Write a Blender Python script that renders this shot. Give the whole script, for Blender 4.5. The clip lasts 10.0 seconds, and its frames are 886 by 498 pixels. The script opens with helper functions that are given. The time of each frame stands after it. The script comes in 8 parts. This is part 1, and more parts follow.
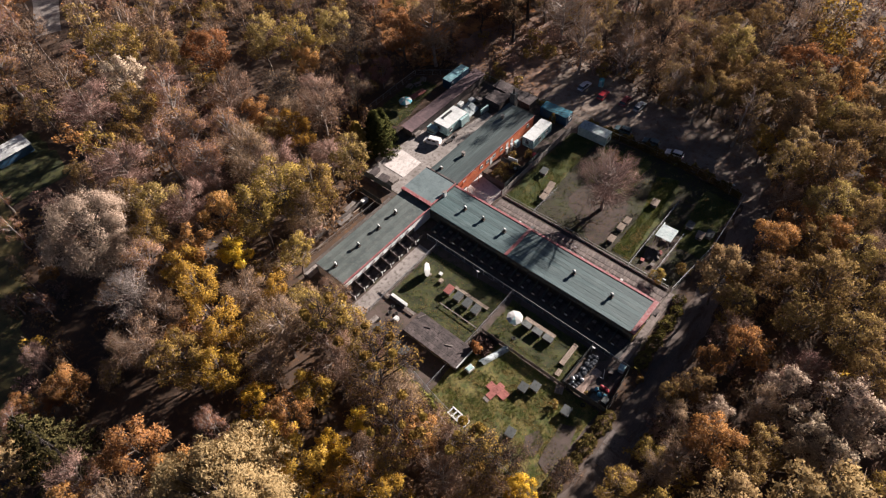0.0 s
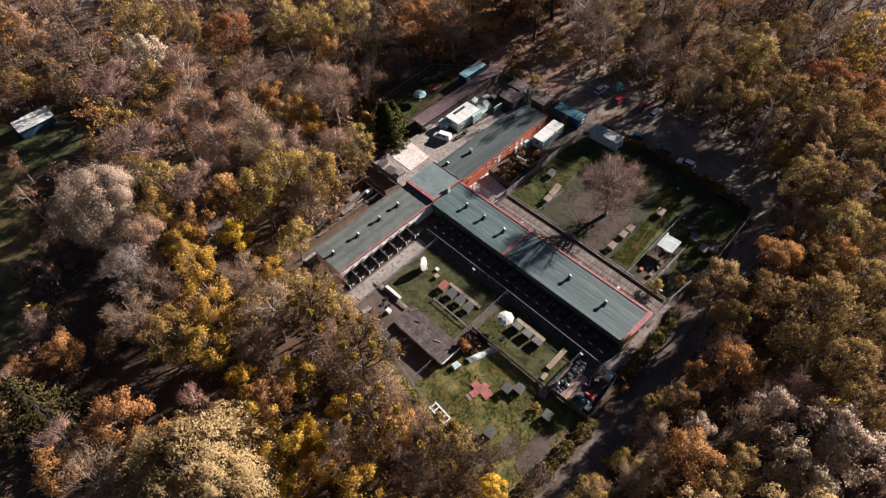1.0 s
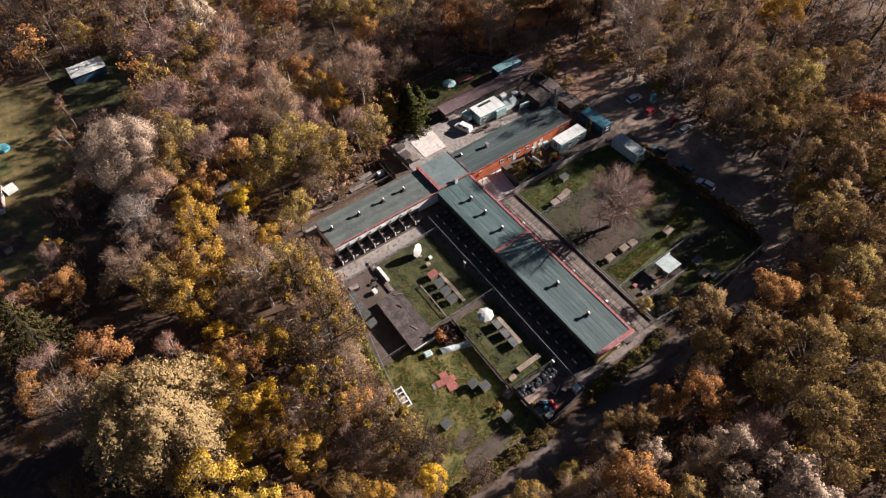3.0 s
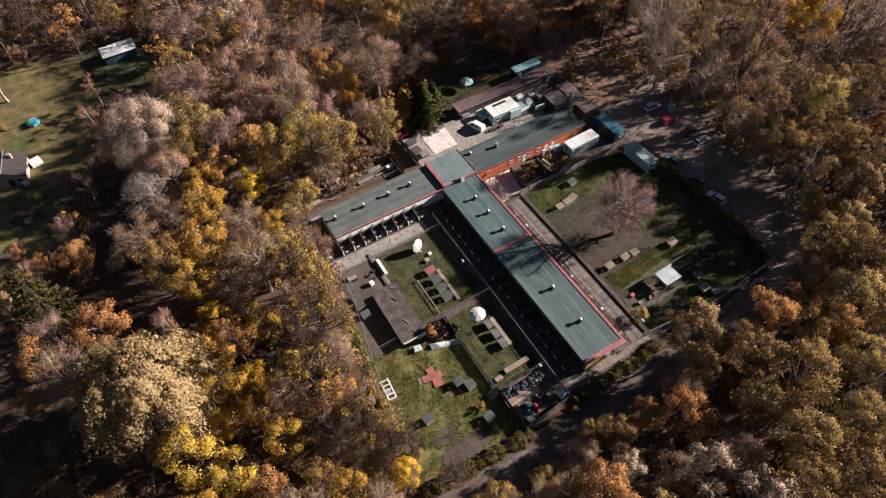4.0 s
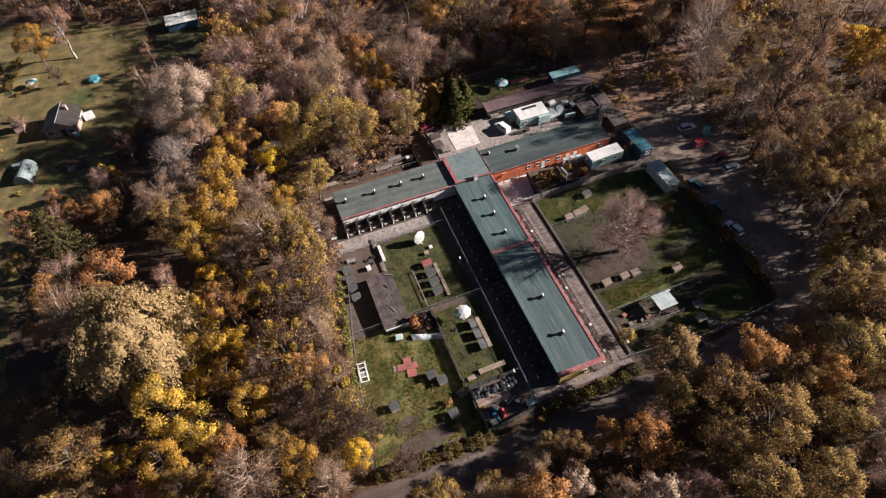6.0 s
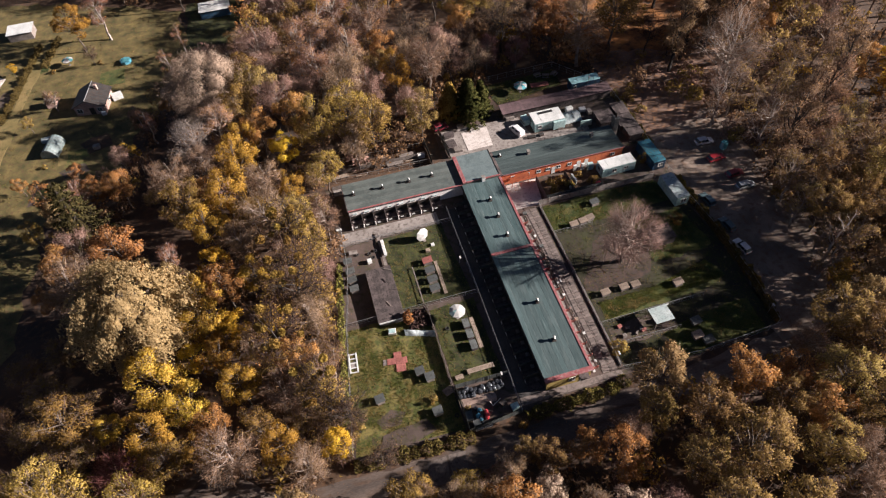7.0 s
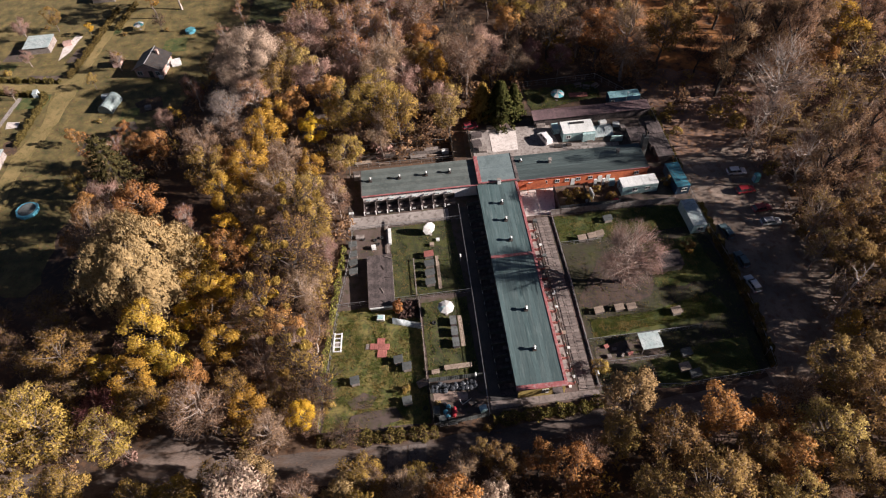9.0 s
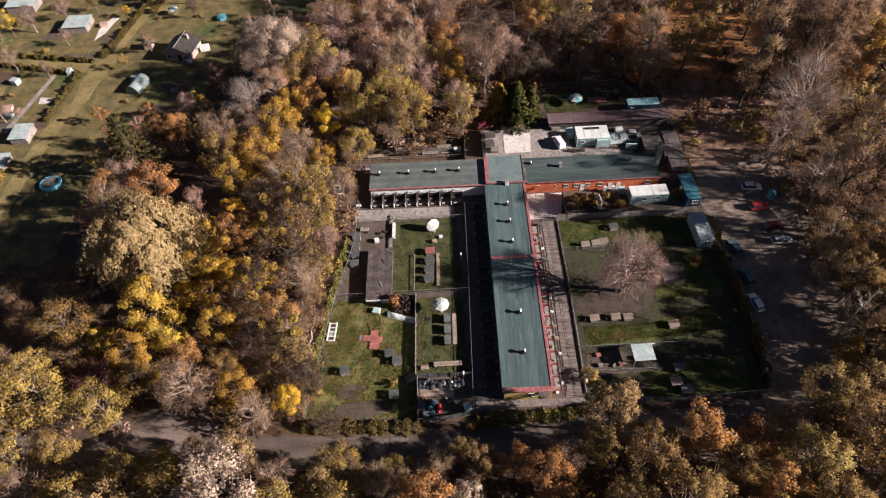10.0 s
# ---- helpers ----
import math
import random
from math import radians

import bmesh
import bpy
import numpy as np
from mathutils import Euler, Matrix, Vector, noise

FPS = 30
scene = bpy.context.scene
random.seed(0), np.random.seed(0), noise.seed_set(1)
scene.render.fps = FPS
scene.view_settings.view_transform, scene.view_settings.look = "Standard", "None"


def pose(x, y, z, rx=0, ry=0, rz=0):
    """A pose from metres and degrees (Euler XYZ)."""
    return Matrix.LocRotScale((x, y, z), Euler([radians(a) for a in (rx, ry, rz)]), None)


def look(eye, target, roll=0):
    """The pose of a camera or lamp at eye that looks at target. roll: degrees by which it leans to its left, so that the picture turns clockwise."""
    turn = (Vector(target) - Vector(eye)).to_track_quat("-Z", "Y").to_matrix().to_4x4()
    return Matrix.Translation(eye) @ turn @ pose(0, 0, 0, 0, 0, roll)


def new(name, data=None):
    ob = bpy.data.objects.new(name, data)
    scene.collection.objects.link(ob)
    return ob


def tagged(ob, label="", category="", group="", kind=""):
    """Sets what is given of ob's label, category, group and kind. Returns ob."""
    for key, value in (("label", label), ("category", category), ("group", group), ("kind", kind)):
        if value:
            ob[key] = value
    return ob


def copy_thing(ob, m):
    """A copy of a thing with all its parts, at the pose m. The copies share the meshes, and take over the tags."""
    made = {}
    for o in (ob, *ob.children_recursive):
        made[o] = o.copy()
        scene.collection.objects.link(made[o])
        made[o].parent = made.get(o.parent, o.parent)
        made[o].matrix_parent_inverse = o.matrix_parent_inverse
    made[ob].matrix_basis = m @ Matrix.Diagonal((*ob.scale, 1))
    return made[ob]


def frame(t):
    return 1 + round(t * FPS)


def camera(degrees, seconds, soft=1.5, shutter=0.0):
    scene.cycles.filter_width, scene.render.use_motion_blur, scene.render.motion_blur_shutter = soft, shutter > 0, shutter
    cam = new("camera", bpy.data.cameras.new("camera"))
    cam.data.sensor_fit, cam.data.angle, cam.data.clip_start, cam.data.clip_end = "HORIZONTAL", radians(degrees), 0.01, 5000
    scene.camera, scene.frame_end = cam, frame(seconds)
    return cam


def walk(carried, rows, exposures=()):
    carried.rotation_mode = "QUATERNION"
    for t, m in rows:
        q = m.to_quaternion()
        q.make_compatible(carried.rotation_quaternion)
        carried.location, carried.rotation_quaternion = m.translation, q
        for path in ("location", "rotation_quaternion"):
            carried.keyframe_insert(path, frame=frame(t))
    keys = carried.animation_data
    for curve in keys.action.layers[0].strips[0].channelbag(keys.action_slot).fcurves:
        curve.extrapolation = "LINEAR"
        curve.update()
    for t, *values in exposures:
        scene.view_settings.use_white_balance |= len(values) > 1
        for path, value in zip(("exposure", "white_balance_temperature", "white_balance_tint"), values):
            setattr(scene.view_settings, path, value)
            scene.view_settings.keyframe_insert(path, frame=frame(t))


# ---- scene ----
cam = camera(70.0, 10.0, 1.15)
PATH = [
    (0, (-66.488, -67.281, 106.891), (-65.59, -66.415, 105.327), -4.3),
    (0.5, (-64.14, -69.615, 106.887), (-63.28, -68.718, 105.32), -4.1),
    (1, (-61.815, -71.98, 106.884), (-60.992, -71.056, 105.313), -3.9),
    (1.5, (-59.398, -74.283, 106.835), (-58.611, -73.334, 105.26), -3.6),
    (2, (-56.936, -76.677, 106.79), (-56.189, -75.7, 105.213), -3.5),
    (2.5, (-54.351, -79.1, 106.773), (-53.646, -78.096, 105.193), -3.4),
    (4, (-45.765, -85.786, 106.914), (-45.199, -84.701, 105.332), -3.7),
    (4.5, (-42.771, -87.842, 106.901), (-42.252, -86.733, 105.32), -3.9),
    (5, (-39.725, -89.729, 106.846), (-39.252, -88.597, 105.266), -3.9),
    (5.5, (-36.621, -91.461, 106.8), (-36.198, -90.308, 105.222), -4.0),
    (7, (-27.372, -95.808, 106.822), (-27.098, -94.602, 105.25), -4.0),
    (7.5, (-24.173, -97.06, 106.838), (-23.95, -95.84, 105.269), -3.9),
    (8, (-20.879, -98.153, 106.83), (-20.709, -96.922, 105.263), -3.9),
    (8.5, (-17.499, -99.1, 106.83), (-17.381, -97.861, 105.264), -4.0),
    (9, (-14.104, -99.839, 106.844), (-14.04, -98.594, 105.28), -4.0),
    (9.5, (-10.708, -100.35, 106.868), (-10.698, -99.103, 105.304), -4.0),
    (10, (-7.253, -100.607, 106.889), (-7.296, -99.361, 105.325), -4.1),
]
walk(cam, [(t, look(eye, target, roll)) for t, eye, target, roll in PATH], [(0, 1.52, 6500, 14), (10, 1.45, 6500, 16)])

# ---- light ----
SUN_AZ, SUN_EL = -11.0, 22.5          # degrees from +x towards +y, and above the ground
world = bpy.data.worlds.new("sky")
scene.world = world
world.use_nodes = True
wn = world.node_tree
wn.nodes.clear()
sky = wn.nodes.new("ShaderNodeTexSky")
sky.sky_type = "NISHITA"
sky.sun_disc = False
sky.air_density, sky.dust_density = 0.5, 0.2
sky.sun_elevation = radians(SUN_EL)
sky.sun_rotation = radians(90.0 - SUN_AZ)
bg = wn.nodes.new("ShaderNodeBackground")
bg.inputs["Strength"].default_value = 0.023
wout = wn.nodes.new("ShaderNodeOutputWorld")
wn.links.new(sky.outputs[0], bg.inputs[0])
wn.links.new(bg.outputs[0], wout.inputs[0])
sun_data = bpy.data.lights.new("sun", "SUN")
sun_data.energy, sun_data.angle, sun_data.color = 5.0, radians(0.6), (1.0, 0.905, 0.82)
sun = new("sun", sun_data)
ca, sa, ce, se = math.cos(radians(SUN_AZ)), math.sin(radians(SUN_AZ)), math.cos(radians(SUN_EL)), math.sin(radians(SUN_EL))
sun.matrix_world = look((200 * ca * ce, 200 * sa * ce, 200 * se), (0, 0, 0))


# ---- materials ----
def nodes_of(name):
    m = bpy.data.materials.new(name)
    m.use_nodes = True
    nt = m.node_tree
    nt.nodes.clear()
    out = nt.nodes.new("ShaderNodeOutputMaterial")
    return m, nt, out


def ramp(nt, fac, stops):
    r = nt.nodes.new("ShaderNodeValToRGB")
    el = r.color_ramp.elements
    while len(el) < len(stops):
        el.new(0.5)
    for e, (p, c) in zip(el, stops):
        e.position, e.color = p, (*c, 1)
    nt.links.new(fac, r.inputs[0])
    return r.outputs[0]


def noise_at(nt, scale, detail=4.0, stretch=(1, 1, 1), turn=0.0, offset=0.0):
    tc = nt.nodes.new("ShaderNodeTexCoord")
    mp = nt.nodes.new("ShaderNodeMapping")
    mp.inputs["Scale"].default_value = stretch
    mp.inputs["Rotation"].default_value = (0, 0, radians(turn))
    mp.inputs["Location"].default_value = (offset, offset, 0)
    n = nt.nodes.new("ShaderNodeTexNoise")
    n.inputs["Scale"].default_value = scale
    n.inputs["Detail"].default_value = detail
    nt.links.new(tc.outputs["Object"], mp.inputs[0])
    nt.links.new(mp.outputs[0], n.inputs["Vector"])
    return n.outputs["Fac"]


def mix_col(nt, fac, a, b, kind="MIX"):
    m = nt.nodes.new("ShaderNodeMix")
    m.data_type, m.blend_type = "RGBA", kind
    for sock, v in ((m.inputs[0], fac), (m.inputs[6], a), (m.inputs[7], b)):
        if isinstance(v, tuple):
            sock.default_value = (*v, 1)
        elif isinstance(v, (int, float)):
            sock.default_value = v
        else:
            nt.links.new(v, sock)
    return m.outputs[2]


def surface(name, c1, c2, c3=None, big=0.25, fine=3.0, rough=0.85, metal=0.0, bump=0.15, stretch=(1, 1, 1), turn=0.0,
            spread=(0.35, 0.65), piece=0.0, spots=0.35):
    """A rough surface: two colours in large patches, a third in finer spots, grain and fine relief."""
    m, nt, out = nodes_of(name)
    b = nt.nodes.new("ShaderNodeBsdfPrincipled")
    large = noise_at(nt, big, 5.0, stretch, turn)
    small = noise_at(nt, fine, 6.0, stretch, turn, 7.3)
    col = ramp(nt, large, [(spread[0], c1), (spread[1], c2)])
    if c3:
        msk = ramp(nt, small, [(0.5, (0, 0, 0)), (0.5 + spots * 0.5, (1, 1, 1))])
        col = mix_col(nt, msk, col, c3)
    grain = ramp(nt, noise_at(nt, fine * 7, 3.0, stretch, turn, 3.1), [(0.3, (0.72, 0.72, 0.72)), (0.7, (1.15, 1.15, 1.15))])
    col = mix_col(nt, 1.0, col, grain, "MULTIPLY")
    if piece:
        oi = nt.nodes.new("ShaderNodeObjectInfo")
        pr = ramp(nt, oi.outputs["Random"], [(0.0, (1 - piece,) * 3), (1.0, (1 + piece * 0.6,) * 3)])
        col = mix_col(nt, 1.0, col, pr, "MULTIPLY")
    nt.links.new(col, b.inputs["Base Color"])
    rr = nt.nodes.new("ShaderNodeMapRange")
    rr.inputs[3].default_value, rr.inputs[4].default_value = max(0.05, rough - 0.12), min(1.0, rough + 0.12)
    nt.links.new(small, rr.inputs[0])
    nt.links.new(rr.outputs[0], b.inputs["Roughness"])
    b.inputs["Metallic"].default_value = metal
    if bump:
        bp = nt.nodes.new("ShaderNodeBump")
        bp.inputs["Strength"].default_value = bump
        bp.inputs["Distance"].default_value = 0.05
        nt.links.new(noise_at(nt, fine * 3, 5.0, stretch, turn, 1.7), bp.inputs["Height"])
        nt.links.new(bp.outputs[0], b.inputs["Normal"])
    nt.links.new(b.outputs[0], out.inputs[0])
    return m


def leafy(name, c1, c2, c3, through_light=0.28, vary=0.25, hue=0.03):
    """Leaves or needles: each leaf its own shade between three colours, each tree its own cast."""
    m, nt, out = nodes_of(name)
    g = nt.nodes.new("ShaderNodeNewGeometry")
    oi = nt.nodes.new("ShaderNodeObjectInfo")
    lo_, hi_ = (tuple(b_ + (a_ - b_) * 0.85 for a_, b_ in zip(c, c2)) for c in (c1, c3))
    col = ramp(nt, g.outputs["Random Per Island"], [(0.0, lo_), (0.5, c2), (1.0, hi_)])
    hs = nt.nodes.new("ShaderNodeHueSaturation")
    for sock, lo, hi in (("Value", 1 - vary, 1 + vary), ("Hue", 0.5 - hue, 0.5 + hue)):
        mr = nt.nodes.new("ShaderNodeMapRange")
        mr.inputs[3].default_value, mr.inputs[4].default_value = lo, hi
        nt.links.new(oi.outputs["Random"], mr.inputs[0])
        nt.links.new(mr.outputs[0], hs.inputs[sock])
    nt.links.new(col, hs.inputs["Color"])
    d = nt.nodes.new("ShaderNodeBsdfDiffuse")
    t = nt.nodes.new("ShaderNodeBsdfTranslucent")
    mx = nt.nodes.new("ShaderNodeMixShader")
    mx.inputs[0].default_value = through_light
    nt.links.new(hs.outputs[0], d.inputs[0])
    nt.links.new(hs.outputs[0], t.inputs[0])
    nt.links.new(d.outputs[0], mx.inputs[1])
    nt.links.new(t.outputs[0], mx.inputs[2])
    nt.links.new(mx.outputs[0], out.inputs[0])
    return m


def plain(name, c, rough=0.6, metal=0.0, vary=0.12):
    return surface(name, tuple(v * (1 - vary) for v in c), tuple(min(1, v * (1 + vary)) for v in c), None, 0.8, 4.0, rough, metal, 0.05)


M_LITTER = surface("leaf_litter", (0.042, 0.026, 0.019), (0.085, 0.05, 0.029), (0.14, 0.072, 0.034), 0.06, 0.9, 0.95, bump=0.6, spots=0.5)
M_ORANGE_LITTER = surface("orange_leaf_litter", (0.16, 0.07, 0.028), (0.42, 0.175, 0.045), (0.05, 0.032, 0.022), 0.16, 0.45, 0.95, bump=0.6, spots=0.35, spread=(0.38, 0.62))
M_DRIFT = surface("leaf_drift", (0.13, 0.082, 0.062), (0.24, 0.15, 0.11), (0.4, 0.18, 0.055), 0.25, 1.0, 0.95, bump=0.6, spots=0.6, spread=(0.4, 0.6))
M_GRASS = surface("rough_grass", (0.036, 0.058, 0.011), (0.088, 0.094, 0.022), (0.075, 0.05, 0.022), 0.5, 1.7, 0.95, bump=0.9, spots=0.6, spread=(0.42, 0.58))
M_DRYGRASS = surface("dry_yellow_grass", (0.07, 0.086, 0.018), (0.17, 0.142, 0.042), (0.05, 0.042, 0.02), 0.5, 1.6, 0.95, bump=0.9, spots=0.45, spread=(0.42, 0.58))
M_GARDEN = surface("dry_garden_grass", (0.058, 0.054, 0.015), (0.165, 0.126, 0.042), (0.11, 0.066, 0.03), 0.35, 1.4, 0.95, bump=0.8, spots=0.4)
M_LANE = surface("worn_grassy_lane", (0.15, 0.118, 0.04), (0.24, 0.175, 0.07), (0.1, 0.09, 0.03), 0.14, 0.7, 0.95, bump=0.5, spots=0.5)
M_LAWN = surface("short_lawn", (0.02, 0.029, 0.007), (0.062, 0.068, 0.017), (0.06, 0.04, 0.022), 0.5, 1.7, 0.95, bump=0.9, spots=0.45, spread=(0.42, 0.58))
# patchy lawn and earth, with hedge and tree shade darkened into the colours
M_SHADELAWN = surface("worn_patchy_lawn_shade_tone", (0.028, 0.022, 0.015), (0.034, 0.037, 0.011), (0.046, 0.031, 0.021), 0.3, 1.3, 0.95, bump=0.6, spots=0.5)
# dark leafy earth, its colour lowered further for the twigs' shade
M_TREEBED = surface("leafy_brown_earth_shade_tone", (0.03, 0.021, 0.018), (0.064, 0.043, 0.036), (0.085, 0.048, 0.032), 0.4, 1.6, 0.95, bump=0.7, spots=0.4)
M_DIRT = surface("bare_dirt", (0.06, 0.043, 0.037), (0.105, 0.075, 0.063), (0.05, 0.045, 0.022), 0.18, 0.8, 0.95, bump=0.4)
M_ROAD = surface("worn_track", (0.05, 0.039, 0.034), (0.21, 0.16, 0.132), (0.085, 0.052, 0.034), 0.13, 0.7, 0.92, bump=0.4, stretch=(0.35, 1, 1), spread=(0.3, 0.7))
M_PARK = surface("leaf_strewn_dirt", (0.14, 0.11, 0.088), (0.27, 0.21, 0.168), (0.14, 0.07, 0.036), 0.16, 0.8, 0.93, bump=0.4, spots=0.5)
M_CONCRETE = surface("old_concrete", (0.21, 0.185, 0.17), (0.31, 0.28, 0.26), (0.13, 0.11, 0.095), 0.3, 1.4, 0.85, bump=0.12)
M_PALE = surface("pale_screed", (0.52, 0.47, 0.44), (0.64, 0.59, 0.56), (0.4, 0.36, 0.33), 0.3, 1.5, 0.8, bump=0.08)
# paving with the long wing's shade put into its near-black colour
M_SHADEWALK = surface("shade_dark_paving", (0.035, 0.034, 0.034), (0.06, 0.057, 0.055), (0.09, 0.082, 0.076), 0.3, 1.4, 0.8, bump=0.15, spots=0.8)
M_PAVER = surface("pavers", (0.135, 0.11, 0.1), (0.2, 0.165, 0.15), (0.09, 0.075, 0.065), 0.5, 1.6, 0.9, bump=0.15, piece=0.25)
M_ROOF = surface("bitumen_roof", (0.043, 0.077, 0.08), (0.078, 0.122, 0.126), (0.135, 0.18, 0.18), 0.22, 1.5, 0.58, bump=0.3, stretch=(2.4, 0.16, 1), piece=0.26, spots=0.6)
M_ROOF_E = surface("bitumen_roof_streaked", (0.036, 0.054, 0.054), (0.066, 0.092, 0.092), (0.1, 0.13, 0.13), 0.22, 1.5, 0.58, bump=0.3, stretch=(0.16, 2.4, 1), piece=0.26, spots=0.6)
M_ROOF_W = surface("bitumen_roof_patched", (0.07, 0.088, 0.084), (0.105, 0.125, 0.118), (0.13, 0.145, 0.135), 0.3, 1.1, 0.68, bump=0.3, piece=0.2, spots=0.6)
M_ROOF_X = surface("bitumen_roof_smooth", (0.125, 0.165, 0.17), (0.15, 0.195, 0.2), (0.1, 0.135, 0.14), 0.3, 0.9, 0.6, bump=0.06)
M_RED = surface("red_edge_metal", (0.22, 0.06, 0.062), (0.32, 0.105, 0.108), (0.3, 0.19, 0.185), 0.7, 2.2, 0.6, bump=0.08)
M_WHITEWALL = surface("white_render", (0.78, 0.76, 0.74), (0.84, 0.82, 0.8), (0.62, 0.59, 0.57), 0.4, 1.7, 0.85, bump=0.08, spots=0.8)
M_ORANGEWALL = surface("orange_render", (0.45, 0.11, 0.045), (0.58, 0.16, 0.06), (0.35, 0.08, 0.04), 0.4, 1.6, 0.85, bump=0.08)
M_YELLOWWALL = surface("ochre_render", (0.3, 0.22, 0.06), (0.38, 0.28, 0.085), (0.2, 0.15, 0.06), 0.4, 1.5, 0.85, bump=0.08)
# grey-green, darkened to put the long wing's west shade into the colour
M_DARKWALL = surface("grey_green_render_shade_tone", (0.08, 0.09, 0.08), (0.12, 0.135, 0.12), (0.055, 0.06, 0.055), 0.4, 1.6, 0.88, bump=0.08)
M_DARK = surface("dark_opening", (0.012, 0.012, 0.013), (0.02, 0.02, 0.021), None, 1.0, 3.0, 0.5, bump=0)
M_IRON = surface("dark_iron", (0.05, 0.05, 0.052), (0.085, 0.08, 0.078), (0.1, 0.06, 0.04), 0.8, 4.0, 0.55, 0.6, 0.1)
M_GALV = surface("galvanised_steel", (0.32, 0.33, 0.34), (0.45, 0.46, 0.47), (0.25, 0.24, 0.22), 0.8, 4.0, 0.45, 0.7, 0.05)
M_GREYWOOD = surface("weathered_wood", (0.17, 0.145, 0.13), (0.27, 0.235, 0.215), (0.1, 0.085, 0.075), 0.6, 3.0, 0.9, bump=0.2, stretch=(1, 1, 1), piece=0.2)
M_TANWOOD = surface("pale_wood", (0.25, 0.195, 0.15), (0.36, 0.285, 0.225), (0.16, 0.12, 0.09), 0.6, 3.0, 0.85, bump=0.15, piece=0.2)
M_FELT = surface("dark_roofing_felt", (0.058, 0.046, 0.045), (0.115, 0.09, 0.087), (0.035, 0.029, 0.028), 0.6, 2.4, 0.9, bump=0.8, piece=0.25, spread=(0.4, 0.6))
M_PURPLE = surface("brown_sheet_roof", (0.1, 0.062, 0.068), (0.15, 0.095, 0.1), (0.075, 0.05, 0.055), 0.25, 1.4, 0.8, bump=0.15, piece=0.15)
M_WHITE = surface("white_paint", (0.56, 0.58, 0.57), (0.68, 0.7, 0.69), (0.4, 0.41, 0.38), 0.6, 2.4, 0.5, bump=0.04, spots=0.9)
M_GREYTEAL = surface("weathered_teal_grey_roof", (0.3, 0.38, 0.38), (0.44, 0.5, 0.5), (0.22, 0.25, 0.25), 0.5, 2.0, 0.6, bump=0.06)
M_FABRIC = surface("white_canvas", (0.4, 0.4, 0.39), (0.5, 0.5, 0.49), (0.33, 0.33, 0.32), 0.8, 3.0, 0.9, bump=0.1, spots=0.9)
M_TEALFAB = surface("teal_canvas", (0.07, 0.3, 0.34), (0.11, 0.4, 0.44), (0.06, 0.22, 0.26), 0.8, 3.0, 0.9, bump=0.1)
M_HOTHOUSE = surface("clouded_greenhouse_sheet", (0.15, 0.2, 0.2), (0.21, 0.27, 0.27), (0.12, 0.15, 0.15), 0.5, 2.0, 0.6, bump=0.06)
M_PALETEAL = surface("pale_teal_panel", (0.3, 0.47, 0.47), (0.42, 0.58, 0.58), (0.22, 0.34, 0.34), 0.5, 2.0, 0.55, bump=0.06)
M_BLUE = surface("blue_steel", (0.03, 0.16, 0.22), (0.05, 0.24, 0.32), (0.1, 0.13, 0.13), 0.4, 1.8, 0.5, 0.1, 0.08)
M_NAVY = surface("dark_blue_steel", (0.02, 0.06, 0.12), (0.035, 0.1, 0.18), (0.06, 0.06, 0.06), 0.4, 1.8, 0.5, 0.1, 0.08)
M_TEALROOF = surface("pale_teal_roof", (0.25, 0.5, 0.55), (0.36, 0.62, 0.66), (0.2, 0.35, 0.36), 0.4, 1.8, 0.5, 0.1, 0.06)
M_GLASS = surface("window_glass", (0.03, 0.036, 0.04), (0.05, 0.058, 0.062), None, 0.8, 2.0, 0.14, 0.0, 0.0)
M_REDBOARD = surface("faded_red_boards", (0.27, 0.09, 0.075), (0.36, 0.13, 0.11), (0.2, 0.07, 0.06), 0.6, 2.4, 0.85, bump=0.1, piece=0.15)
M_SLATE = surface("slate_board", (0.075, 0.085, 0.085), (0.12, 0.13, 0.128), (0.055, 0.06, 0.056), 0.6, 2.4, 0.8, bump=0.1, piece=0.2)
M_TYRE = surface("rubber", (0.015, 0.015, 0.016), (0.03, 0.03, 0.03), None, 1.0, 4.0, 0.85, bump=0.1)
# black plastic; the pale blue-grey spots paint its sheen
M_BAG = surface("black_plastic_painted_sheen", (0.02, 0.022, 0.027), (0.06, 0.066, 0.076), (0.16, 0.18, 0.2), 1.5, 4.0, 0.24, bump=0.5, spots=0.7)
M_REDPLASTIC = plain("red_plastic", (0.5, 0.04, 0.05), 0.5)
M_BLUEPLASTIC = plain("light_blue_plastic", (0.12, 0.42, 0.55), 0.45)
M_SAND = surface("sand_heap", (0.28, 0.2, 0.165), (0.4, 0.3, 0.25), (0.2, 0.14, 0.11), 0.6, 2.5, 0.95, bump=0.4)
M_BRICK = surface("pinkish_brick", (0.33, 0.22, 0.19), (0.45, 0.31, 0.27), (0.26, 0.16, 0.13), 0.5, 2.5, 0.9, bump=0.2)
M_TARP = surface("grey_tarpaulin", (0.3, 0.36, 0.37), (0.48, 0.53, 0.54), (0.2, 0.25, 0.26), 0.5, 2.2, 0.4, bump=0.6)
M_BARK = surface("grey_bark", (0.1, 0.078, 0.062), (0.17, 0.135, 0.11), (0.06, 0.048, 0.04), 0.6, 3.0, 0.95, bump=0.5, stretch=(1, 1, 0.3))
M_BIRCHBARK = surface("birch_bark", (0.3, 0.26, 0.23), (0.42, 0.37, 0.33), (0.13, 0.105, 0.09), 0.5, 2.0, 0.85, bump=0.2, stretch=(1, 1, 0.4))
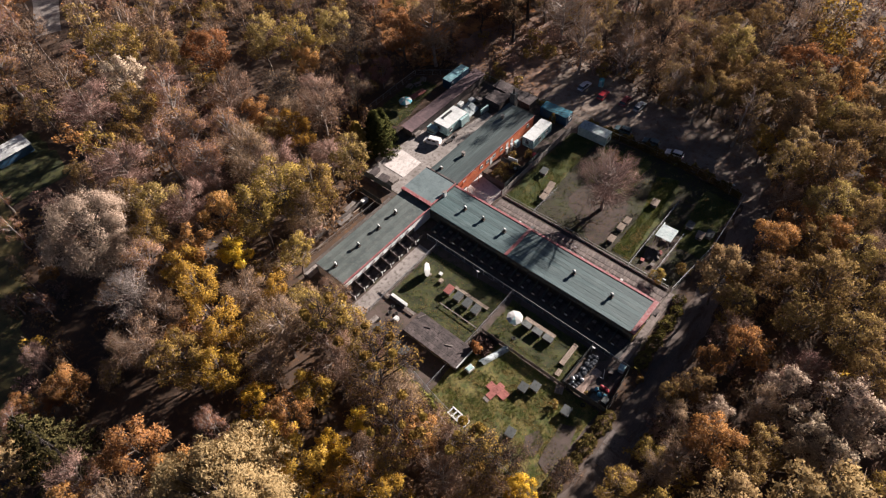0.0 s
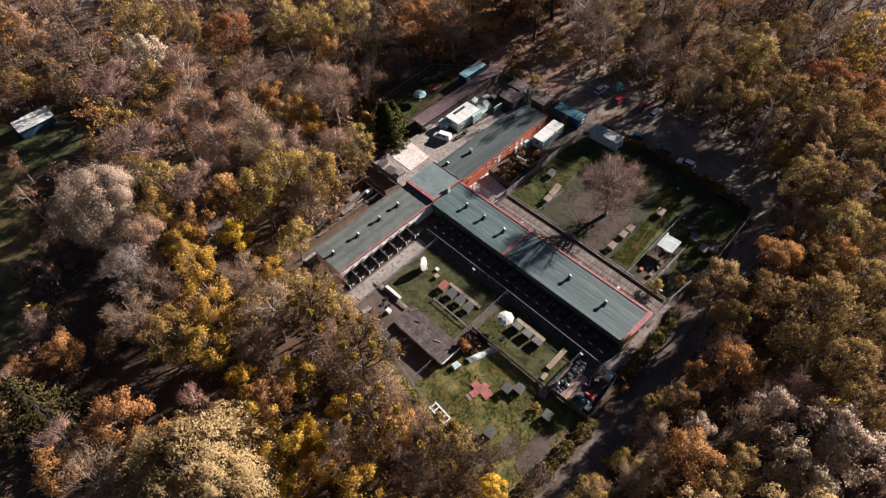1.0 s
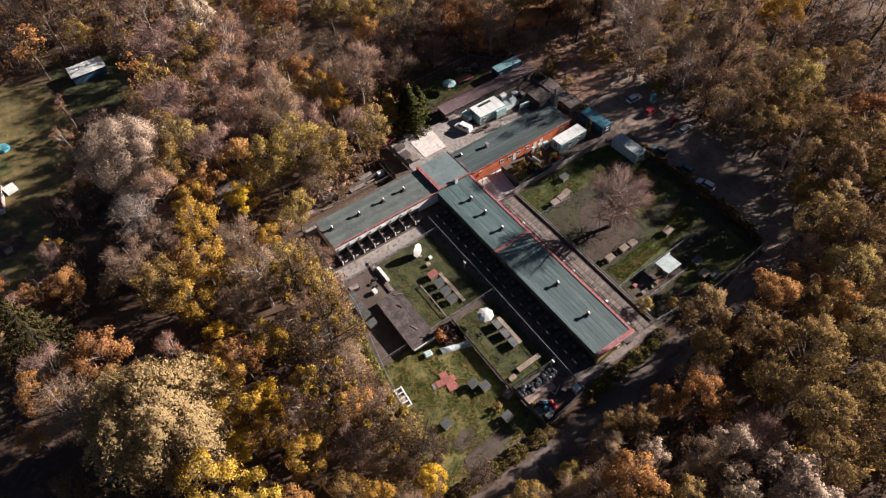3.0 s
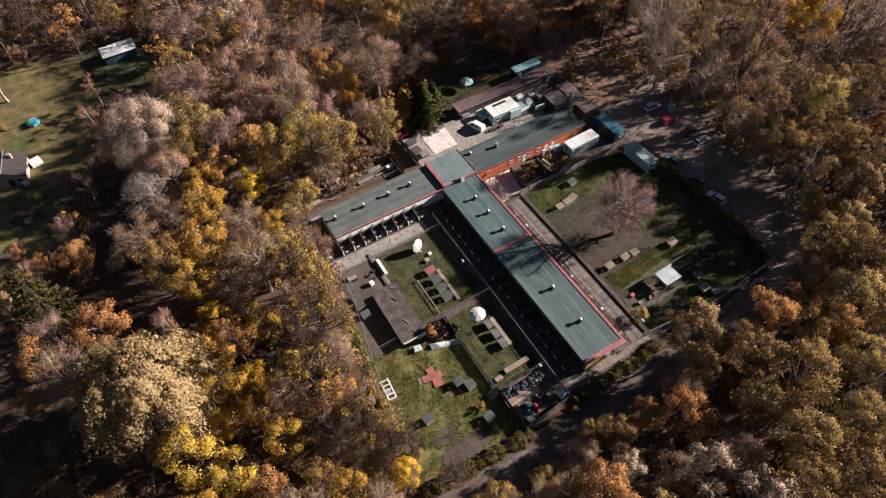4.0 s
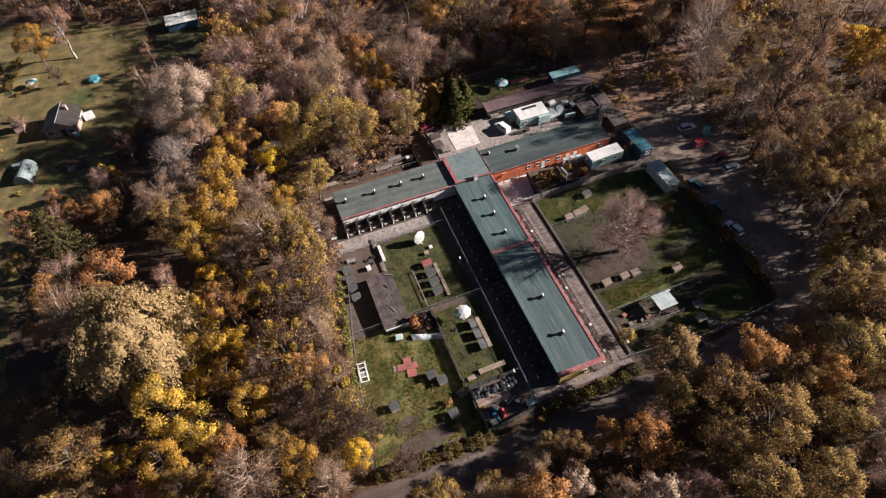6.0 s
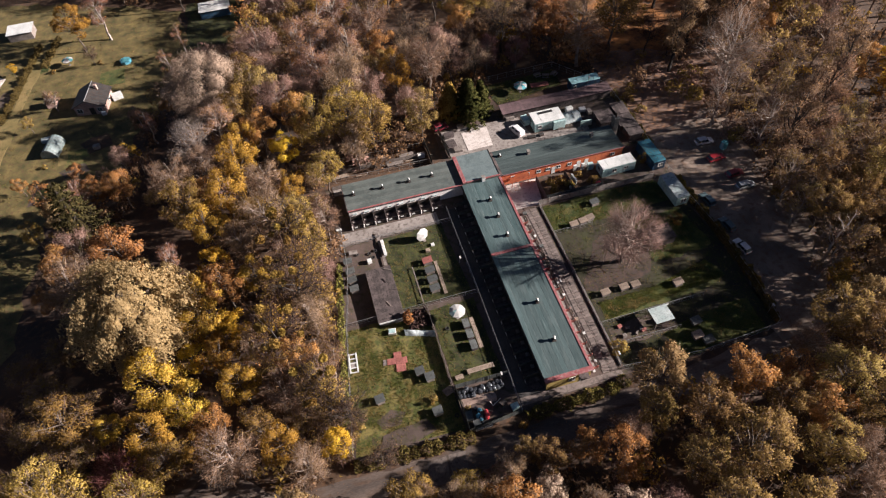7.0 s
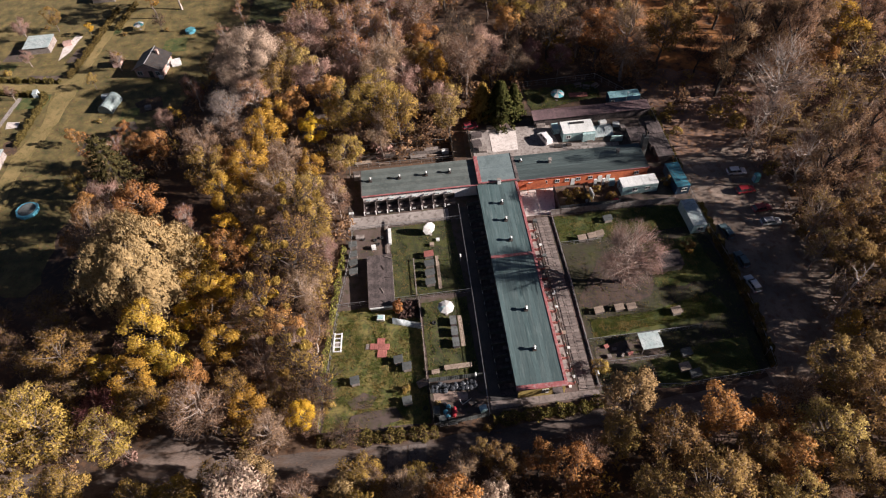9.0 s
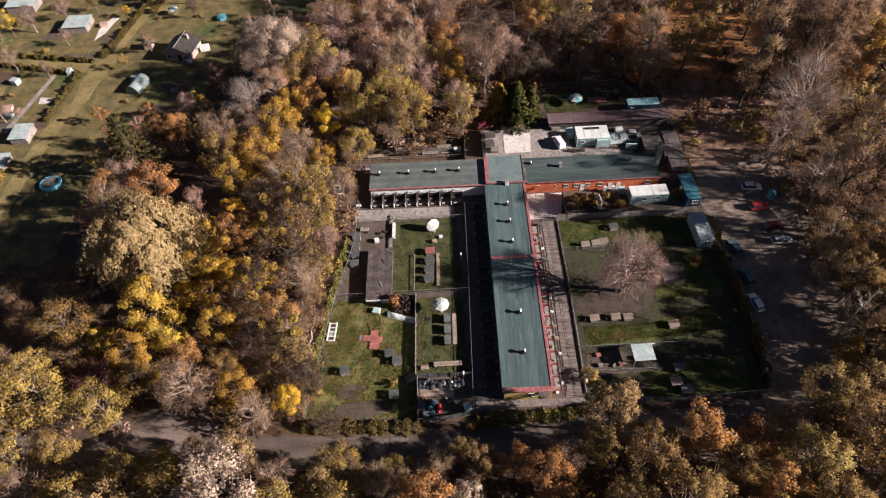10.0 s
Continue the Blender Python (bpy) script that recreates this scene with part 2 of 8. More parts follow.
M_PALEBARK = surface("pale_grey_bark", (0.24, 0.19, 0.16), (0.34, 0.28, 0.24), (0.14, 0.11, 0.09), 0.5, 2.0, 0.9, bump=0.2, stretch=(1, 1, 0.4))
M_DARKBARK = surface("dark_bark", (0.035, 0.028, 0.024), (0.065, 0.052, 0.044), (0.025, 0.02, 0.018), 0.6, 3.0, 0.95, bump=0.5)
L_GOLD = leafy("golden_leaves", (0.22, 0.122, 0.022), (0.4, 0.24, 0.042), (0.54, 0.36, 0.08), hue=0.015)
L_BRONZE = leafy("bronze_leaves", (0.17, 0.112, 0.04), (0.27, 0.182, 0.066), (0.38, 0.265, 0.105), hue=0.018)
L_YELLOW = leafy("yellow_leaves", (0.36, 0.2, 0.025), (0.52, 0.32, 0.035), (0.62, 0.43, 0.07), hue=0.01)
L_ORANGE = leafy("orange_leaves", (0.23, 0.1, 0.038), (0.34, 0.165, 0.06), (0.45, 0.245, 0.1), hue=0.012)
L_OLIVE = leafy("olive_leaves", (0.155, 0.102, 0.026), (0.275, 0.18, 0.048), (0.415, 0.282, 0.09), hue=0.012)
L_STRAW = leafy("straw_leaves", (0.2, 0.13, 0.06), (0.29, 0.195, 0.095), (0.38, 0.27, 0.14), 0.3, 0.12, 0.01)
L_PALE = leafy("pale_buff_leaves", (0.33, 0.252, 0.18), (0.44, 0.345, 0.255), (0.54, 0.435, 0.33), 0.3, 0.12, 0.01)
L_BROWN = leafy("brown_leaves", (0.12, 0.07, 0.04), (0.21, 0.125, 0.07), (0.33, 0.2, 0.11), hue=0.012)
L_ROSE = leafy("rosy_twigs", (0.2, 0.122, 0.1), (0.3, 0.186, 0.152), (0.4, 0.26, 0.215), 0.22, hue=0.012)
L_MAUVE = leafy("mauve_red_leaves", (0.19, 0.1, 0.092), (0.29, 0.16, 0.146), (0.4, 0.24, 0.215), 0.22, 0.1, 0.01)
L_TWIG = leafy("brown_twigs", (0.15, 0.1, 0.07), (0.27, 0.185, 0.135), (0.42, 0.3, 0.225), 0.25, hue=0.012)
L_DARKTWIG = leafy("dark_twigs", (0.05, 0.035, 0.028), (0.085, 0.06, 0.048), (0.14, 0.1, 0.08), 0.1)
L_PALETWIG = leafy("pale_twigs", (0.17, 0.105, 0.088), (0.26, 0.168, 0.142), (0.36, 0.245, 0.21), 0.15, 0.1, 0.01)
L_GREYTWIG = leafy("grey_twigs", (0.12, 0.098, 0.09), (0.2, 0.165, 0.15), (0.3, 0.25, 0.23), 0.15, 0.1, 0.01)
L_GREEN = leafy("dark_green_needles", (0.025, 0.034, 0.012), (0.052, 0.06, 0.02), (0.11, 0.105, 0.034), 0.15)
L_HEDGE = leafy("hedge_leaves", (0.07, 0.072, 0.02), (0.16, 0.145, 0.045), (0.31, 0.24, 0.085), 0.25)
L_GRASS = leafy("grass_blades", (0.04, 0.07, 0.012), (0.092, 0.118, 0.025), (0.22, 0.195, 0.065), 0.3)
L_DRYGRASS = leafy("dry_grass_blades", (0.09, 0.095, 0.02), (0.22, 0.175, 0.055), (0.36, 0.26, 0.12), 0.3)
L_GARDENHEDGE = leafy("browning_hedge_leaves", (0.04, 0.03, 0.014), (0.09, 0.066, 0.026), (0.18, 0.125, 0.045), 0.2)
L_LARCH = leafy("dark_olive_needles", (0.024, 0.021, 0.01), (0.05, 0.043, 0.018), (0.11, 0.088, 0.038), 0.12, 0.1, 0.004)
L_WILLOW = leafy("willow_leaves", (0.29, 0.2, 0.1), (0.35, 0.248, 0.128), (0.42, 0.305, 0.165), 0.3, 0.1, 0.01)
L_PURPLE = leafy("purple_red_twigs", (0.13, 0.045, 0.05), (0.22, 0.085, 0.09), (0.32, 0.15, 0.14), 0.2)


# ---- building blocks ----
class Mesher:
    """Collects boxes, tubes and sheets of one part."""

    def __init__(self):
        self.v, self.f, self.k = [], [], []

    def add(self, verts, faces, k=0, m=None):
        o = len(self.v)
        self.v += [tuple(m @ Vector(p)) for p in verts] if m else [tuple(p) for p in verts]
        self.f += [tuple(i + o for i in q) for q in faces]
        self.k += [k] * len(faces)
        return self

    def box(self, x0, x1, y0, y1, z0, z1, ch=0.0, k=0, m=None):
        """A box with edges chamfered by ch."""
        if ch <= 0:
            v = [(x, y, z) for z in (z0, z1) for y in (y0, y1) for x in (x0, x1)]
            f = [(0, 2, 3, 1), (4, 5, 7, 6), (0, 1, 5, 4), (2, 6, 7, 3), (0, 4, 6, 2), (1, 3, 7, 5)]
            return self.add(v, f, k, m)
        c, h = ((x0 + x1) / 2, (y0 + y1) / 2, (z0 + z1) / 2), ((x1 - x0) / 2, (y1 - y0) / 2, (z1 - z0) / 2)
        ch = min(ch, min(h) * 0.9)
        idx, v, f = {}, [], []
        for sx in (-1, 1):
            for sy in (-1, 1):
                for sz in (-1, 1):
                    for a in range(3):
                        p = [sx * (h[0] - (ch if a != 0 else 0)), sy * (h[1] - (ch if a != 1 else 0)), sz * (h[2] - (ch if a != 2 else 0))]
                        idx[sx, sy, sz, a] = len(v)
                        v.append(tuple(p[i] + c[i] for i in range(3)))
                    f.append(tuple(idx[sx, sy, sz, a] for a in ((0, 1, 2) if sx * sy * sz > 0 else (0, 2, 1))))
        for a in range(3):
            b, d = [(1, 2), (2, 0), (0, 1)][a]
            for s in (-1, 1):
                ring = []
                for sb, sd in ((-1, -1), (1, -1), (1, 1), (-1, 1)):
                    key = [0, 0, 0]
                    key[a], key[b], key[d] = s, sb, sd
                    ring.append(idx[(*key, a)])
                f.append(tuple(ring if s > 0 else ring[::-1]))
            for sb in (-1, 1):
                for sd in (-1, 1):
                    k0, k1 = [0, 0, 0], [0, 0, 0]
                    k0[a], k0[b], k0[d] = -1, sb, sd
                    k1[a], k1[b], k1[d] = 1, sb, sd
                    q = (idx[(*k0, b)], idx[(*k1, b)], idx[(*k1, d)], idx[(*k0, d)])
                    f.append(q if sb * sd < 0 else q[::-1])
        return self.add(v, f, k, m)

    def tube(self, pts, radii, n=6, k=0, m=None, cap=True):
        """A round bar along points, with a radius at each."""
        pts = [Vector(p) for p in pts]
        v, f = [], []
        for i, p in enumerate(pts):
            d = (pts[min(i + 1, len(pts) - 1)] - pts[max(i - 1, 0)]).normalized()
            a = d.orthogonal().normalized() if abs(d.z) < 0.99 else Vector((1, 0, 0))
            b = d.cross(a).normalized()
            a = b.cross(d)
            r = radii[i] if isinstance(radii, (list, tuple)) else radii
            v += [p + (a * math.cos(2 * math.pi * j / n) + b * math.sin(2 * math.pi * j / n)) * r for j in range(n)]
        for i in range(len(pts) - 1):
            f += [(i * n + j, i * n + (j + 1) % n, (i + 1) * n + (j + 1) % n, (i + 1) * n + j) for j in range(n)]
        if cap:
            f += [tuple(range(n))[::-1], tuple((len(pts) - 1) * n + j for j in range(n))]
        return self.add(v, f, k, m)

    def sheet(self, poly, z, thick=0.03, k=0):
        """A flat slab on an outline given counter-clockwise."""
        n = len(poly)
        v = [(x, y, z) for x, y in poly] + [(x, y, z - thick) for x, y in poly]
        f = [tuple(range(n))] + [((i + 1) % n, i, n + i, n + (i + 1) % n) for i in range(n)]
        return self.add(v, f, k)


def part(name, mb, material, parent=None, label="", smooth=False):
    me = bpy.data.meshes.new(name)
    me.from_pydata(mb.v, [], mb.f)
    for m in (material if isinstance(material, (list, tuple)) else (material,)):
        me.materials.append(m)
    me.polygons.foreach_set("material_index", mb.k)
    if smooth:
        me.polygons.foreach_set("use_smooth", [True] * len(mb.f))
    me.update()
    ob = new(name, me)
    if parent:
        ob.parent = parent
    if label:
        ob["label"] = label
    return ob


def thing(name, label, category, group="", x=0.0, y=0.0, z=0.0, rz=0.0, kind=""):
    e = new(name)
    e.empty_display_size = 0.3
    e.matrix_world = pose(x, y, z, 0, 0, rz)
    return tagged(e, label, category, group, kind)


def B(*a, **k):
    return Mesher().box(*a, **k)


def loose(name, groups, materials, parent=None):
    """One mesh out of loose faces: groups of (faces as (n, corners, 3), material number, outward directions or None).
    The outward directions round off the shading of a clump of leaves."""
    co, starts, totals, mats, nor = [], [], [], [], []
    at = 0
    rounded = any(g[2] is not None for g in groups)
    for arr, k, out in groups:
        n = len(arr)
        if not n:
            continue
        c = arr.shape[1]
        if rounded:
            fn = np.cross(arr[:, 1] - arr[:, 0], arr[:, 2] - arr[:, 0])
            fn = fn / np.maximum(np.linalg.norm(fn, axis=1, keepdims=True), 1e-9)
            if out is None:
                out = fn
            else:
                flip = (fn * out).sum(1) < 0
                arr = arr.copy()
                arr[flip] = arr[flip][:, ::-1]
                fn[flip] *= -1
                out = out * 0.8 + fn * 0.35
                out = out / np.maximum(np.linalg.norm(out, axis=1, keepdims=True), 1e-9)
            nor.append(np.repeat(out, c, axis=0))
        co.append(arr.reshape(-1, 3))
        starts.append(at + np.arange(n) * c)
        totals.append(np.full(n, c))
        mats.append(np.broadcast_to(k, n))
        at += n * c
    me = bpy.data.meshes.new(name)
    me.vertices.add(at)
    me.vertices.foreach_set("co", np.concatenate(co).astype(np.float32).ravel())
    me.loops.add(at)
    me.loops.foreach_set("vertex_index", np.arange(at, dtype=np.int32))
    starts, totals, mats = (np.concatenate(q).astype(np.int32) for q in (starts, totals, mats))
    me.polygons.add(len(starts))
    me.polygons.foreach_set("loop_start", starts)
    me.polygons.foreach_set("loop_total", totals)
    for m in materials:
        me.materials.append(m)
    me.polygons.foreach_set("material_index", mats)
    me.polygons.foreach_set("use_smooth", np.full(len(starts), rounded))
    me.update(calc_edges=True)
    if rounded:
        me.normals_split_custom_set_from_vertices(np.concatenate(nor).astype(np.float32))
    if parent == "mesh":
        return me
    ob = new(name, me)
    if parent:
        ob.parent = parent
    return ob


def quads(name, faces, kinds, materials, parent=None):
    return loose(name, [(faces, np.asarray(kinds, dtype=np.int32), None)], materials, parent)


# ---- ground ----
def ground_sheet(name, poly, z, material, label, category, wobble=0.0, thick=0.05):
    """A patch of ground with a slightly uneven outline."""
    pts = []
    rg = random.Random(name + str(poly[0]))
    for (x0, y0), (x1, y1) in zip(poly, poly[1:] + poly[:1]):
        n = max(1, int(math.hypot(x1 - x0, y1 - y0) / 2.5)) if wobble else 1
        for i in range(n):
            t = i / n
            pts.append((x0 + (x1 - x0) * t + rg.uniform(-wobble, wobble), y0 + (y1 - y0) * t + rg.uniform(-wobble, wobble)))
    return tagged(part(name, Mesher().sheet(pts, z, thick), material), label, category, kind="structure")


big = Mesher()
N, S = 24, 2400.0
for j in range(N):
    for i in range(N):
        x0, y0 = -S / 2 + S * i / N, -S / 2 + S * j / N
        big.add([(x0, y0, 0), (x0 + S / N, y0, 0), (x0 + S / N, y0 + S / N, 0), (x0, y0 + S / N, 0)], [(0, 1, 2, 3)])
tagged(part("ground", big, M_LITTER), "brown forest floor under fallen leaves", "ground", kind="structure")

ground_sheet("ground_orange", [(40, 40), (60, 34), (84, 30), (92, 62), (70, 82), (44, 66)], 0.02, M_ORANGE_LITTER, "open forest floor under bright orange fallen leaves", "ground", 1.6)
ground_sheet("ground_leaf_drift", [(48.2, 4), (58, 6), (70, 12), (82, 24), (76, 34), (58, 38), (47, 40), (47.6, 25)], 0.045, M_DRIFT, "open ground under drifts of orange and yellow leaves", "ground", 1.2)
# dark litter laid over the dirt to put the wood's shade into it
ground_sheet("ground_wood_edge", [(-30, 11.0), (-1.2, 11.0), (-1.0, 21.5), (-4, 22), (-30, 19.8)], 0.05, M_LITTER, "leaf-strewn ground at the foot of the wood, darkened for shade", "ground", 0.2)
# dark sheet standing for the shadow of container and trees on the garden
ground_sheet("ground_pen", [(17.4, -8.2), (31.6, -8.3), (31.6, -1.2), (17.4, -1.0)], 0.06, M_LITTER, "small garden by the orange wall, ground darkened for shade", "ground", 0.2)
ground_sheet("ground_canopy", [(16.2, -46.6), (16.4, -42.2), (29, -42.0), (29.5, -46.2)], 0.08, M_DIRT, "trodden earth round the canopy", "ground", 0.4)
ground_sheet("road", [(-130, -62), (-88, -60), (-70, -62), (-45, -62), (-30, -62.8), (0, -61.5), (18, -60), (52, -58), (58, -52), (44, -52.6), (14, -55.2), (-4, -56.2), (-30, -56.8), (-44, -56.0), (-50.7, -54.7), (-58.4, -47.4), (-62, -46.7), (-65, -50.2), (-72, -55.3), (-89, -54.0), (-130, -53)], 0.03, M_ROAD, "worn earth track with scattered leaves along the fence", "road", 0.35)
ground_sheet("parking", [(46, -54), (60, -54), (68, -40), (69, -15), (70, 8), (62, 12), (50, 22), (47.5, 22), (47.5, -12), (49, -30)], 0.035, M_PARK, "dirt parking area strewn with leaves", "road", 0.6)
ground_sheet("ground_slab_a", [(-20.5, -61.6), (-17.6, -61.9), (-17.2, -57.4), (-20.2, -57.2)], 0.06, M_PAVER, "cracked concrete slab lying in the track", "pavement", 0.1)
ground_sheet("ground_slab_b", [(-24.3, -61.8), (-20.9, -61.7), (-20.6, -57.3), (-24.0, -57.5)], 0.055, M_PAVER, "cracked concrete slab lying in the track", "pavement", 0.1)
ground_sheet("ground_compound", [(-36, -54.5), (-33, -28), (-30, -5), (-30.5, 13), (-4, 13), (0, 22), (16, 25), (47.5, 25), (47.5, -51), (12, -52.5)], 0.035, M_DIRT, "trodden bare earth of the shelter grounds", "ground", 0.2)
ground_sheet("lawn_south", [(-35.3, -53), (-32.6, -28), (-16.2, -27.6), (-16.1, -53.6)], 0.07, M_DRYGRASS, "rough yellowing grass in the fenced run", "lawn", 0.25)
ground_sheet("lawn_yard", [(-21.0, -26.4), (-20.8, -7.1), (-7.3, -6.9), (-6.2, -26.2)], 0.07, M_LAWN, "trodden lawn in the kennel courtyard", "lawn", 0.2)
ground_sheet("lawn_terrace", [(-15.5, -45.4), (-15.5, -28.2), (-6.4, -27.8), (-6.2, -45.4)], 0.07, M_LAWN, "short lawn in the fenced run", "lawn", 0.2)
ground_sheet("lawn_east", [(15.6, -51.6), (15.6, -9.2), (42.8, -9.4), (46.8, -20), (48, -30), (46.8, -51)], 0.055, M_SHADELAWN, "worn patchy east lawn with shade darkened into its colour", "lawn", 0.2)
ground_sheet("lawn_east_a", [(15.6, -16.8), (15.6, -9.2), (43, -9.2), (43, -16)], 0.07, M_GRASS, "grass beside the concrete fence", "lawn", 0.5)
ground_sheet("lawn_east_b", [(17, -40.6), (17, -36.4), (30, -36.2), (42, -33), (44, -38), (38, -40.2)], 0.07, M_GRASS, "long grass beside the kennel fence", "lawn", 0.5)
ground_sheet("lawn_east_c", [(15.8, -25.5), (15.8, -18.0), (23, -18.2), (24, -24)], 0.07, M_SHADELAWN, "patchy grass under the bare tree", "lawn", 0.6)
ground_sheet("lawn_east_d", [(32, -31), (32, -19), (44, -18.5), (46, -30)], 0.07, M_GRASS, "shaded grass beside the hedge", "lawn", 0.6)
ground_sheet("lawn_east_e", [(26, -52), (26, -46.6), (36, -44.2), (45, -44), (45, -51.5)], 0.07, M_GRASS, "patchy grass with dog huts", "lawn", 0.5)
ground_sheet("lawn_north", [(18, 27.2), (17, 36), (37, 37), (37, 30)], 0.07, M_LAWN, "small lawn behind the long shed", "lawn", 0.5)
ground_sheet("ground_bare_patch", [(-30.5, -47.5), (-28, -46.2), (-25.5, -47.4), (-26.5, -49.6), (-29.5, -49.4)], 0.11, M_DIRT, "bare trodden earth in the grass", "ground", 0.4)
ground_sheet("ground_dirt_patch", [(-31, -53), (-30, -50.6), (-22, -50), (-20.5, -52.5), (-25, -53.6)], 0.16, M_DIRT, "bare pinkish earth dug up in the grass", "ground", 0.3)
ground_sheet("ground_track_bed", [(31, -32.5), (33, -25), (29, -21), (24.5, -20.5), (19, -26.5), (15.8, -33.5), (24, -34.0)], 0.085, M_TREEBED, "bare brown earth and fallen leaves round the tree, shade-darkened", "ground", 0.6)
ground_sheet("pavement_kennels", [(-29.9, -6.7), (-29.9, -3.2), (-7.4, -3.3), (-7.4, -6.5)], 0.11, M_CONCRETE, "concrete walkway in front of the kennels", "pavement", 0.0, 0.1)
ground_sheet("pavement_west", [(-4.9, -51), (-4.9, -3.3), (0, -3.3), (0, -51)], 0.1, M_SHADEWALK, "walkway along the long wing with shade painted into its colour", "pavement", 0.0, 0.08)
ground_sheet("pavement_end", [(-5, -52.6), (-5, -51.05), (14.8, -51.05), (14.8, -52.3)], 0.12, M_PAVER, "concrete path round the end of the wing", "pavement", 0.0, 0.1)
ground_sheet("pavement_yard", [(0.6, 8.6), (36, 8.3), (36.5, 12.6), (30, 13.2), (22, 14), (21, 21.3), (1.0, 22)], 0.1, M_CONCRETE, "grey concrete yard behind the building", "pavement", 0.15)
ground_sheet("pavement_slab", [(5.5, 13.4), (11.8, 13.5), (12.4, 20.3), (5.6, 20)], 0.16, M_PALE, "pale fresh concrete slab in the yard", "pavement", 0.0, 0.06)
ground_sheet("pavement_porch", [(8.9, -8.2), (16.2, -8.2), (17.6, -0.5), (8.9, -0.5)], 0.1, M_PALE, "pale concrete forecourt beside the orange wall", "pavement", 0.1)
ground_sheet("pavement_back", [(-28.5, 8.7), (-1, 8.7), (-1, 10.6), (-28.5, 10.6)], 0.13, M_CONCRETE, "narrow tan concrete path behind the wing", "pavement", 0.0, 0.1)
ground_sheet("ground_allotments", [(-62, 104), (-60, 80), (-64, 66), (-72, 52), (-75, 40), (-84, 30), (-93, 22), (-95, 8), (-97, -14), (-190, -30), (-190, 150), (-90, 118)], 0.04, M_GARDEN, "mown grass of the allotment gardens", "lawn", 1.2)
ground_sheet("road_allotments", [(-98.5, 98), (-102, 98), (-107.6, 64), (-111, 59.6), (-150, 66.4), (-150, 64.8), (-111.8, 56.4), (-111.6, 42), (-115.4, 31), (-116.2, 20), (-117.5, -12), (-113, -12), (-112, 20), (-110.6, 30), (-107.2, 43), (-105.6, 57), (-103.2, 75)], 0.07, M_LANE, "grassy lane between the allotments", "road", 0.3)
ground_sheet("lawn_glade", [(-60, 82), (-44, 80), (-42, 104), (-60, 106)], 0.03, M_LAWN, "grassy glade round the shelter", "lawn", 1.0)

ground_sheet("ground_lane", [(-9, 112), (-21.6, 80), (-28.2, 60), (-32.8, 42), (-36.8, 26), (-42, 12), (-46, 15), (-41, 27), (-37.2, 43), (-32.8, 61), (-26.2, 81), (-14, 113)], 0.025, M_ROAD, "narrow dark earth lane through the wood", "road", 0.5)
ground_sheet("road_far", [(-20, 146), (-13, 143), (12, 196), (3, 198)], 0.03, M_CONCRETE, "grey road far off in the wood", "road", 0.3)

pr = random.Random(12)
for i in range(30):
    px, py = (pr.uniform(-150, -114), pr.uniform(30, 92)) if i < 20 else (pr.uniform(-108, -80), pr.uniform(30, 88))
    a, w, d = pr.uniform(-0.25, 0.35), pr.uniform(1.5, 5), pr.uniform(1.2, 3.5)
    c_, s_ = math.cos(a), math.sin(a)
    ground_sheet("ground_garden_patch", [(px + c_ * u * w - s_ * v * d, py + s_ * u * w + c_ * v * d) for u, v in ((-1, -1), (1, -1), (1, 1), (-1, 1))], 0.055 + 0.0006 * i,
                 (M_DIRT, M_LANE, M_GRASS, M_LITTER, M_DRYGRASS)[i % 5], ("dug vegetable bed", "dry yellow garden grass", "green garden grass", "leaf-covered garden bed", "yellowing garden grass")[i % 5], "ground", 0.5)

# ---- building: one low kennel block with four wings ----
RZ = 3.4


def wall(name, x0, x1, y0, y1, z1, material, parent, z0=0.0):
    return part(name, B(x0, x1, y0, y1, z0, z1, 0.02), material, parent)


def roof_strips(parent, x0, x1, y0, y1, z, along, width, material, slope=0.0):
    """Roofing laid in overlapping strips, each a little proud of the last."""
    lo, hi = (x0, x1) if along == "y" else (y0, y1)
    n = max(1, round((hi - lo) / width))
    rg = random.Random(int(x0 * 10) + int(y0))
    for i in range(n):
        a, b = lo + (hi - lo) * i / n, lo + (hi - lo) * (i + 1) / n - (0.018 if i < n - 1 else 0)
        dz = 0.007 * (i % 2) + rg.uniform(0, 0.006)
        m = Mesher()
        if along == "y":
            m.box(a, b, y0, y1, z, z + 0.05 + dz, 0.01)
        else:
            m.box(x0, x1, a, b, z, z + 0.05 + dz, 0.01)
        part("roofing_strip", m, material, parent)


def rooflight(x, y, z, h=1.15):
    """A roof vent: square upstand, pipe, cowl."""
    t = thing("roof_vent", "short dark roof vent pipe with a pale tee cowl", "vent", "roof vents", x, y, z)
    part("upstand", B(-0.4, 0.4, -0.4, 0.4, 0, 0.28, 0.04), M_IRON, t)
    part("pipe", Mesher().tube([(0, 0, 0.2), (0, 0, h - 0.3)], [0.27, 0.24], 10), M_IRON, t)
    part("cowl", Mesher().tube([(0, -0.38, h - 0.2), (0, -0.26, h - 0.17), (0, 0.26, h - 0.17), (0, 0.38, h - 0.2)], [0.15, 0.19, 0.19, 0.15], 10), M_GALV, t, "pale tee-shaped cowl")
    part("cap", Mesher().tube([(0, 0, h - 0.02), (0, 0, h + 0.08)], [0.26, 0.12], 10), M_WHITE, t)
    return t


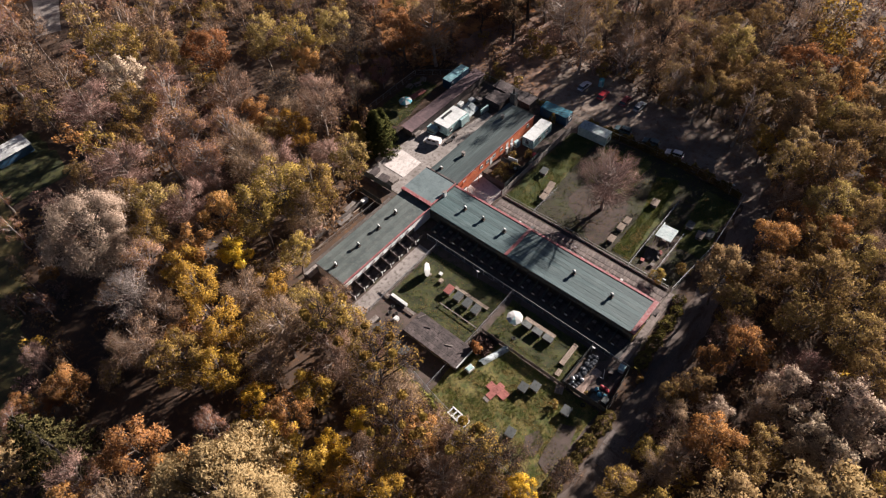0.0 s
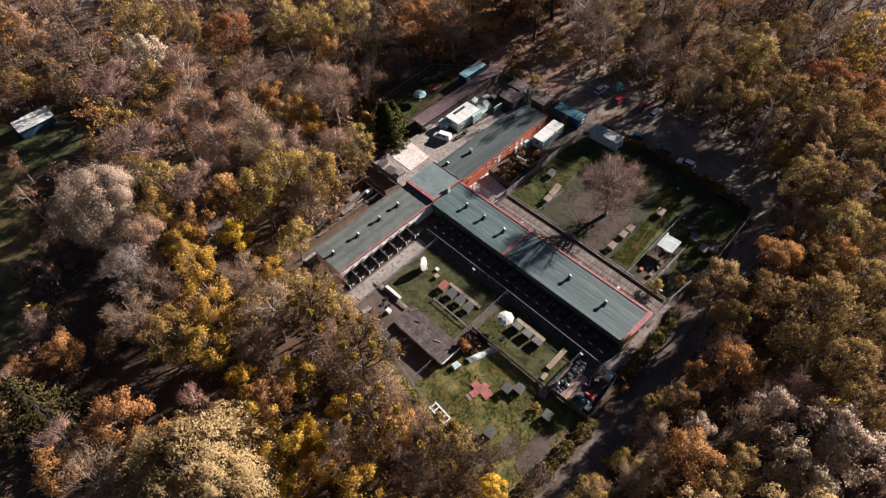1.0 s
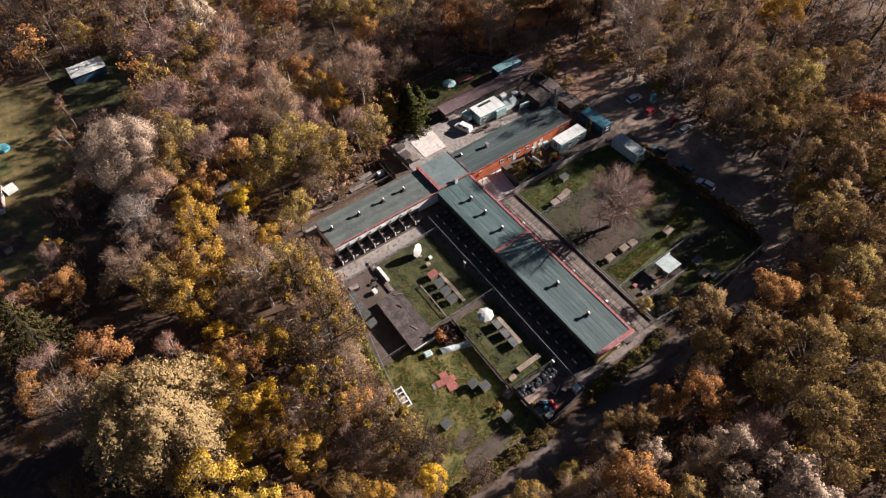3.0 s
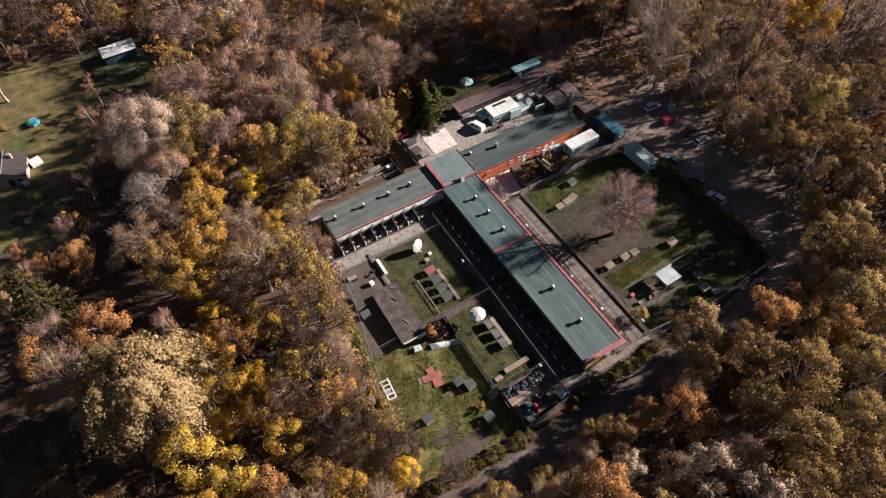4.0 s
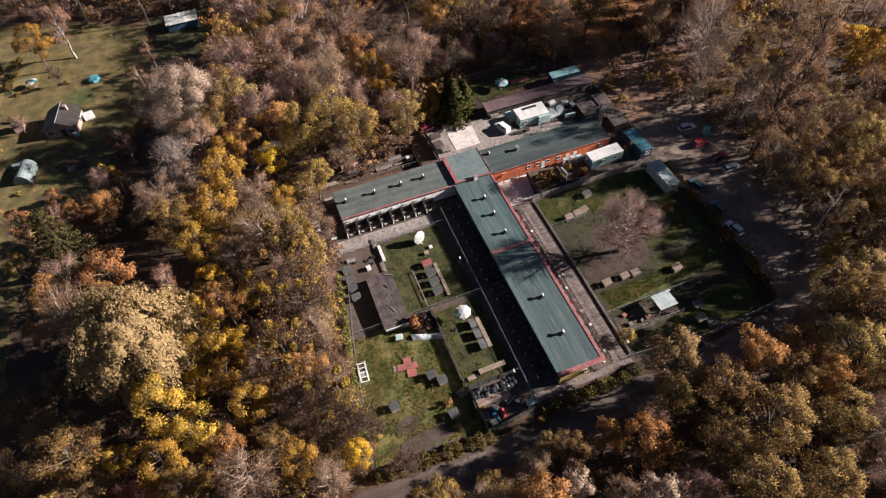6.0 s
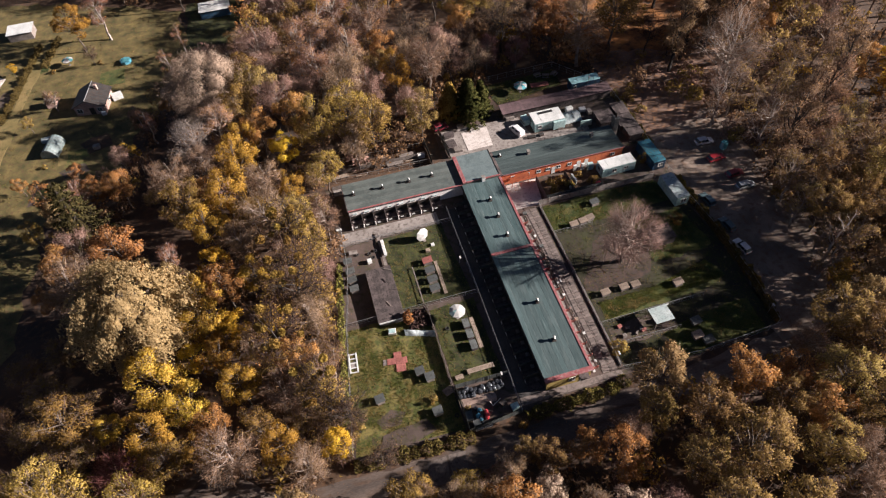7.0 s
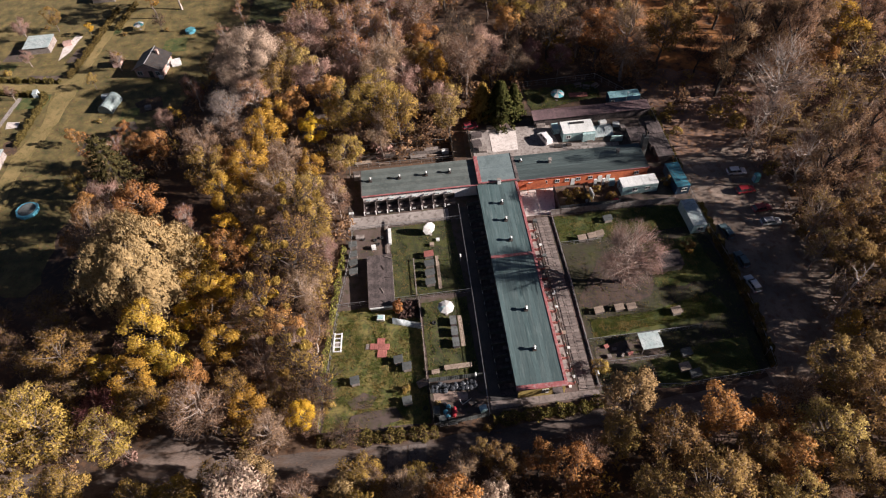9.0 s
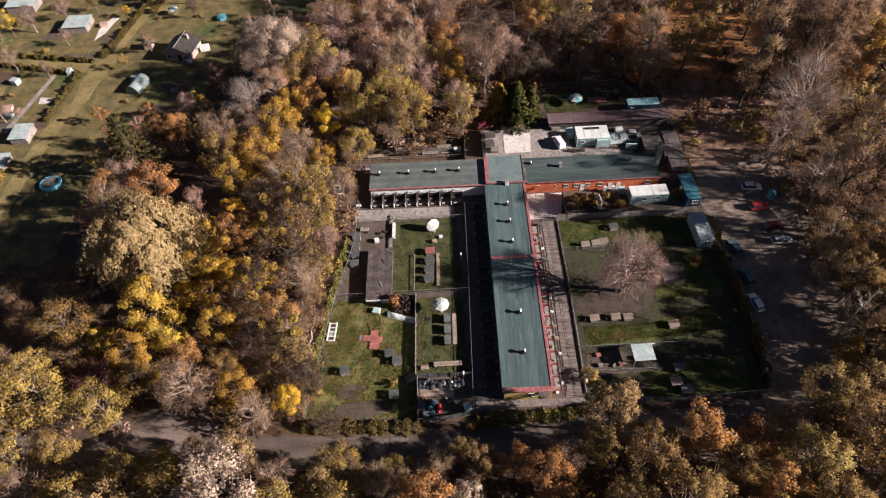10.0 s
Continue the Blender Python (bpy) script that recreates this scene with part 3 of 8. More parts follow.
def vent_box(x, y, z):
    """A squat masonry vent with a cap slab."""
    t = thing("vent_box", "squat grey masonry vent on the dark roof", "vent", "roof vents", x, y, z)
    part("shaft", B(-0.3, 0.3, -0.35, 0.35, 0, 1.0, 0.03), M_CONCRETE, t)
    part("cap", B(-0.4, 0.4, -0.45, 0.45, 1.0, 1.1, 0.03), M_CONCRETE, t)
    return t


building = thing("kennel_building", "long low kennel building with flat grey-green roofs and red roof edges", "building")
# long wing
LX0, LX1, LY0, LY1 = 0.0, 8.55, -51.0, 0.0
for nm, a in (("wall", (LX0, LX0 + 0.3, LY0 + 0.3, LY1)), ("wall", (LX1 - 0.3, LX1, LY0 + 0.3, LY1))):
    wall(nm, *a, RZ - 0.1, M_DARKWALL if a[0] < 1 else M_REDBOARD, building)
wall("end_wall", LX0, LX1, LY0, LY0 + 0.3, RZ - 0.15, M_YELLOWWALL, building)
part("roof_slab", B(LX0 - 0.35, LX1 + 0.2, LY0 - 0.05, -0.32, RZ - 0.25, RZ - 0.02, 0.02), M_IRON, building)
roof_strips(building, LX0 - 0.3, LX1 - 0.25, -20.75, -0.35, RZ, "y", 0.95, M_ROOF)
roof_strips(building, LX0 - 0.3, LX1 - 0.25, LY0 + 0.75, -21.5, RZ, "y", 0.95, M_ROOF)
part("roof_band", B(LX0 - 0.32, LX1 + 0.1, -21.48, -20.77, RZ - 0.02, RZ + 0.16, 0.03), M_RED, building, "faded red metal strip across the roof")
part("roof_edge", B(LX1 - 0.22, LX1 + 0.32, LY0 + 0.75, -0.35, RZ - 0.02, RZ + 0.15, 0.03), M_RED, building, "faded red metal roof edge")
part("roof_edge", B(LX0 - 0.36, LX1 + 0.32, LY0 - 0.25, LY0 + 0.73, RZ - 0.06, RZ + 0.17, 0.03), M_RED, building, "faded red metal roof edge")
part("gutter", Mesher().tube([(LX0 - 0.45, LY0, RZ - 0.12), (LX0 - 0.45, -0.4, RZ - 0.12)], 0.09, 8), M_IRON, building)
# west wing
WX0 = -26.3
wall("wall", WX0, 0, 0, 0.3, RZ - 0.1, M_WHITEWALL, building)
wall("wall", WX0, 0, 7.9, 8.2, RZ - 0.1, M_WHITEWALL, building)
wall("wall", WX0, WX0 + 0.3, 0.3, 7.9, RZ - 0.1, M_WHITEWALL, building)
part("roof_slab", B(WX0 - 0.15, 0.0, -0.25, 8.35, RZ - 0.2, RZ - 0.02, 0.02), M_IRON, building)
roof_strips(building, WX0 - 0.1, 0.0, 0.1, 8.3, RZ, "x", 1.03, M_ROOF_W)
part("roof_edge", B(WX0 - 0.2, 0.0, -0.3, 0.08, RZ - 0.03, RZ + 0.12, 0.02), M_RED, building, "faded red metal roof edge")
part("roof_edge", B(WX0 - 0.3, WX0 - 0.12, -0.3, 8.4, RZ - 0.03, RZ + 0.13, 0.02), M_FELT, building, "dark metal roof edge")
# crossing, a little higher
CZ = RZ + 0.62
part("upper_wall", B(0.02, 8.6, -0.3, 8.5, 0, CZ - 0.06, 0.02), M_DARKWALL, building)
roof_strips(building, 0.85, 8.55, -0.05, 8.45, CZ - 0.05, "x", 4.2, M_ROOF_X)
part("roof_edge", B(-0.05, 0.82, -0.32, 8.55, CZ - 0.2, CZ + 0.13, 0.03), M_RED, building, "wide faded red metal roof edge")
part("roof_edge", B(0.84, 8.7, -0.36, -0.08, CZ - 0.2, CZ + 0.1, 0.03), M_RED, building, "narrow faded red metal roof edge")
part("roof_edge", B(8.57, 8.75, -0.05, 8.5, CZ - 0.1, CZ + 0.07, 0.02), M_IRON, building)
part("chimney_stack", B(4.3, 5.1, -0.75, -0.1, RZ, RZ + 1.35, 0.04), M_WHITE, building, "whitewashed chimney stack")
part("chimney_cap", B(4.22, 5.18, -0.83, -0.02, RZ + 1.35, RZ + 1.45, 0.03), M_CONCRETE, building)
part("fuse_box", B(0.2, 2.6, -1.2, -0.34, 2.0, 2.95, 0.05), M_REDPLASTIC, building, "red painted box under the eaves")
# east wing
EX1, EY0, EY1 = 39.3, -0.1, 7.7
wall("wall", 8.6, EX1, EY0, EY0 + 0.3, RZ - 0.12, M_ORANGEWALL, building)
wall("wall", 8.6, EX1, EY1 - 0.3, EY1, RZ - 0.12, M_ORANGEWALL, building)
wall("wall", EX1 - 0.3, EX1, EY0 + 0.3, EY1 - 0.3, RZ - 0.12, M_ORANGEWALL, building)
part("roof_slab", B(8.6, EX1 + 0.15, EY0 - 0.15, EY1 + 0.2, RZ - 0.2, RZ - 0.02, 0.02), M_IRON, building)
roof_strips(building, 9.5, EX1 + 0.1, EY0 - 0.1, EY1 + 0.15, RZ, "x", 1.0, M_ROOF_E)
part("roof_edge", B(8.76, 9.48, EY0 - 0.15, EY1 + 0.2, RZ - 0.02, RZ + 0.13, 0.02), M_FELT, building, "grey felt roof edge")
part("roof_edge", B(9.5, EX1 + 0.2, EY0 - 0.24, EY0 - 0.12, RZ - 0.14, RZ + 0.06, 0.02), M_RED, building, "thin red roof edge")
part("boiler_chimney", B(39.6, 40.9, 6.2, 7.6, 0, 6.4, 0.05), M_SLATE, building, "square grey-blue boiler chimney")
part("boiler_pipe", Mesher().tube([(40.25, 6.9, 6.4), (40.25, 6.9, 7.8)], 0.22, 10), M_IRON, building)


def window(parent, x, y, z, w, h, axis="y-", glass=M_GLASS):
    """A framed window standing on a wall face."""
    s = {"y-": (1, 0), "y+": (-1, 0), "x-": (0, -1), "x+": (0, 1)}[axis]
    ang = math.atan2(s[1], s[0])
    m = Matrix.Translation((x, y, z)) @ Matrix.Rotation(ang, 4, "Z")
    fr = Mesher()
    for a in ((-w / 2 - .07, w / 2 + .07, h / 2, h / 2 + .07), (-w / 2 - .07, w / 2 + .07, -h / 2 - .07, -h / 2), (-w / 2 - .07, -w / 2, -h / 2, h / 2), (w / 2, w / 2 + .07, -h / 2, h / 2), (-.03, .03, -h / 2, h / 2)):
        fr.box(a[0], a[1], -0.07, 0.02, a[2], a[3], 0.01, m=m)
    o = part("window", fr, M_WHITE, parent)
    part("pane", B(-w / 2, w / 2, -0.02, 0.0, -h / 2, h / 2, m=m), glass, o)
    part("sill", B(-w / 2 - .12, w / 2 + .12, -0.16, -0.005, -h / 2 - .13, -h / 2 - .075, 0.01, m=m), M_CONCRETE, o)
    return o


def door(parent, x, y, w, h, axis, material):
    s = {"y-": 0, "y+": 180, "x-": -90, "x+": 90}[axis]
    m = Matrix.Translation((x, y, 0.1)) @ Matrix.Rotation(radians(s), 4, "Z")
    o = part("door", B(-w / 2, w / 2, -0.06, 0.0, 0, h, 0.015, m=m), material, parent)
    part("handle", B(w / 2 - .16, w / 2 - .1, -0.12, -0.055, 0.95, 1.1, 0.01, m=m), M_GALV, o)
    return o


for x in (12.0, 15.5, 18.3, 20.6, 23.2, 26.0, 36.8):
    window(building, x, EY0, 1.9, 0.9, 0.75)
for x in (22.0, 28.3, 30.2):
    door(building, x, EY0, 0.95, 2.05, "y-", M_WHITE)
window(building, 4.9, LY0, 1.9, 1.1, 1.1)
door(building, 7.0, LY0, 1.0, 2.1, "y-", M_DARKWALL)
part("awning", Mesher().add([(6.1, LY0, 2.75), (7.9, LY0, 2.75), (7.9, LY0 - 1.1, 2.5), (6.1, LY0 - 1.1, 2.5), (6.1, LY0, 2.68), (7.9, LY0, 2.68), (7.9, LY0 - 1.1, 2.43), (6.1, LY0 - 1.1, 2.43)], [(0, 3, 2, 1), (4, 5, 6, 7), (0, 1, 5, 4), (1, 2, 6, 5), (2, 3, 7, 6), (3, 0, 4, 7)]), M_FELT, building)
# small louvred hatches with sloping hoods along the white wall
for i in range(8):
    x = -25.0 + 2.62 * i
    hd = part("hatch_hood", Mesher().add([(x - .55, 0, 2.35), (x + .55, 0, 2.35), (x + .55, -.32, 2.25), (x - .55, -.32, 2.25), (x - .55, 0, 2.31), (x + .55, 0, 2.31), (x + .55, -.32, 2.21), (x - .55, -.32, 2.21)], [(0, 3, 2, 1), (4, 5, 6, 7), (0, 1, 5, 4), (1, 2, 6, 5), (2, 3, 7, 6), (3, 0, 4, 7)]), M_GREYTEAL, building)
    part("hatch", B(x - .35, x + .35, -.03, -.005, 1.75, 2.1, .01), M_GLASS, hd)
# orange wall: lean-to porch roof and ramp rail
porch = thing("porch_roof", "sloping orange porch roof on posts against the wall", "porch", "", 13.5, -0.3, 0)
part("panel", Mesher().add([(-2.4, 0.05, 2.0), (1.9, 0.05, 3.0), (1.9, -1.5, 2.9), (-2.4, -1.5, 1.9), (-2.4, 0.05, 1.92), (1.9, 0.05, 2.92), (1.9, -1.5, 2.82), (-2.4, -1.5, 1.82)], [(0, 3, 2, 1), (4, 5, 6, 7), (0, 1, 5, 4), (1, 2, 6, 5), (2, 3, 7, 6), (3, 0, 4, 7)]), M_ORANGEWALL, porch)
for px, pz in ((-2.2, 1.85), (1.7, 2.85)):
    part("post", B(px - .06, px + .06, -1.4, -1.28, .1, pz, .01), M_ORANGEWALL, porch)

for vx, vy in ((4.3, -43.4), (4.4, -34.7), (4.5, -17.2), (4.4, -11.6), (4.3, -6.6)):
    rooflight(vx, vy, RZ + 0.05)
for vx, vy in ((-24.3, 4.5), (-17.6, 4.5), (-11.4, 4.6), (-6.0, 4.7)):
    rooflight(vx, vy, RZ + 0.05)
rooflight(10.8, 5.9, RZ + 0.05, 0.7)
vent_box(17.4, 4.6, RZ + 0.05)
vent_box(33.6, 5.4, RZ + 0.05)


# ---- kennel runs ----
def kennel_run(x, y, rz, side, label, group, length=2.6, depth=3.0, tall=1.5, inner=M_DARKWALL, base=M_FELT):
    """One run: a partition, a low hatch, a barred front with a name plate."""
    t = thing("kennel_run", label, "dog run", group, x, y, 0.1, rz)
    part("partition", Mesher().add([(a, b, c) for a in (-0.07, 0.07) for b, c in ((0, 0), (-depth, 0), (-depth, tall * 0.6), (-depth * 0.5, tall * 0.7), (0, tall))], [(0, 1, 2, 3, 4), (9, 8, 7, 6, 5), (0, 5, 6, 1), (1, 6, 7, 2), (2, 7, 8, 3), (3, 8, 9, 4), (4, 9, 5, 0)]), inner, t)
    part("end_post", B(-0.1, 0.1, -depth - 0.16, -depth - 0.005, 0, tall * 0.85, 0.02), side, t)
    # dark strip that paints the run's shade onto the lower wall
    part("dado", B(0.08, length - 0.08, -0.06, -0.012, 0, tall, 0.01), M_IRON, t, "dark strip painting the shade on the lower wall")
    part("netting_bar", B(-0.03, 0.03, -depth, -0.02, tall, tall + 0.05, 0.01), M_IRON, t)
    for zz in (0.05, tall * 0.42, tall * 0.78):
        part("rail", B(0.06, length - 0.06, -depth, -depth + 0.05, zz, zz + 0.05), M_IRON, t)
    for i in range(11):
        xx = 0.1 + (length - 0.2) * i / 10
        part("bar", Mesher().tube([(xx, -depth + 0.025, 0.05), (xx, -depth + 0.025, tall * 0.8)], 0.014, 4), M_IRON, t)
    part("gate_post", B(length * 0.58, length * 0.58 + 0.07, -depth - 0.01, -depth + 0.06, 0, tall * 0.9, 0.01), M_IRON, t)
    part("name_plate", B(0.5, 1.15, -depth - 0.06, -depth - 0.01, 0.5, 0.85, 0.01), M_WHITE, t, "small white plate on the bars")
    part("hatch", B(0.9, 1.6, -0.09, -0.065, 0.1, 0.95, 0.02), M_DARK, t)
    part("floor", B(0.06, length - 0.06, -depth + 0.05, -0.07, 0, 0.05, 0.01), base, t)
    part("bed_board", B(0.3, 1.0, -0.9, -0.2, 0.05, 0.3, 0.03), M_GREYWOOD, t)
    return t


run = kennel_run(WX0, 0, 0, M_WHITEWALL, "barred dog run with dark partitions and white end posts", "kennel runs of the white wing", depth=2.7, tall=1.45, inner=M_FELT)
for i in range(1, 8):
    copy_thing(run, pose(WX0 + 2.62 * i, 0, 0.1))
run = kennel_run(0, -0.6 - 2.6, -90, M_DARKWALL, "shaded barred dog run, grey partition walls darkened for shade", "kennel runs of the long wing")
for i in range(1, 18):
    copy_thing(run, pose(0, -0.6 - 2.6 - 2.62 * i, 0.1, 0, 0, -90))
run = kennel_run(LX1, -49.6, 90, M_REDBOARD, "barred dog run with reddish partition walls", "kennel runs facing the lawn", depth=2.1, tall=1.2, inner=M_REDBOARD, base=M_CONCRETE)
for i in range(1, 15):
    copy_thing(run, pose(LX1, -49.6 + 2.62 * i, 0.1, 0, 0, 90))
# paved walk along the runs: concrete pavers laid one by one
walk_east = tagged(part("pavement_east", B(LX1 + 0.02, 14.6, -51, -8.25, 0.0, 0.075), M_DIRT), "paved walk of square concrete slabs beside the kennels", "pavement", kind="structure")
pv = B(-0.72, 0.72, -0.72, 0.72, 0, 0.06, 0.025)
paver_mesh = None
rg = random.Random(4)
for j in range(28):
    for i in range(2):
        if paver_mesh is None:
            o = part("paver", pv, M_PAVER, walk_east)
            paver_mesh = o.data
        else:
            o = new("paver", paver_mesh)
            o.parent = walk_east
        o.matrix_world = pose(12.0 + 1.5 * i, -50.2 + 1.5 * j, 0.075 + rg.uniform(-.008, .012), rg.uniform(-.5, .5), rg.uniform(-.5, .5), rg.uniform(-1.2, 1.2))


# ---- fences ----
def fence(pts, h, label, style="wire", group="", step=2.5, category="fence", base=0.05):
    """Posts along a line, with wire panels, boards or concrete panels between them."""
    t = thing("fence", label, category, group)
    for (x0, y0), (x1, y1) in zip(pts, pts[1:]):
        L = math.hypot(x1 - x0, y1 - y0)
        n = max(1, round(L / step))
        a = math.atan2(y1 - y0, x1 - x0)
        s = L / n
        for i in range(n):
            m = Matrix.Translation((x0 + (x1 - x0) * i / n, y0 + (y1 - y0) * i / n, base)) @ Matrix.Rotation(a, 4, "Z")
            if style == "wire":
                part("post", B(-.04, .04, -.04, .04, -.1, h + .05, .01, m=m), M_GALV, t)
                part("top_rail", B(.04, s - .04, -.035, .035, h - .05, h + .02, m=m), M_GALV, t)
                for z in (.12, h * .55):
                    part("line_wire", B(.04, s - .04, -.01, .01, z, z + .02, m=m), M_GALV, t)
            elif style == "concrete":
                part("post", B(-.09, .09, -.1, .1, -.1, h + .08, .02, m=m), M_CONCRETE, t)
                w = Mesher()
                for k in range(3):
                    w.box(.09, s - .09, -.045 - .006 * k, .045 + .006 * k, h * k / 3 + .01, h * (k + 1) / 3 - .01, .015, m=m)
                part("panel", w, M_CONCRETE, t)
            elif style == "board":
                part("post", B(-.06, .06, -.06, .06, -.1, h, .01, m=m), M_GREYWOOD, t)
                rg = random.Random(i)
                for k in range(9):
                    part("board", B(s * k / 9 + .012, s * (k + 1) / 9 - .012, -.09, -.066, .06, h + rg.uniform(-.06, .06), m=m), M_GREYWOOD, t)
                for z in (.3, h - .3):
                    part("rail", B(.06, s - .06, -.065, -.03, z, z + .08, m=m), M_GREYWOOD, t)
            elif style == "steel":
                part("post", B(-.05, .05, -.05, .05, -.1, h, .01, m=m), M_IRON, t)
                w = Mesher()
                v = []
                for k in range(25):
                    xx, yy = s * k / 24, -.03 + .024 * (k % 4 in (1, 2))
                    v += [(xx, yy, .05), (xx, yy, h), (xx, yy + .012, h), (xx, yy + .012, .05)]
                w.add(v, [(4 * k + a, 4 * k + b, 4 * k + 4 + b, 4 * k + 4 + a) for k in range(24) for a, b in ((0, 1), (1, 2), (2, 3), (3, 0))], m=m)
                part("sheet_panel", w, M_SLATE, t)
        if style in ("wire", "board"):
            m = Matrix.Translation((x1, y1, base)) @ Matrix.Rotation(a, 4, "Z")
            part("post", B(-.04, .04, -.04, .04, -.1, h + .05, .01, m=m), M_GALV, t)
    return t


fence([(17.3, -1.2), (17.3, -7.6), (31.0, -7.7)], 1.7, "dark sheet fence round the small garden", "steel", "sheet fences", 2.3)
fence([(24.2, -7.5), (24.2, -1.4)], 1.6, "dark sheet fence across the small garden", "steel", "sheet fences", 2.3)
fence([(16.2, -46.4), (29.4, -46.3)], 1.2, "low wire fence behind the canopy", group="compound fences")
fence([(-30, 15.6), (-5, 15.2)], 1.3, "weathered board fence at the foot of the wood", "board", "compound fences")
fence([(-28.9, -3.3), (-29.4, -14), (-32.4, -29), (-35.8, -53)], 1.7, "galvanised wire fence along the edge of the wood", group="compound fences")
fence([(-5.0, -3.6), (-5.1, -27), (-5.35, -45.8), (-5.5, -53.6)], 1.5, "galvanised wire fence with a pale top rail", group="compound fences")
fence([(-32.6, -27.1), (-20.9, -27.0), (-5.1, -26.8)], 1.3, "low wire fence between two runs", group="compound fences")
fence([(-28.9, -6.85), (-21.3, -6.9), (-5.1, -6.7)], 1.1, "low wire fence beside the concrete walkway", group="compound fences")
fence([(-15.9, -27.4), (-15.85, -46.6)], 1.2, "pale board fence between two lawns", "board", "compound fences")
fence([(15.0, -9.0), (15.1, -28), (14.8, -50.5)], 1.5, "galvanised wire fence beside the paved walk", group="compound fences")
fence([(15.25, -9.0), (15.35, -28), (15.05, -50.5)], 0.35, "low grey concrete plinth under the wire fence", "concrete", "concrete fences", 2.5)
fence([(15.2, -8.5), (43.2, -8.7)], 1.7, "grey concrete panel fence", "concrete", "concrete fences", 2.4)
fence([(15.3, -41.3), (37.4, -41.0)], 1.2, "low wire fence across the lawn", group="compound fences")
fence([(15.3, -17.4), (24, -17.6)], 1.2, "low wire fence across the lawn", group="compound fences")
fence([(47.3, -51), (48.4, -40), (48.3, -27), (47.2, -15), (47.3, 4), (47.0, 25)], 1.7, "wire fence beside the parking area", group="compound fences")
fence([(14.9, -51.2), (30, -52.6), (47.3, -51.6)], 1.6, "wire fence along the track", group="compound fences")
fence([(-15.6, -45.8), (-5.5, -45.9)], 1.6, "dark sheet fence round the waste yard", "steel", "sheet fences", 2.1)
fence([(-15.4, -54.6), (-15.6, -45.9)], 1.6, "dark sheet fence round the waste yard", "steel", "sheet fences", 2.1)
fence([(-15.4, -54.6), (-5.6, -53.7)], 1.6, "dark sheet fence round the waste yard", "steel", "sheet fences", 2.1)
fence([(-28.6, 10.8), (-1.5, 10.9)], 1.1, "weathered board fence behind the white wing", "board", "compound fences")
fence([(-4.2, 11.2), (-4.2, 21)], 1.9, "tall dark sheet fence beside the yard", "steel", "sheet fences")
fence([(0.4, 12.4), (0.2, 22)], 1.9, "tall dark sheet fence beside the yard", "steel", "sheet fences")
fence([(-30, 12.8), (-4.4, 12.4)], 1.4, "wire fence at the foot of the wood", group="compound fences")
fence([(-30, 19.5), (-18, 18.9), (-4.4, 18.5)], 1.4, "wire fence at the foot of the wood", group="compound fences")
fence([(47, 25), (37, 38), (16, 37.5)], 1.6, "wire fence behind the small lawn", group="compound fences")


# ---- dog huts ----
def dog_hut(x, y, rz=0.0, w=1.5, d=1.7, h=1.0, roof=M_SLATE, wallm=M_GREYWOOD, label="low wooden dog hut with a flat grey roof", group="dog huts", tilt=0.12):
    t = thing("dog_hut", label, "dog hut", group, x, y, 0.07, rz)
    for nm, a in (("side_wall", (-w / 2, -w / 2 + .05, -d / 2, d / 2)), ("side_wall", (w / 2 - .05, w / 2, -d / 2, d / 2)), ("back_wall", (-w / 2 + .05, w / 2 - .05, d / 2 - .05, d / 2))):
        part(nm, B(*a, .08, h, .01), wallm, t)
    fr = Mesher()
    fr.box(-w / 2 + .05, -.28, -d / 2, -d / 2 + .05, .08, h, .01)
    fr.box(.28, w / 2 - .05, -d / 2, -d / 2 + .05, .08, h, .01)
    fr.box(-.28, .28, -d / 2, -d / 2 + .05, .68, h, .01)
    part("front_wall", fr, wallm, t)
    part("floor", B(-w / 2, w / 2, -d / 2, d / 2, 0, .08, .01), wallm, t)
    m = Matrix.Translation((0, 0, h + .06)) @ Matrix.Rotation(tilt, 4, "X")
    part("roof", B(-w / 2 - .15, w / 2 + .15, -d / 2 - .22, d / 2 + .15, -.03, .05, .02, m=m), roof, t)
    return t


for i, yy in enumerate((-16.2, -18.7, -21.1, -23.4)):
    dog_hut(-12.9 - 0.1 * i, yy - .3, -90, 1.3, 1.7, 1.05, M_REDBOARD if i == 0 else M_SLATE, label="low wooden dog hut with a faded red roof" if i == 0 else "low wooden dog hut with a flat grey roof", group="dog huts of the courtyard")
for yy in (-11.6, -14.3, -16.6, -18.9):
    dog_hut(-29.0, yy, -90, 1.25, 1.5, 1.0, group="dog huts beside the wood")
for x, y, rz in ((-20.9, -40.9, -80), (-19.4, -42.5, -85), (-29.2, -44.2, -70), (-19.8, -49.4, -75)):
    dog_hut(x, y, rz * .3 - 63, 1.35, 1.4, 1.1, group="dog huts on the rough grass")
for x, y, rz in ((19.0, -35.0, -90), (23.1, -34.9, -90), (25.5, -35.0, -90), (20.2, -16.6, -90), (22.4, -16.3, -90), (24.2, -15.9, -85)):
    dog_hut(x, y, rz, 1.15, 1.45, 0.95, M_TANWOOD, label="low wooden dog hut with a pale board roof", group="dog huts on the east lawn")
for x, y, rz, r in ((33.8, -37.1, -80, M_TANWOOD), (32.6, -46.2, -70, M_SLATE), (31.3, -49.1, -75, M_TANWOOD), (32.8, -50.6, -70, M_SLATE), (27.0, -12.0, -60, M_SLATE)):
    dog_hut(x, y, -86, 1.3, 1.6, 1.0, r, label="low wooden dog hut with a flat weathered roof", group="dog huts on the east lawn")
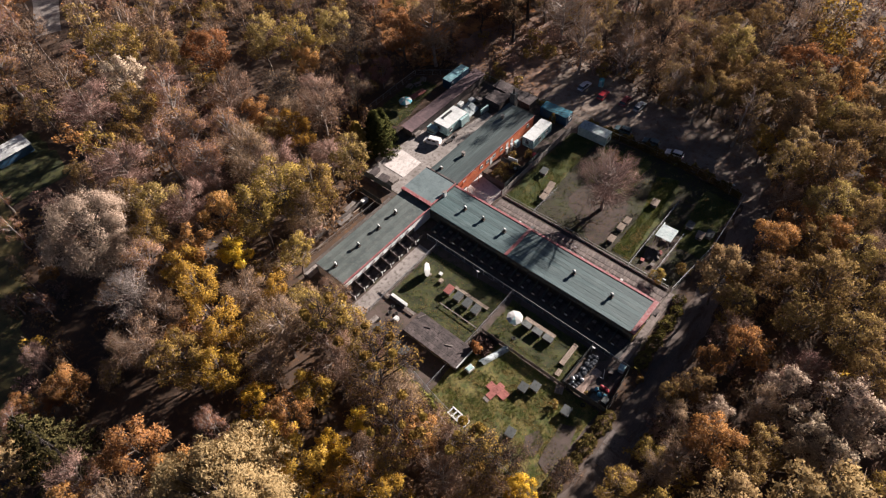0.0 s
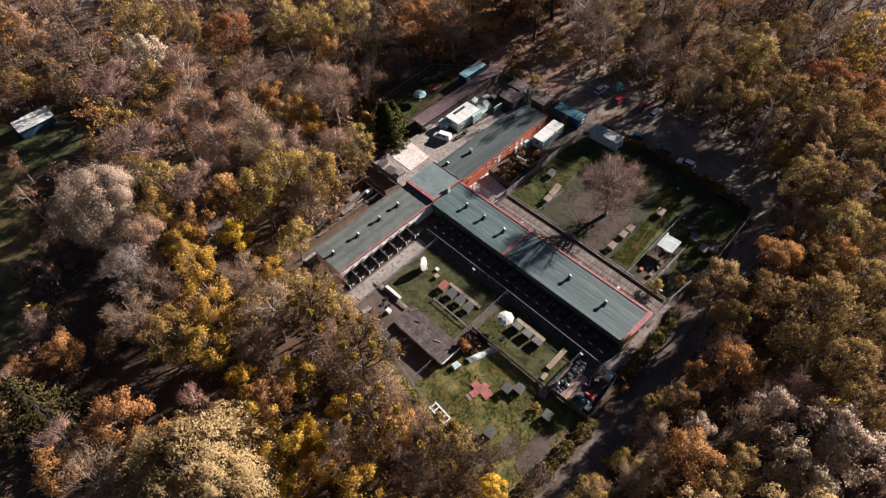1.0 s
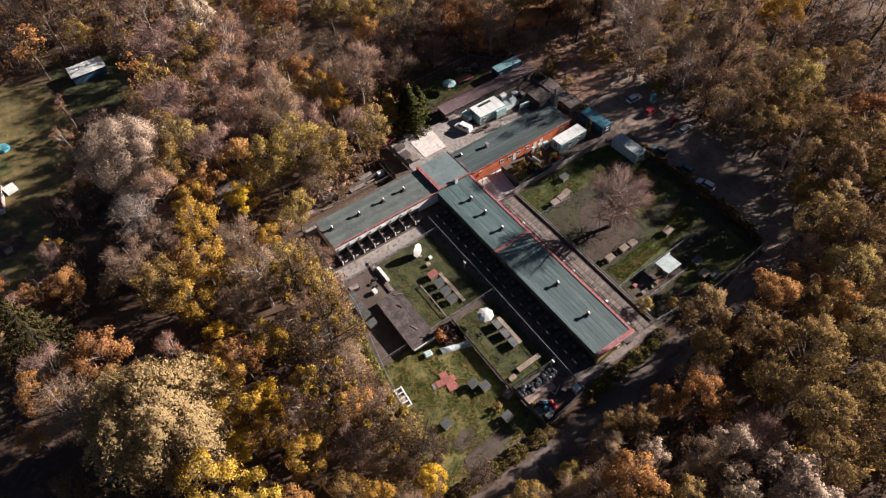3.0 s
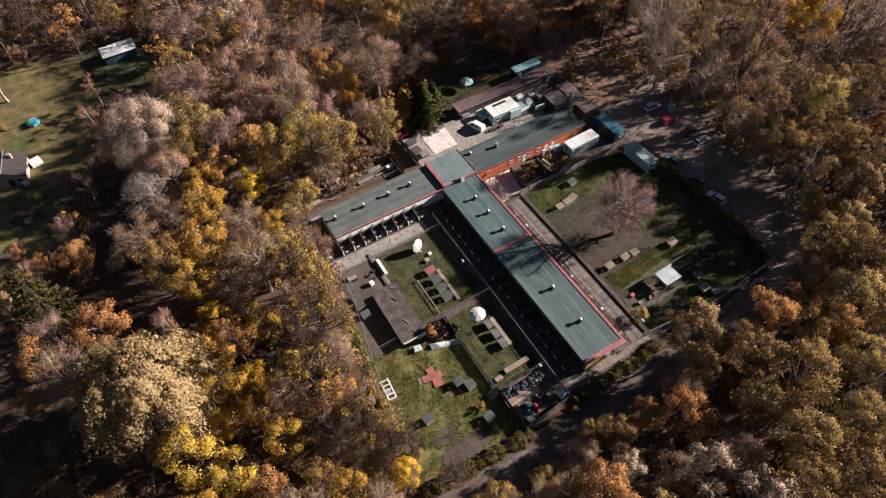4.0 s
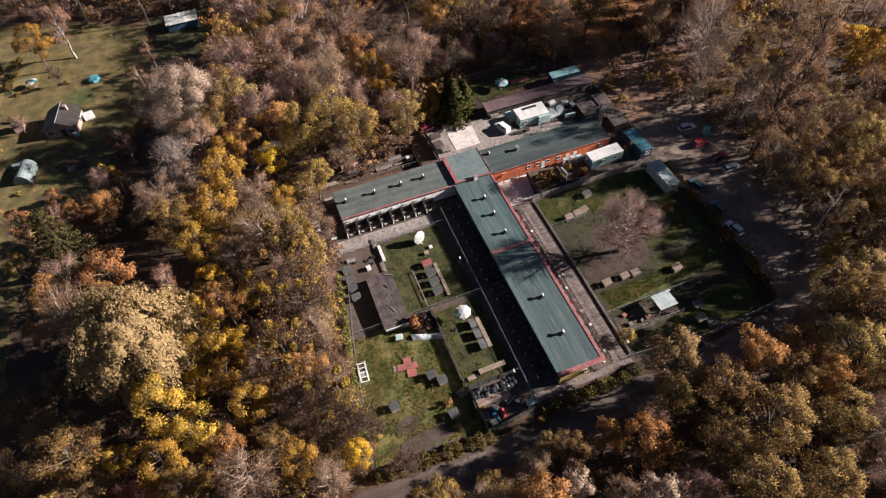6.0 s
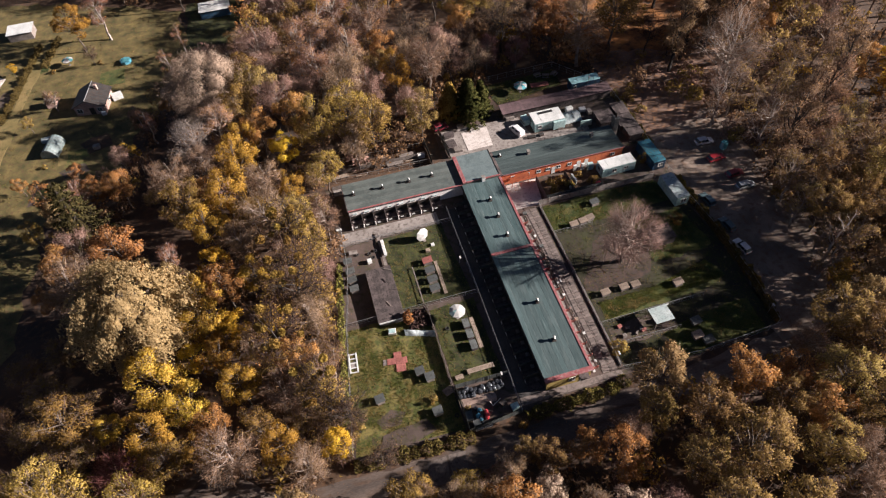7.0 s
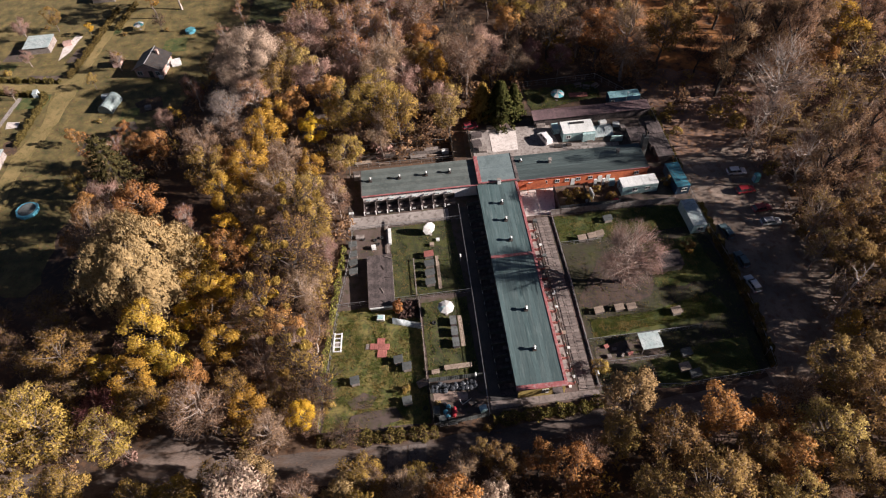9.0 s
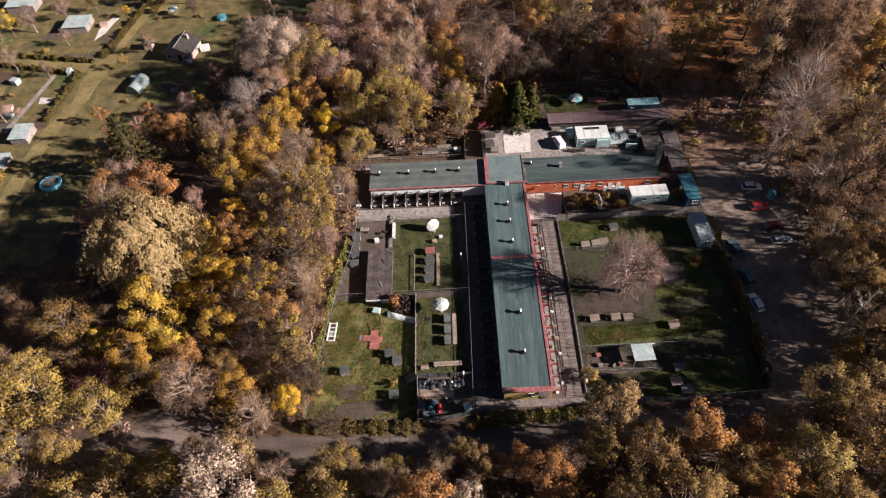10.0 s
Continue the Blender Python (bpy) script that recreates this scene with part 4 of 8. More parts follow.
# dark felt colour puts the shade into this shelter's roof
dog_hut(36.3, -25.3, -90, 3.8, 4.3, 1.7, M_FELT, label="broad low shelter with a grey sheet roof darkened for shade", group="dog huts on the east lawn")


# ---- sheds and containers ----
def shed(x0, x1, y0, y1, h, roofm, wallm, label, name="shed", category="shed", lift=0.25, planks=True, over=0.25, axis="y"):
    """A plain hut with a gently sloping roof laid in boards or sheets."""
    t = thing(name, label, category)
    for nm, a in (("wall", (x0, x0 + .12, y0, y1)), ("wall", (x1 - .12, x1, y0, y1)), ("wall", (x0 + .12, x1 - .12, y0, y0 + .12)), ("wall", (x0 + .12, x1 - .12, y1 - .12, y1))):
        part(nm, B(*a, 0.05, h, .02), wallm, t)
    X0, X1, Y0, Y1 = x0 - over, x1 + over, y0 - over, y1 + over
    n = max(1, round((X1 - X0) / 0.6)) if axis == "y" else max(1, round((Y1 - Y0) / 0.6))
    rg = random.Random(int(x0 * 7 + y0))
    rf = part("roof", B(X0, X1, Y0, Y1, h - .06, h + .02, .02), wallm, t)
    for i in range(n if planks else 1):
        g = rg.uniform(0, .02)
        if axis == "y":
            a, b = X0 + (X1 - X0) * i / n, X0 + (X1 - X0) * ((i + 1) if planks else n) / n
            za, zb = h + .03 + g, h + .03 + g + lift
            v = [(a, Y0, za), (b - .02, Y0, za), (b - .02, Y1, zb), (a, Y1, zb)]
        else:
            a, b = Y0 + (Y1 - Y0) * i / n, Y0 + (Y1 - Y0) * ((i + 1) if planks else n) / n
            za = h + .03 + g + lift * i / max(1, n)
            v = [(X0, a, za), (X1, a, za), (X1, b - .02, za + lift / n), (X0, b - .02, za + lift / n)]
        v += [(p[0], p[1], p[2] - .05) for p in v]
        part("roof_board", Mesher().add(v, [(0, 1, 2, 3), (7, 6, 5, 4), (0, 4, 5, 1), (1, 5, 6, 2), (2, 6, 7, 3), (3, 7, 4, 0)]), roofm, rf)
    return t


s = shed(-25.8, -21.0, -28.9, -16.2, 1.6, M_FELT, M_GREYWOOD, "long low shed with a dark boarded roof in the yard", lift=0.2)
part("fascia", B(-25.9, -21.0, -29.32, -29.17, 1.45, 1.85, .02), M_WHITE, s, "white fascia board")
shed(17.2, 46.4, 21.2, 24.3, 2.2, M_PURPLE, M_FELT, "very long low shed with a dark brown sheet roof", lift=0.25)
# these brown roofs take dark felt to carry tree shade in their colour
shed(38.7, 42.6, 10.2, 14.6, 2.2, M_FELT, M_FELT, "small shed behind the wing, brown sheet roof darkened for shade", lift=0.15)
shed(43.8, 46.8, 12.2, 16.0, 2.2, M_FELT, M_FELT, "small shed beside the fence, brown sheet roof darkened for shade", lift=0.15)
shed(43.4, 46.8, 4.2, 7.6, 2.1, M_FELT, M_FELT, "small shed beside the fence, brown sheet roof darkened for shade", lift=0.15)
shed(43.0, 46.8, 8.2, 11.8, 1.9, M_FELT, M_FELT, "small dark felt-roofed shed beside the fence", lift=0.1)


def container(x0, x1, y0, y1, h, wallm, roofm, label, windows=(), axis="y-", rz=0.0, name="site_container"):
    """A steel site container: ribbed walls, corner posts, roof sheet, windows."""
    cx, cy, w, d = (x0 + x1) / 2, (y0 + y1) / 2, x1 - x0, y1 - y0
    t = thing(name, label, "container", "site containers", cx, cy, 0.12, rz)
    body = Mesher().box(-w / 2 + .04, w / 2 - .04, -d / 2 + .04, d / 2 - .04, 0, h - .06)
    for k in range(int(w / .3)):
        xx = -w / 2 + .2 + k * .3
        body.box(xx, xx + .14, -d / 2 + .005, -d / 2 + .04, .1, h - .2)
        body.box(xx, xx + .14, d / 2 - .04, d / 2 - .005, .1, h - .2)
    for k in range(int(d / .3)):
        yy = -d / 2 + .2 + k * .3
        body.box(-w / 2 + .005, -w / 2 + .04, yy, yy + .14, .1, h - .2)
        body.box(w / 2 - .04, w / 2 - .005, yy, yy + .14, .1, h - .2)
    part("body", body, wallm, t)
    for sx in (-1, 1):
        for sy in (-1, 1):
            part("corner_post", B(sx * (w / 2 - .06) - .07, sx * (w / 2 - .06) + .07, sy * (d / 2 - .06) - .07, sy * (d / 2 - .06) + .07, 0, h - .06, .02), wallm, t)
    rf = part("roof", B(-w / 2 - .03, w / 2 + .03, -d / 2 - .03, d / 2 + .03, h - .06, h + .04, .03), roofm, t)
    n = max(2, int(max(w, d) / 1.6))
    for k in range(1, n):
        if w > d:
            part("roof_seam", B(-w / 2 + w * k / n - .03, -w / 2 + w * k / n + .03, -d / 2, d / 2, h + .042, h + .07, .005), roofm, rf)
        else:
            part("roof_seam", B(-w / 2, w / 2, -d / 2 + d * k / n - .03, -d / 2 + d * k / n + .03, h + .042, h + .07, .005), roofm, rf)
    for (f, u, ww, hh) in windows:
        if f == "y-":
            window(t, u, -d / 2 - .005, 1.5, ww, hh, "y-")
        elif f == "x-":
            window(t, -w / 2 - .005, u, 1.5, ww, hh, "x-")
    return t


container(32.0, 40.3, -5.0, -1.9, 2.6, M_PALETEAL, M_WHITE, "pale green site container with two windows and a white roof", (("y-", -1.2, 1.0, .8), ("y-", 1.8, 1.1, .7), ("x-", 0.2, .9, 1.1)), rz=2)
container(43.8, 46.8, -6.6, 1.0, 2.6, M_NAVY, M_BLUE, "dark blue site container with a blue roof", (("y-", 0.3, 1.1, .8),), rz=3)
container(43.4, 46.4, -18.2, -10.6, 2.6, M_PALETEAL, M_GREYTEAL, "pale green shipping container with a whitish roof", (("y-", 0.2, 1.2, .9),), rz=2)
container(37.5, 45.4, 25.8, 28.4, 2.7, M_NAVY, M_TEALROOF, "dark blue site container with a pale teal roof", (("y-", -3.0, .8, .9),))
cv = container(23.0, 30.8, 14.4, 18.9, 2.6, M_PALETEAL, M_WHITE, "pale teal cabin with a white roof and a long rooflight", (("y-", -2.6, .9, .8), ("x-", 0.5, 1.0, .9)), name="cabin")
part("rooflight", B(-1.7, 1.9, 0.9, 1.6, 2.62, 2.82, .05), M_DARK, cv, "long dark rooflight")
part("step", B(2.0, 3.4, -3.1, -2.3, 0, .35, .03), M_GREYWOOD, cv)
part("bay", B(.8, 3.9, -2.9, -2.26, 0.0, 2.35, .04), M_PALETEAL, cv, "projecting pale teal bay")


def gazebo():
    t = thing("canopy", "open shelter with a flat pale teal-grey sheet roof", "shelter", "", 26.2, -43.7, 0.05, 2)
    part("roof", B(-1.95, 1.95, -1.75, 1.75, 2.35, 2.45, .02), M_GREYTEAL, t)
    part("roof_flap", B(1.4, 2.5, 1.5, 1.75, 2.28, 2.34, .01), M_WHITE, t)
    for sx in (-1.75, 1.75):
        for sy in (-1.55, 1.55):
            part("post", B(sx - .06, sx + .06, sy - .06, sy + .06, 0, 2.35, .01), M_GREYWOOD, t)
    b = thing("garden_table", "weathered wooden table under the canopy", "table", "", 26.2, -43.8, 0.05)
    part("tabletop", B(-.9, .9, -.45, .45, .68, .75, .02), M_GREYWOOD, b)
    for sx in (-.75, .75):
        part("leg", B(sx - .05, sx + .05, -.35, .35, 0, .68, .01), M_GREYWOOD, b)


gazebo()


# ---- parasols ----
def parasol(x, y, h, r, mats, label, tilt=0.0, az=0.0, n=8):
    t = thing("parasol", label, "parasol", "", x, y, 0.06)
    part("base", Mesher().tube([(0, 0, 0), (0, 0, .12)], .38, 10), M_CONCRETE, t)
    part("pole", Mesher().tube([(0, 0, .1), (0, 0, h - (0.5 if tilt else 0.1))], .035, 6), M_GALV, t)
    m = Matrix.Translation((0, 0, h - (0.6 if tilt else 0.0))) @ Matrix.Rotation(radians(az), 4, "Z") @ Matrix.Rotation(radians(tilt), 4, "Y")
    for k in range(n):
        a0, a1 = 2 * math.pi * k / n, 2 * math.pi * (k + 1) / n
        p0, p1 = (r * math.cos(a0), r * math.sin(a0), -.32 * r), (r * math.cos(a1), r * math.sin(a1), -.32 * r)
        q0, q1 = (p0[0] * .55, p0[1] * .55, -.13 * r), (p1[0] * .55, p1[1] * .55, -.13 * r)
        f0, f1 = (p0[0], p0[1], p0[2] - .15), (p1[0], p1[1], p1[2] - .15)
        part("canopy_panel", Mesher().add([(0, 0, 0), q0, q1, p0, p1, f0, f1], [(0, 1, 2), (1, 3, 4, 2), (3, 5, 6, 4)], m=m), mats[k % len(mats)], t)
        part("rib", Mesher().tube([m @ Vector((0, 0, -.05)), m @ Vector((p0[0], p0[1], p0[2] - .03))], .015, 4), M_GALV, t)
    return t


parasol(-10.8, -31.4, 3.1, 1.65, (M_FABRIC, M_FABRIC, M_FABRIC, M_FABRIC, M_PALETEAL, M_FABRIC, M_FABRIC, M_FABRIC), "open white parasol on the small lawn")
parasol(-12.0, -10.4, 2.3, 1.55, (M_FABRIC,), "white parasol tipped on its side on the lawn", tilt=74, az=-62)
parasol(25.1, 30.6, 2.7, 1.8, (M_TEALFAB, M_FABRIC), "teal and white striped parasol on the back lawn")
parasol(-93.3, 84.6, 2.3, 1.6, (M_FABRIC, M_TEALFAB, M_FABRIC), "white and teal garden parasol")


# ---- benches, boards and boxes ----
def bench(x, y, rz, L, w=.5, h=.5, material=M_TANWOOD, label="long pale wooden bench", name="bench", boards=3):
    t = thing(name, label, "bench", "", x, y, 0.07, rz)
    for k in range(boards):
        part("seat_board", B(-L / 2, L / 2, -w / 2 + w * k / boards + .01, -w / 2 + w * (k + 1) / boards - .01, h - .05, h, .01), material, t)
    for sx in (-L / 2 + .3, 0, L / 2 - .3):
        part("leg", B(sx - .06, sx + .06, -w / 2 + .03, w / 2 - .03, 0, h - .05, .01), material, t)
    return t


bench(-9.9, -43.4, 1, 5.2, 1.0, .5, label="long pale wooden bench on the lawn")
bench(-14.2, -44.0, 5, 1.5, .9, .5, label="short pale wooden bench on the lawn")
bench(-8.35, -35.8, 90, 7.0, .8, .45, label="long pale wooden bench beside the hut row")
bench(-11.3, -21.0, 90, 8.6, .7, .35, label="low pale duckboard beside the dog huts")
bench(-16.3, -21.6, 90, 9.4, .25, .5, M_GREYWOOD, "low weathered timber rail on the lawn", "timber_rail", 1)
bench(-21.5, -10.0, 90, 9.4, .6, .4, M_GREYWOOD, "long weathered timber trough", "timber_trough", 2)
bench(-16.9, -46.0, 20, 1.8, 1.5, .35, M_TANWOOD, "broken wooden pallet beside the fence", "pallet", 4)
st = thing("storage_box", "long white chest beside the trough", "box", "", -20.95, -10.0, 0.07, 90)
part("body", B(-2.1, 2.1, -.3, .3, 0, .6, .04), M_WHITE, st)
part("lid", B(-2.15, 2.15, -.34, .34, .6, .68, .03), M_WHITE, st)
hr = thing("hut_row", "row of dark grey kennels with slate-coloured lids", "kennel", "", -9.75, -35.9, 0.07)
for k in range(3):
    y0 = -3.7 + 2.47 * k
    c = part("kennel", B(-.5, .6, y0 + .2, y0 + 2.0, 0, .95, .03), M_FELT, hr)
    part("lid", B(-.62, .68, y0 + .1, y0 + 2.1, .96, 1.04, .02), M_SLATE, c)
    part("opening", B(-.525, -.503, y0 + .85, y0 + 1.55, .1, .7), M_DARK, c)
wb = thing("white_box", "white open-topped crate on the grass", "box", "", -23.9, -30.8, 0.07, -8)
part("body", B(-.75, .75, -.6, .6, 0, .6, .03), M_WHITE, wb)
part("lid", B(-.62, .62, -.45, .45, .6, .66, .02), M_PALETEAL, wb)
wp = thing("slatted_frame", "white painted wooden frame lying on the grass", "frame", "", -32.5, -35.2, 0.1, -4)
for xx in (-.7, .7):
    part("side_rail", B(xx - .14, xx + .14, -2.1, 2.1, 0, .22, .02), M_WHITE, wp)
for k in range(5):
    part("cross_rail", B(-.56, .56, -2.0 + k * .97 - .11, -2.0 + k * .97 + .11, .02, .18, .02), M_WHITE, wp)
part("inset", B(-.45, .45, -1.0, .3, .02, .1, .01), M_CONCRETE, wp)
star = thing("platform", "faded red cross-shaped wooden platform on the grass", "platform", "", -24.4, -37.2, 0.07, -8)
for k, a in enumerate(((-1.9, 1.9, -.65, .65, .22), (-.6, .9, .66, 1.9, .2), (-.3, 1.5, -2.3, -.66, .2))):
    n = 5
    for q in range(n):
        part("board", B(a[0] + (a[1] - a[0]) * q / n + .01, a[0] + (a[1] - a[0]) * (q + 1) / n - .01, a[2], a[3], .05, a[4], .015), M_REDBOARD, star)
part("steps", B(-2.7, -1.95, -.6, .6, 0, .14, .02), M_GREYWOOD, star)
fr = thing("platform", "faded red boarded floor on the back lawn", "platform", "", 31.0, 31.8, 0.07, -5)
for q in range(7):
    part("board", B(-2.4 + .7 * q, -1.73 + .7 * q, -.9, .9, 0, .14, .015), M_REDBOARD, fr)


def picnic_table(x, y, rz):
    t = thing("picnic_table", "grey wooden picnic table with two seats", "table", "picnic tables", x, y, 0.07, rz)
    for k in range(4):
        part("top_board", B(-.95, .95, -.4 + .2 * k + .01, -.4 + .2 * k + .19, .72, .77, .01), M_GREYWOOD, t)
    for sy in (-.75, .75):
        part("seat_board", B(-.95, .95, sy - .13, sy + .13, .42, .47, .01), M_GREYWOOD, t)
    for sx in (-.65, .65):
        part("trestle", B(sx - .05, sx + .05, -.85, .85, .3, .4, .01), M_GREYWOOD, t)
        for sy in (-.5, .5):
            part("leg", B(sx - .05, sx + .05, sy - .06, sy + .06, 0, .72, .01), M_GREYWOOD, t)


for p in ((31.8, 35.4, 10), (36.2, 34.5, 40), (33.8, 34.4, -20)):
    picnic_table(*p)

# ---- waste yard ----
rg = random.Random(9)


def bag(x, y, z, r, material, label):
    t = Mesher()
    n, k = 9, 5
    v, f = [], []
    for i in range(k + 1):
        ph = math.pi * i / k
        for j in range(n):
            a = 2 * math.pi * j / n
            q = r * (math.sin(ph) ** .7) * rg.uniform(.85, 1.12)
            v.append((q * math.cos(a), q * math.sin(a), r * .8 * (1 - math.cos(ph)) * .9))
    for i in range(k):
        f += [(i * n + j, i * n + (j + 1) % n, (i + 1) * n + (j + 1) % n, (i + 1) * n + j) for j in range(n)]
    t.add(v, f)
    t.tube([(0, 0, r * 1.38), (0, 0, r * 1.7)], [r * .1, r * .25], 6)
    o = part("rubbish_bag", t, material)
    o.matrix_world = pose(x, y, z, rg.uniform(-12, 12), rg.uniform(-12, 12), rg.uniform(0, 360))
    return tagged(o, label, "rubbish bag", "rubbish bags")


for i in range(24):
    bag(-15.0 + 7.6 * (i % 12) / 11 + rg.uniform(-.2, .2), -46.9 - (i // 12) * .9 + rg.uniform(-.25, .25), 0.04, rg.uniform(.38, .6), M_BAG, "full black plastic rubbish bag in the waste yard")
for i in range(7):
    bag(-13.1 + rg.uniform(-.4, .5), -50.7 - .45 * i, 0.04, rg.uniform(.35, .5), M_BLUEPLASTIC if i % 2 else M_BAG, "light blue plastic sack in the waste yard" if i % 2 else "full black plastic rubbish bag in the waste yard")
for i in range(4):
    bag(-11.9 + rg.uniform(-.4, .4), -51.6 - .4 * i, 0.04, rg.uniform(.35, .5), M_REDPLASTIC, "red plastic sack in the waste yard")
sand = Mesher()
v = []
for j in range(7):
    for q in range(7):
        u, w = j / 6, q / 6
        v.append((-15.2 + 6.2 * u + .2 * math.sin(3 * w), -49.9 + 1.7 * w + .3 * math.sin(5 * u), .05 + .55 * math.sin(math.pi * u) * math.sin(math.pi * w) * (.8 + .3 * math.sin(9 * u + 4 * w))))
f = [(j * 7 + q, (j + 1) * 7 + q, (j + 1) * 7 + q + 1, j * 7 + q + 1) for j in range(6) for q in range(6)]
sand.add(v, f)
tagged(part("sand", sand, M_SAND, smooth=True), "low heap of pale pink sand in the waste yard", "sand heap")


def waste_bin(x, y, rz, w, d, h, material, label):
    t = thing("waste_bin", label, "bin", "waste bins", x, y, 0.04, rz)
    b = Mesher().add([(-w * .42, -d * .42, .12), (w * .42, -d * .42, .12), (w * .42, d * .42, .12), (-w * .42, d * .42, .12), (-w / 2, -d / 2, h), (w / 2, -d / 2, h), (w / 2, d / 2, h), (-w / 2, d / 2, h)],
                     [(3, 2, 1, 0), (0, 1, 5, 4), (1, 2, 6, 5), (2, 3, 7, 6), (3, 0, 4, 7), (4, 5, 6, 7)])
    part("body", b, material, t)
    part("lid", B(-w / 2 - .04, w / 2 + .04, -d / 2 - .04, d / 2 + .04, h + .01, h + .1, .04), material, t)
    for sx in (-.35, .35):
        part("wheel", Mesher().tube([(sx * w - .04, d * .35, .12), (sx * w + .04, d * .35, .12)], .12, 10), M_TYRE, t)


waste_bin(-6.5, -52.6, 8, 1.3, 1.1, 1.2, M_PALETEAL, "pale grey wheeled waste bin")
waste_bin(-14.8, -52.0, -5, 1.2, 1.6, 1.2, M_SLATE, "dark grey wheeled waste bin")
waste_bin(-13.9, -53.6, 4, 1.2, 1.0, 1.2, M_SLATE, "dark grey wheeled waste bin")
waste_bin(-8.3, -51.3, 30, 1.1, .8, 1.1, M_IRON, "black wheeled waste bin")
sg = thing("sign_board", "two pale boards with illegible dark bars on the fence", "sign", "", -13.2, -54.75, 0.5, 3)
for k in range(2):
    o = part("panel", B(-1.3 + 1.7 * k, 0.2 + 1.7 * k, -.03, 0, 0, .95, .01), M_WHITE, sg)
    for q in range(3):
        part("bar", B(-1.1 + 1.7 * k, 0.0 + 1.7 * k - .25 * (q % 2), -.042, -.032, .2 + .25 * q, .3 + .25 * q), M_IRON, o)
fr = thing("frame", "white bent metal frame leaning in the waste yard", "frame", "", -9.2, -50.6, 0.05, 25)
part("bar", Mesher().tube([(-.9, 0, .1), (.9, 0, .5)], .06, 6), M_WHITE, fr)
part("bar", Mesher().tube([(-.9, 0, .1), (-1.0, .8, .9)], .06, 6), M_WHITE, fr)

# ---- heap between the runs: brushwood, tarpaulin and a dry cypress ----
tarp = Mesher()
v = []
for j in range(15):
    for q in range(7):
        u, w = j / 14, q / 6
        v.append((-21.6 + 5.6 * u, -31.6 - 1.9 * u + 1.5 * (w - .5), .08 + .85 * math.sin(math.pi * w) * (.7 + .25 * math.sin(8 * u) + .15 * math.sin(21 * u + 7 * w))))
tarp.add(v, [(j * 7 + q, (j + 1) * 7 + q, (j + 1) * 7 + q + 1, j * 7 + q + 1) for j in range(14) for q in range(6)])
tagged(part("tarpaulin", tarp, M_TARP, smooth=True), "crumpled grey tarpaulin over a low heap", "tarpaulin")
for i, (a, b, c) in enumerate(((-19.6, -29.6, 20), (-18.6, -28.6, -10), (-17.6, -30.3, 35), (-20.6, -28.2, 5), (-17.0, -28.7, 60))):
    o = bench(a, b, c, 2.6, .4, .3, M_WHITE if i in (1, 3) else M_GREYWOOD, "loose plank stack beside the heap", "plank_stack", 2)
heap_rg = np.random.default_rng(5)
hp = np.stack([heap_rg.uniform(-20.4, -16.3, 700), heap_rg.uniform(-31.5, -27.6, 700), heap_rg.uniform(.1, .7, 700)], 1)


# ---- trees ----
def unit(v):
    return v / np.maximum(np.linalg.norm(v, axis=-1, keepdims=True), 1e-9)


def leaf_cards(rg, centres, size, stretch=1.0, hang=0.0):
    """Small three-cornered leaves, turned every way."""
    n = len(centres)
    a = unit(rg.normal(size=(n, 3)) + np.array([0, 0, -hang]))
    b = unit(np.cross(a, rg.normal(size=(n, 3))))
    s = size * rg.uniform(0.6, 1.35, (n, 1))
    a, b = a * s * stretch * 0.6, b * s * 0.5
    c = centres
    return np.stack([c - a * 1.1, c + b * 1.1 + a * 0.5, c - b * 1.1 + a * 0.7], axis=1)


def twig_cards(rg, starts, dirs, lengths, width):
    """Thin tapering twigs."""
    n = len(starts)
    side = unit(np.cross(dirs, rg.normal(size=(n, 3)))) * width * rg.uniform(0.6, 1.3, (n, 1))
    end = starts + dirs * lengths[:, None]
    return np.stack([starts - side, starts + side, end], axis=1)


def limb(pts, radii, n=4):
    """Four-sided tapering wood along points."""
    pts = np.asarray(pts, float)
    out = []
    rings = []
    for i, p in enumerate(pts):
        d = unit(pts[min(i + 1, len(pts) - 1)] - pts[max(i - 1, 0)])
        h = np.array([1.0, 0, 0]) if abs(d[0]) < 0.8 else np.array([0, 1.0, 0])
        a = unit(np.cross(d, h))
        b = np.cross(d, a)
        rings.append(np.array([p + (a * math.cos(2 * math.pi * j / n) + b * math.sin(2 * math.pi * j / n)) * radii[i] for j in range(n)]))
    for r0, r1 in zip(rings, rings[1:]):
        for j in range(n):
            out.append([r0[j], r0[(j + 1) % n], r1[(j + 1) % n], r1[j]])
    return np.array(out)


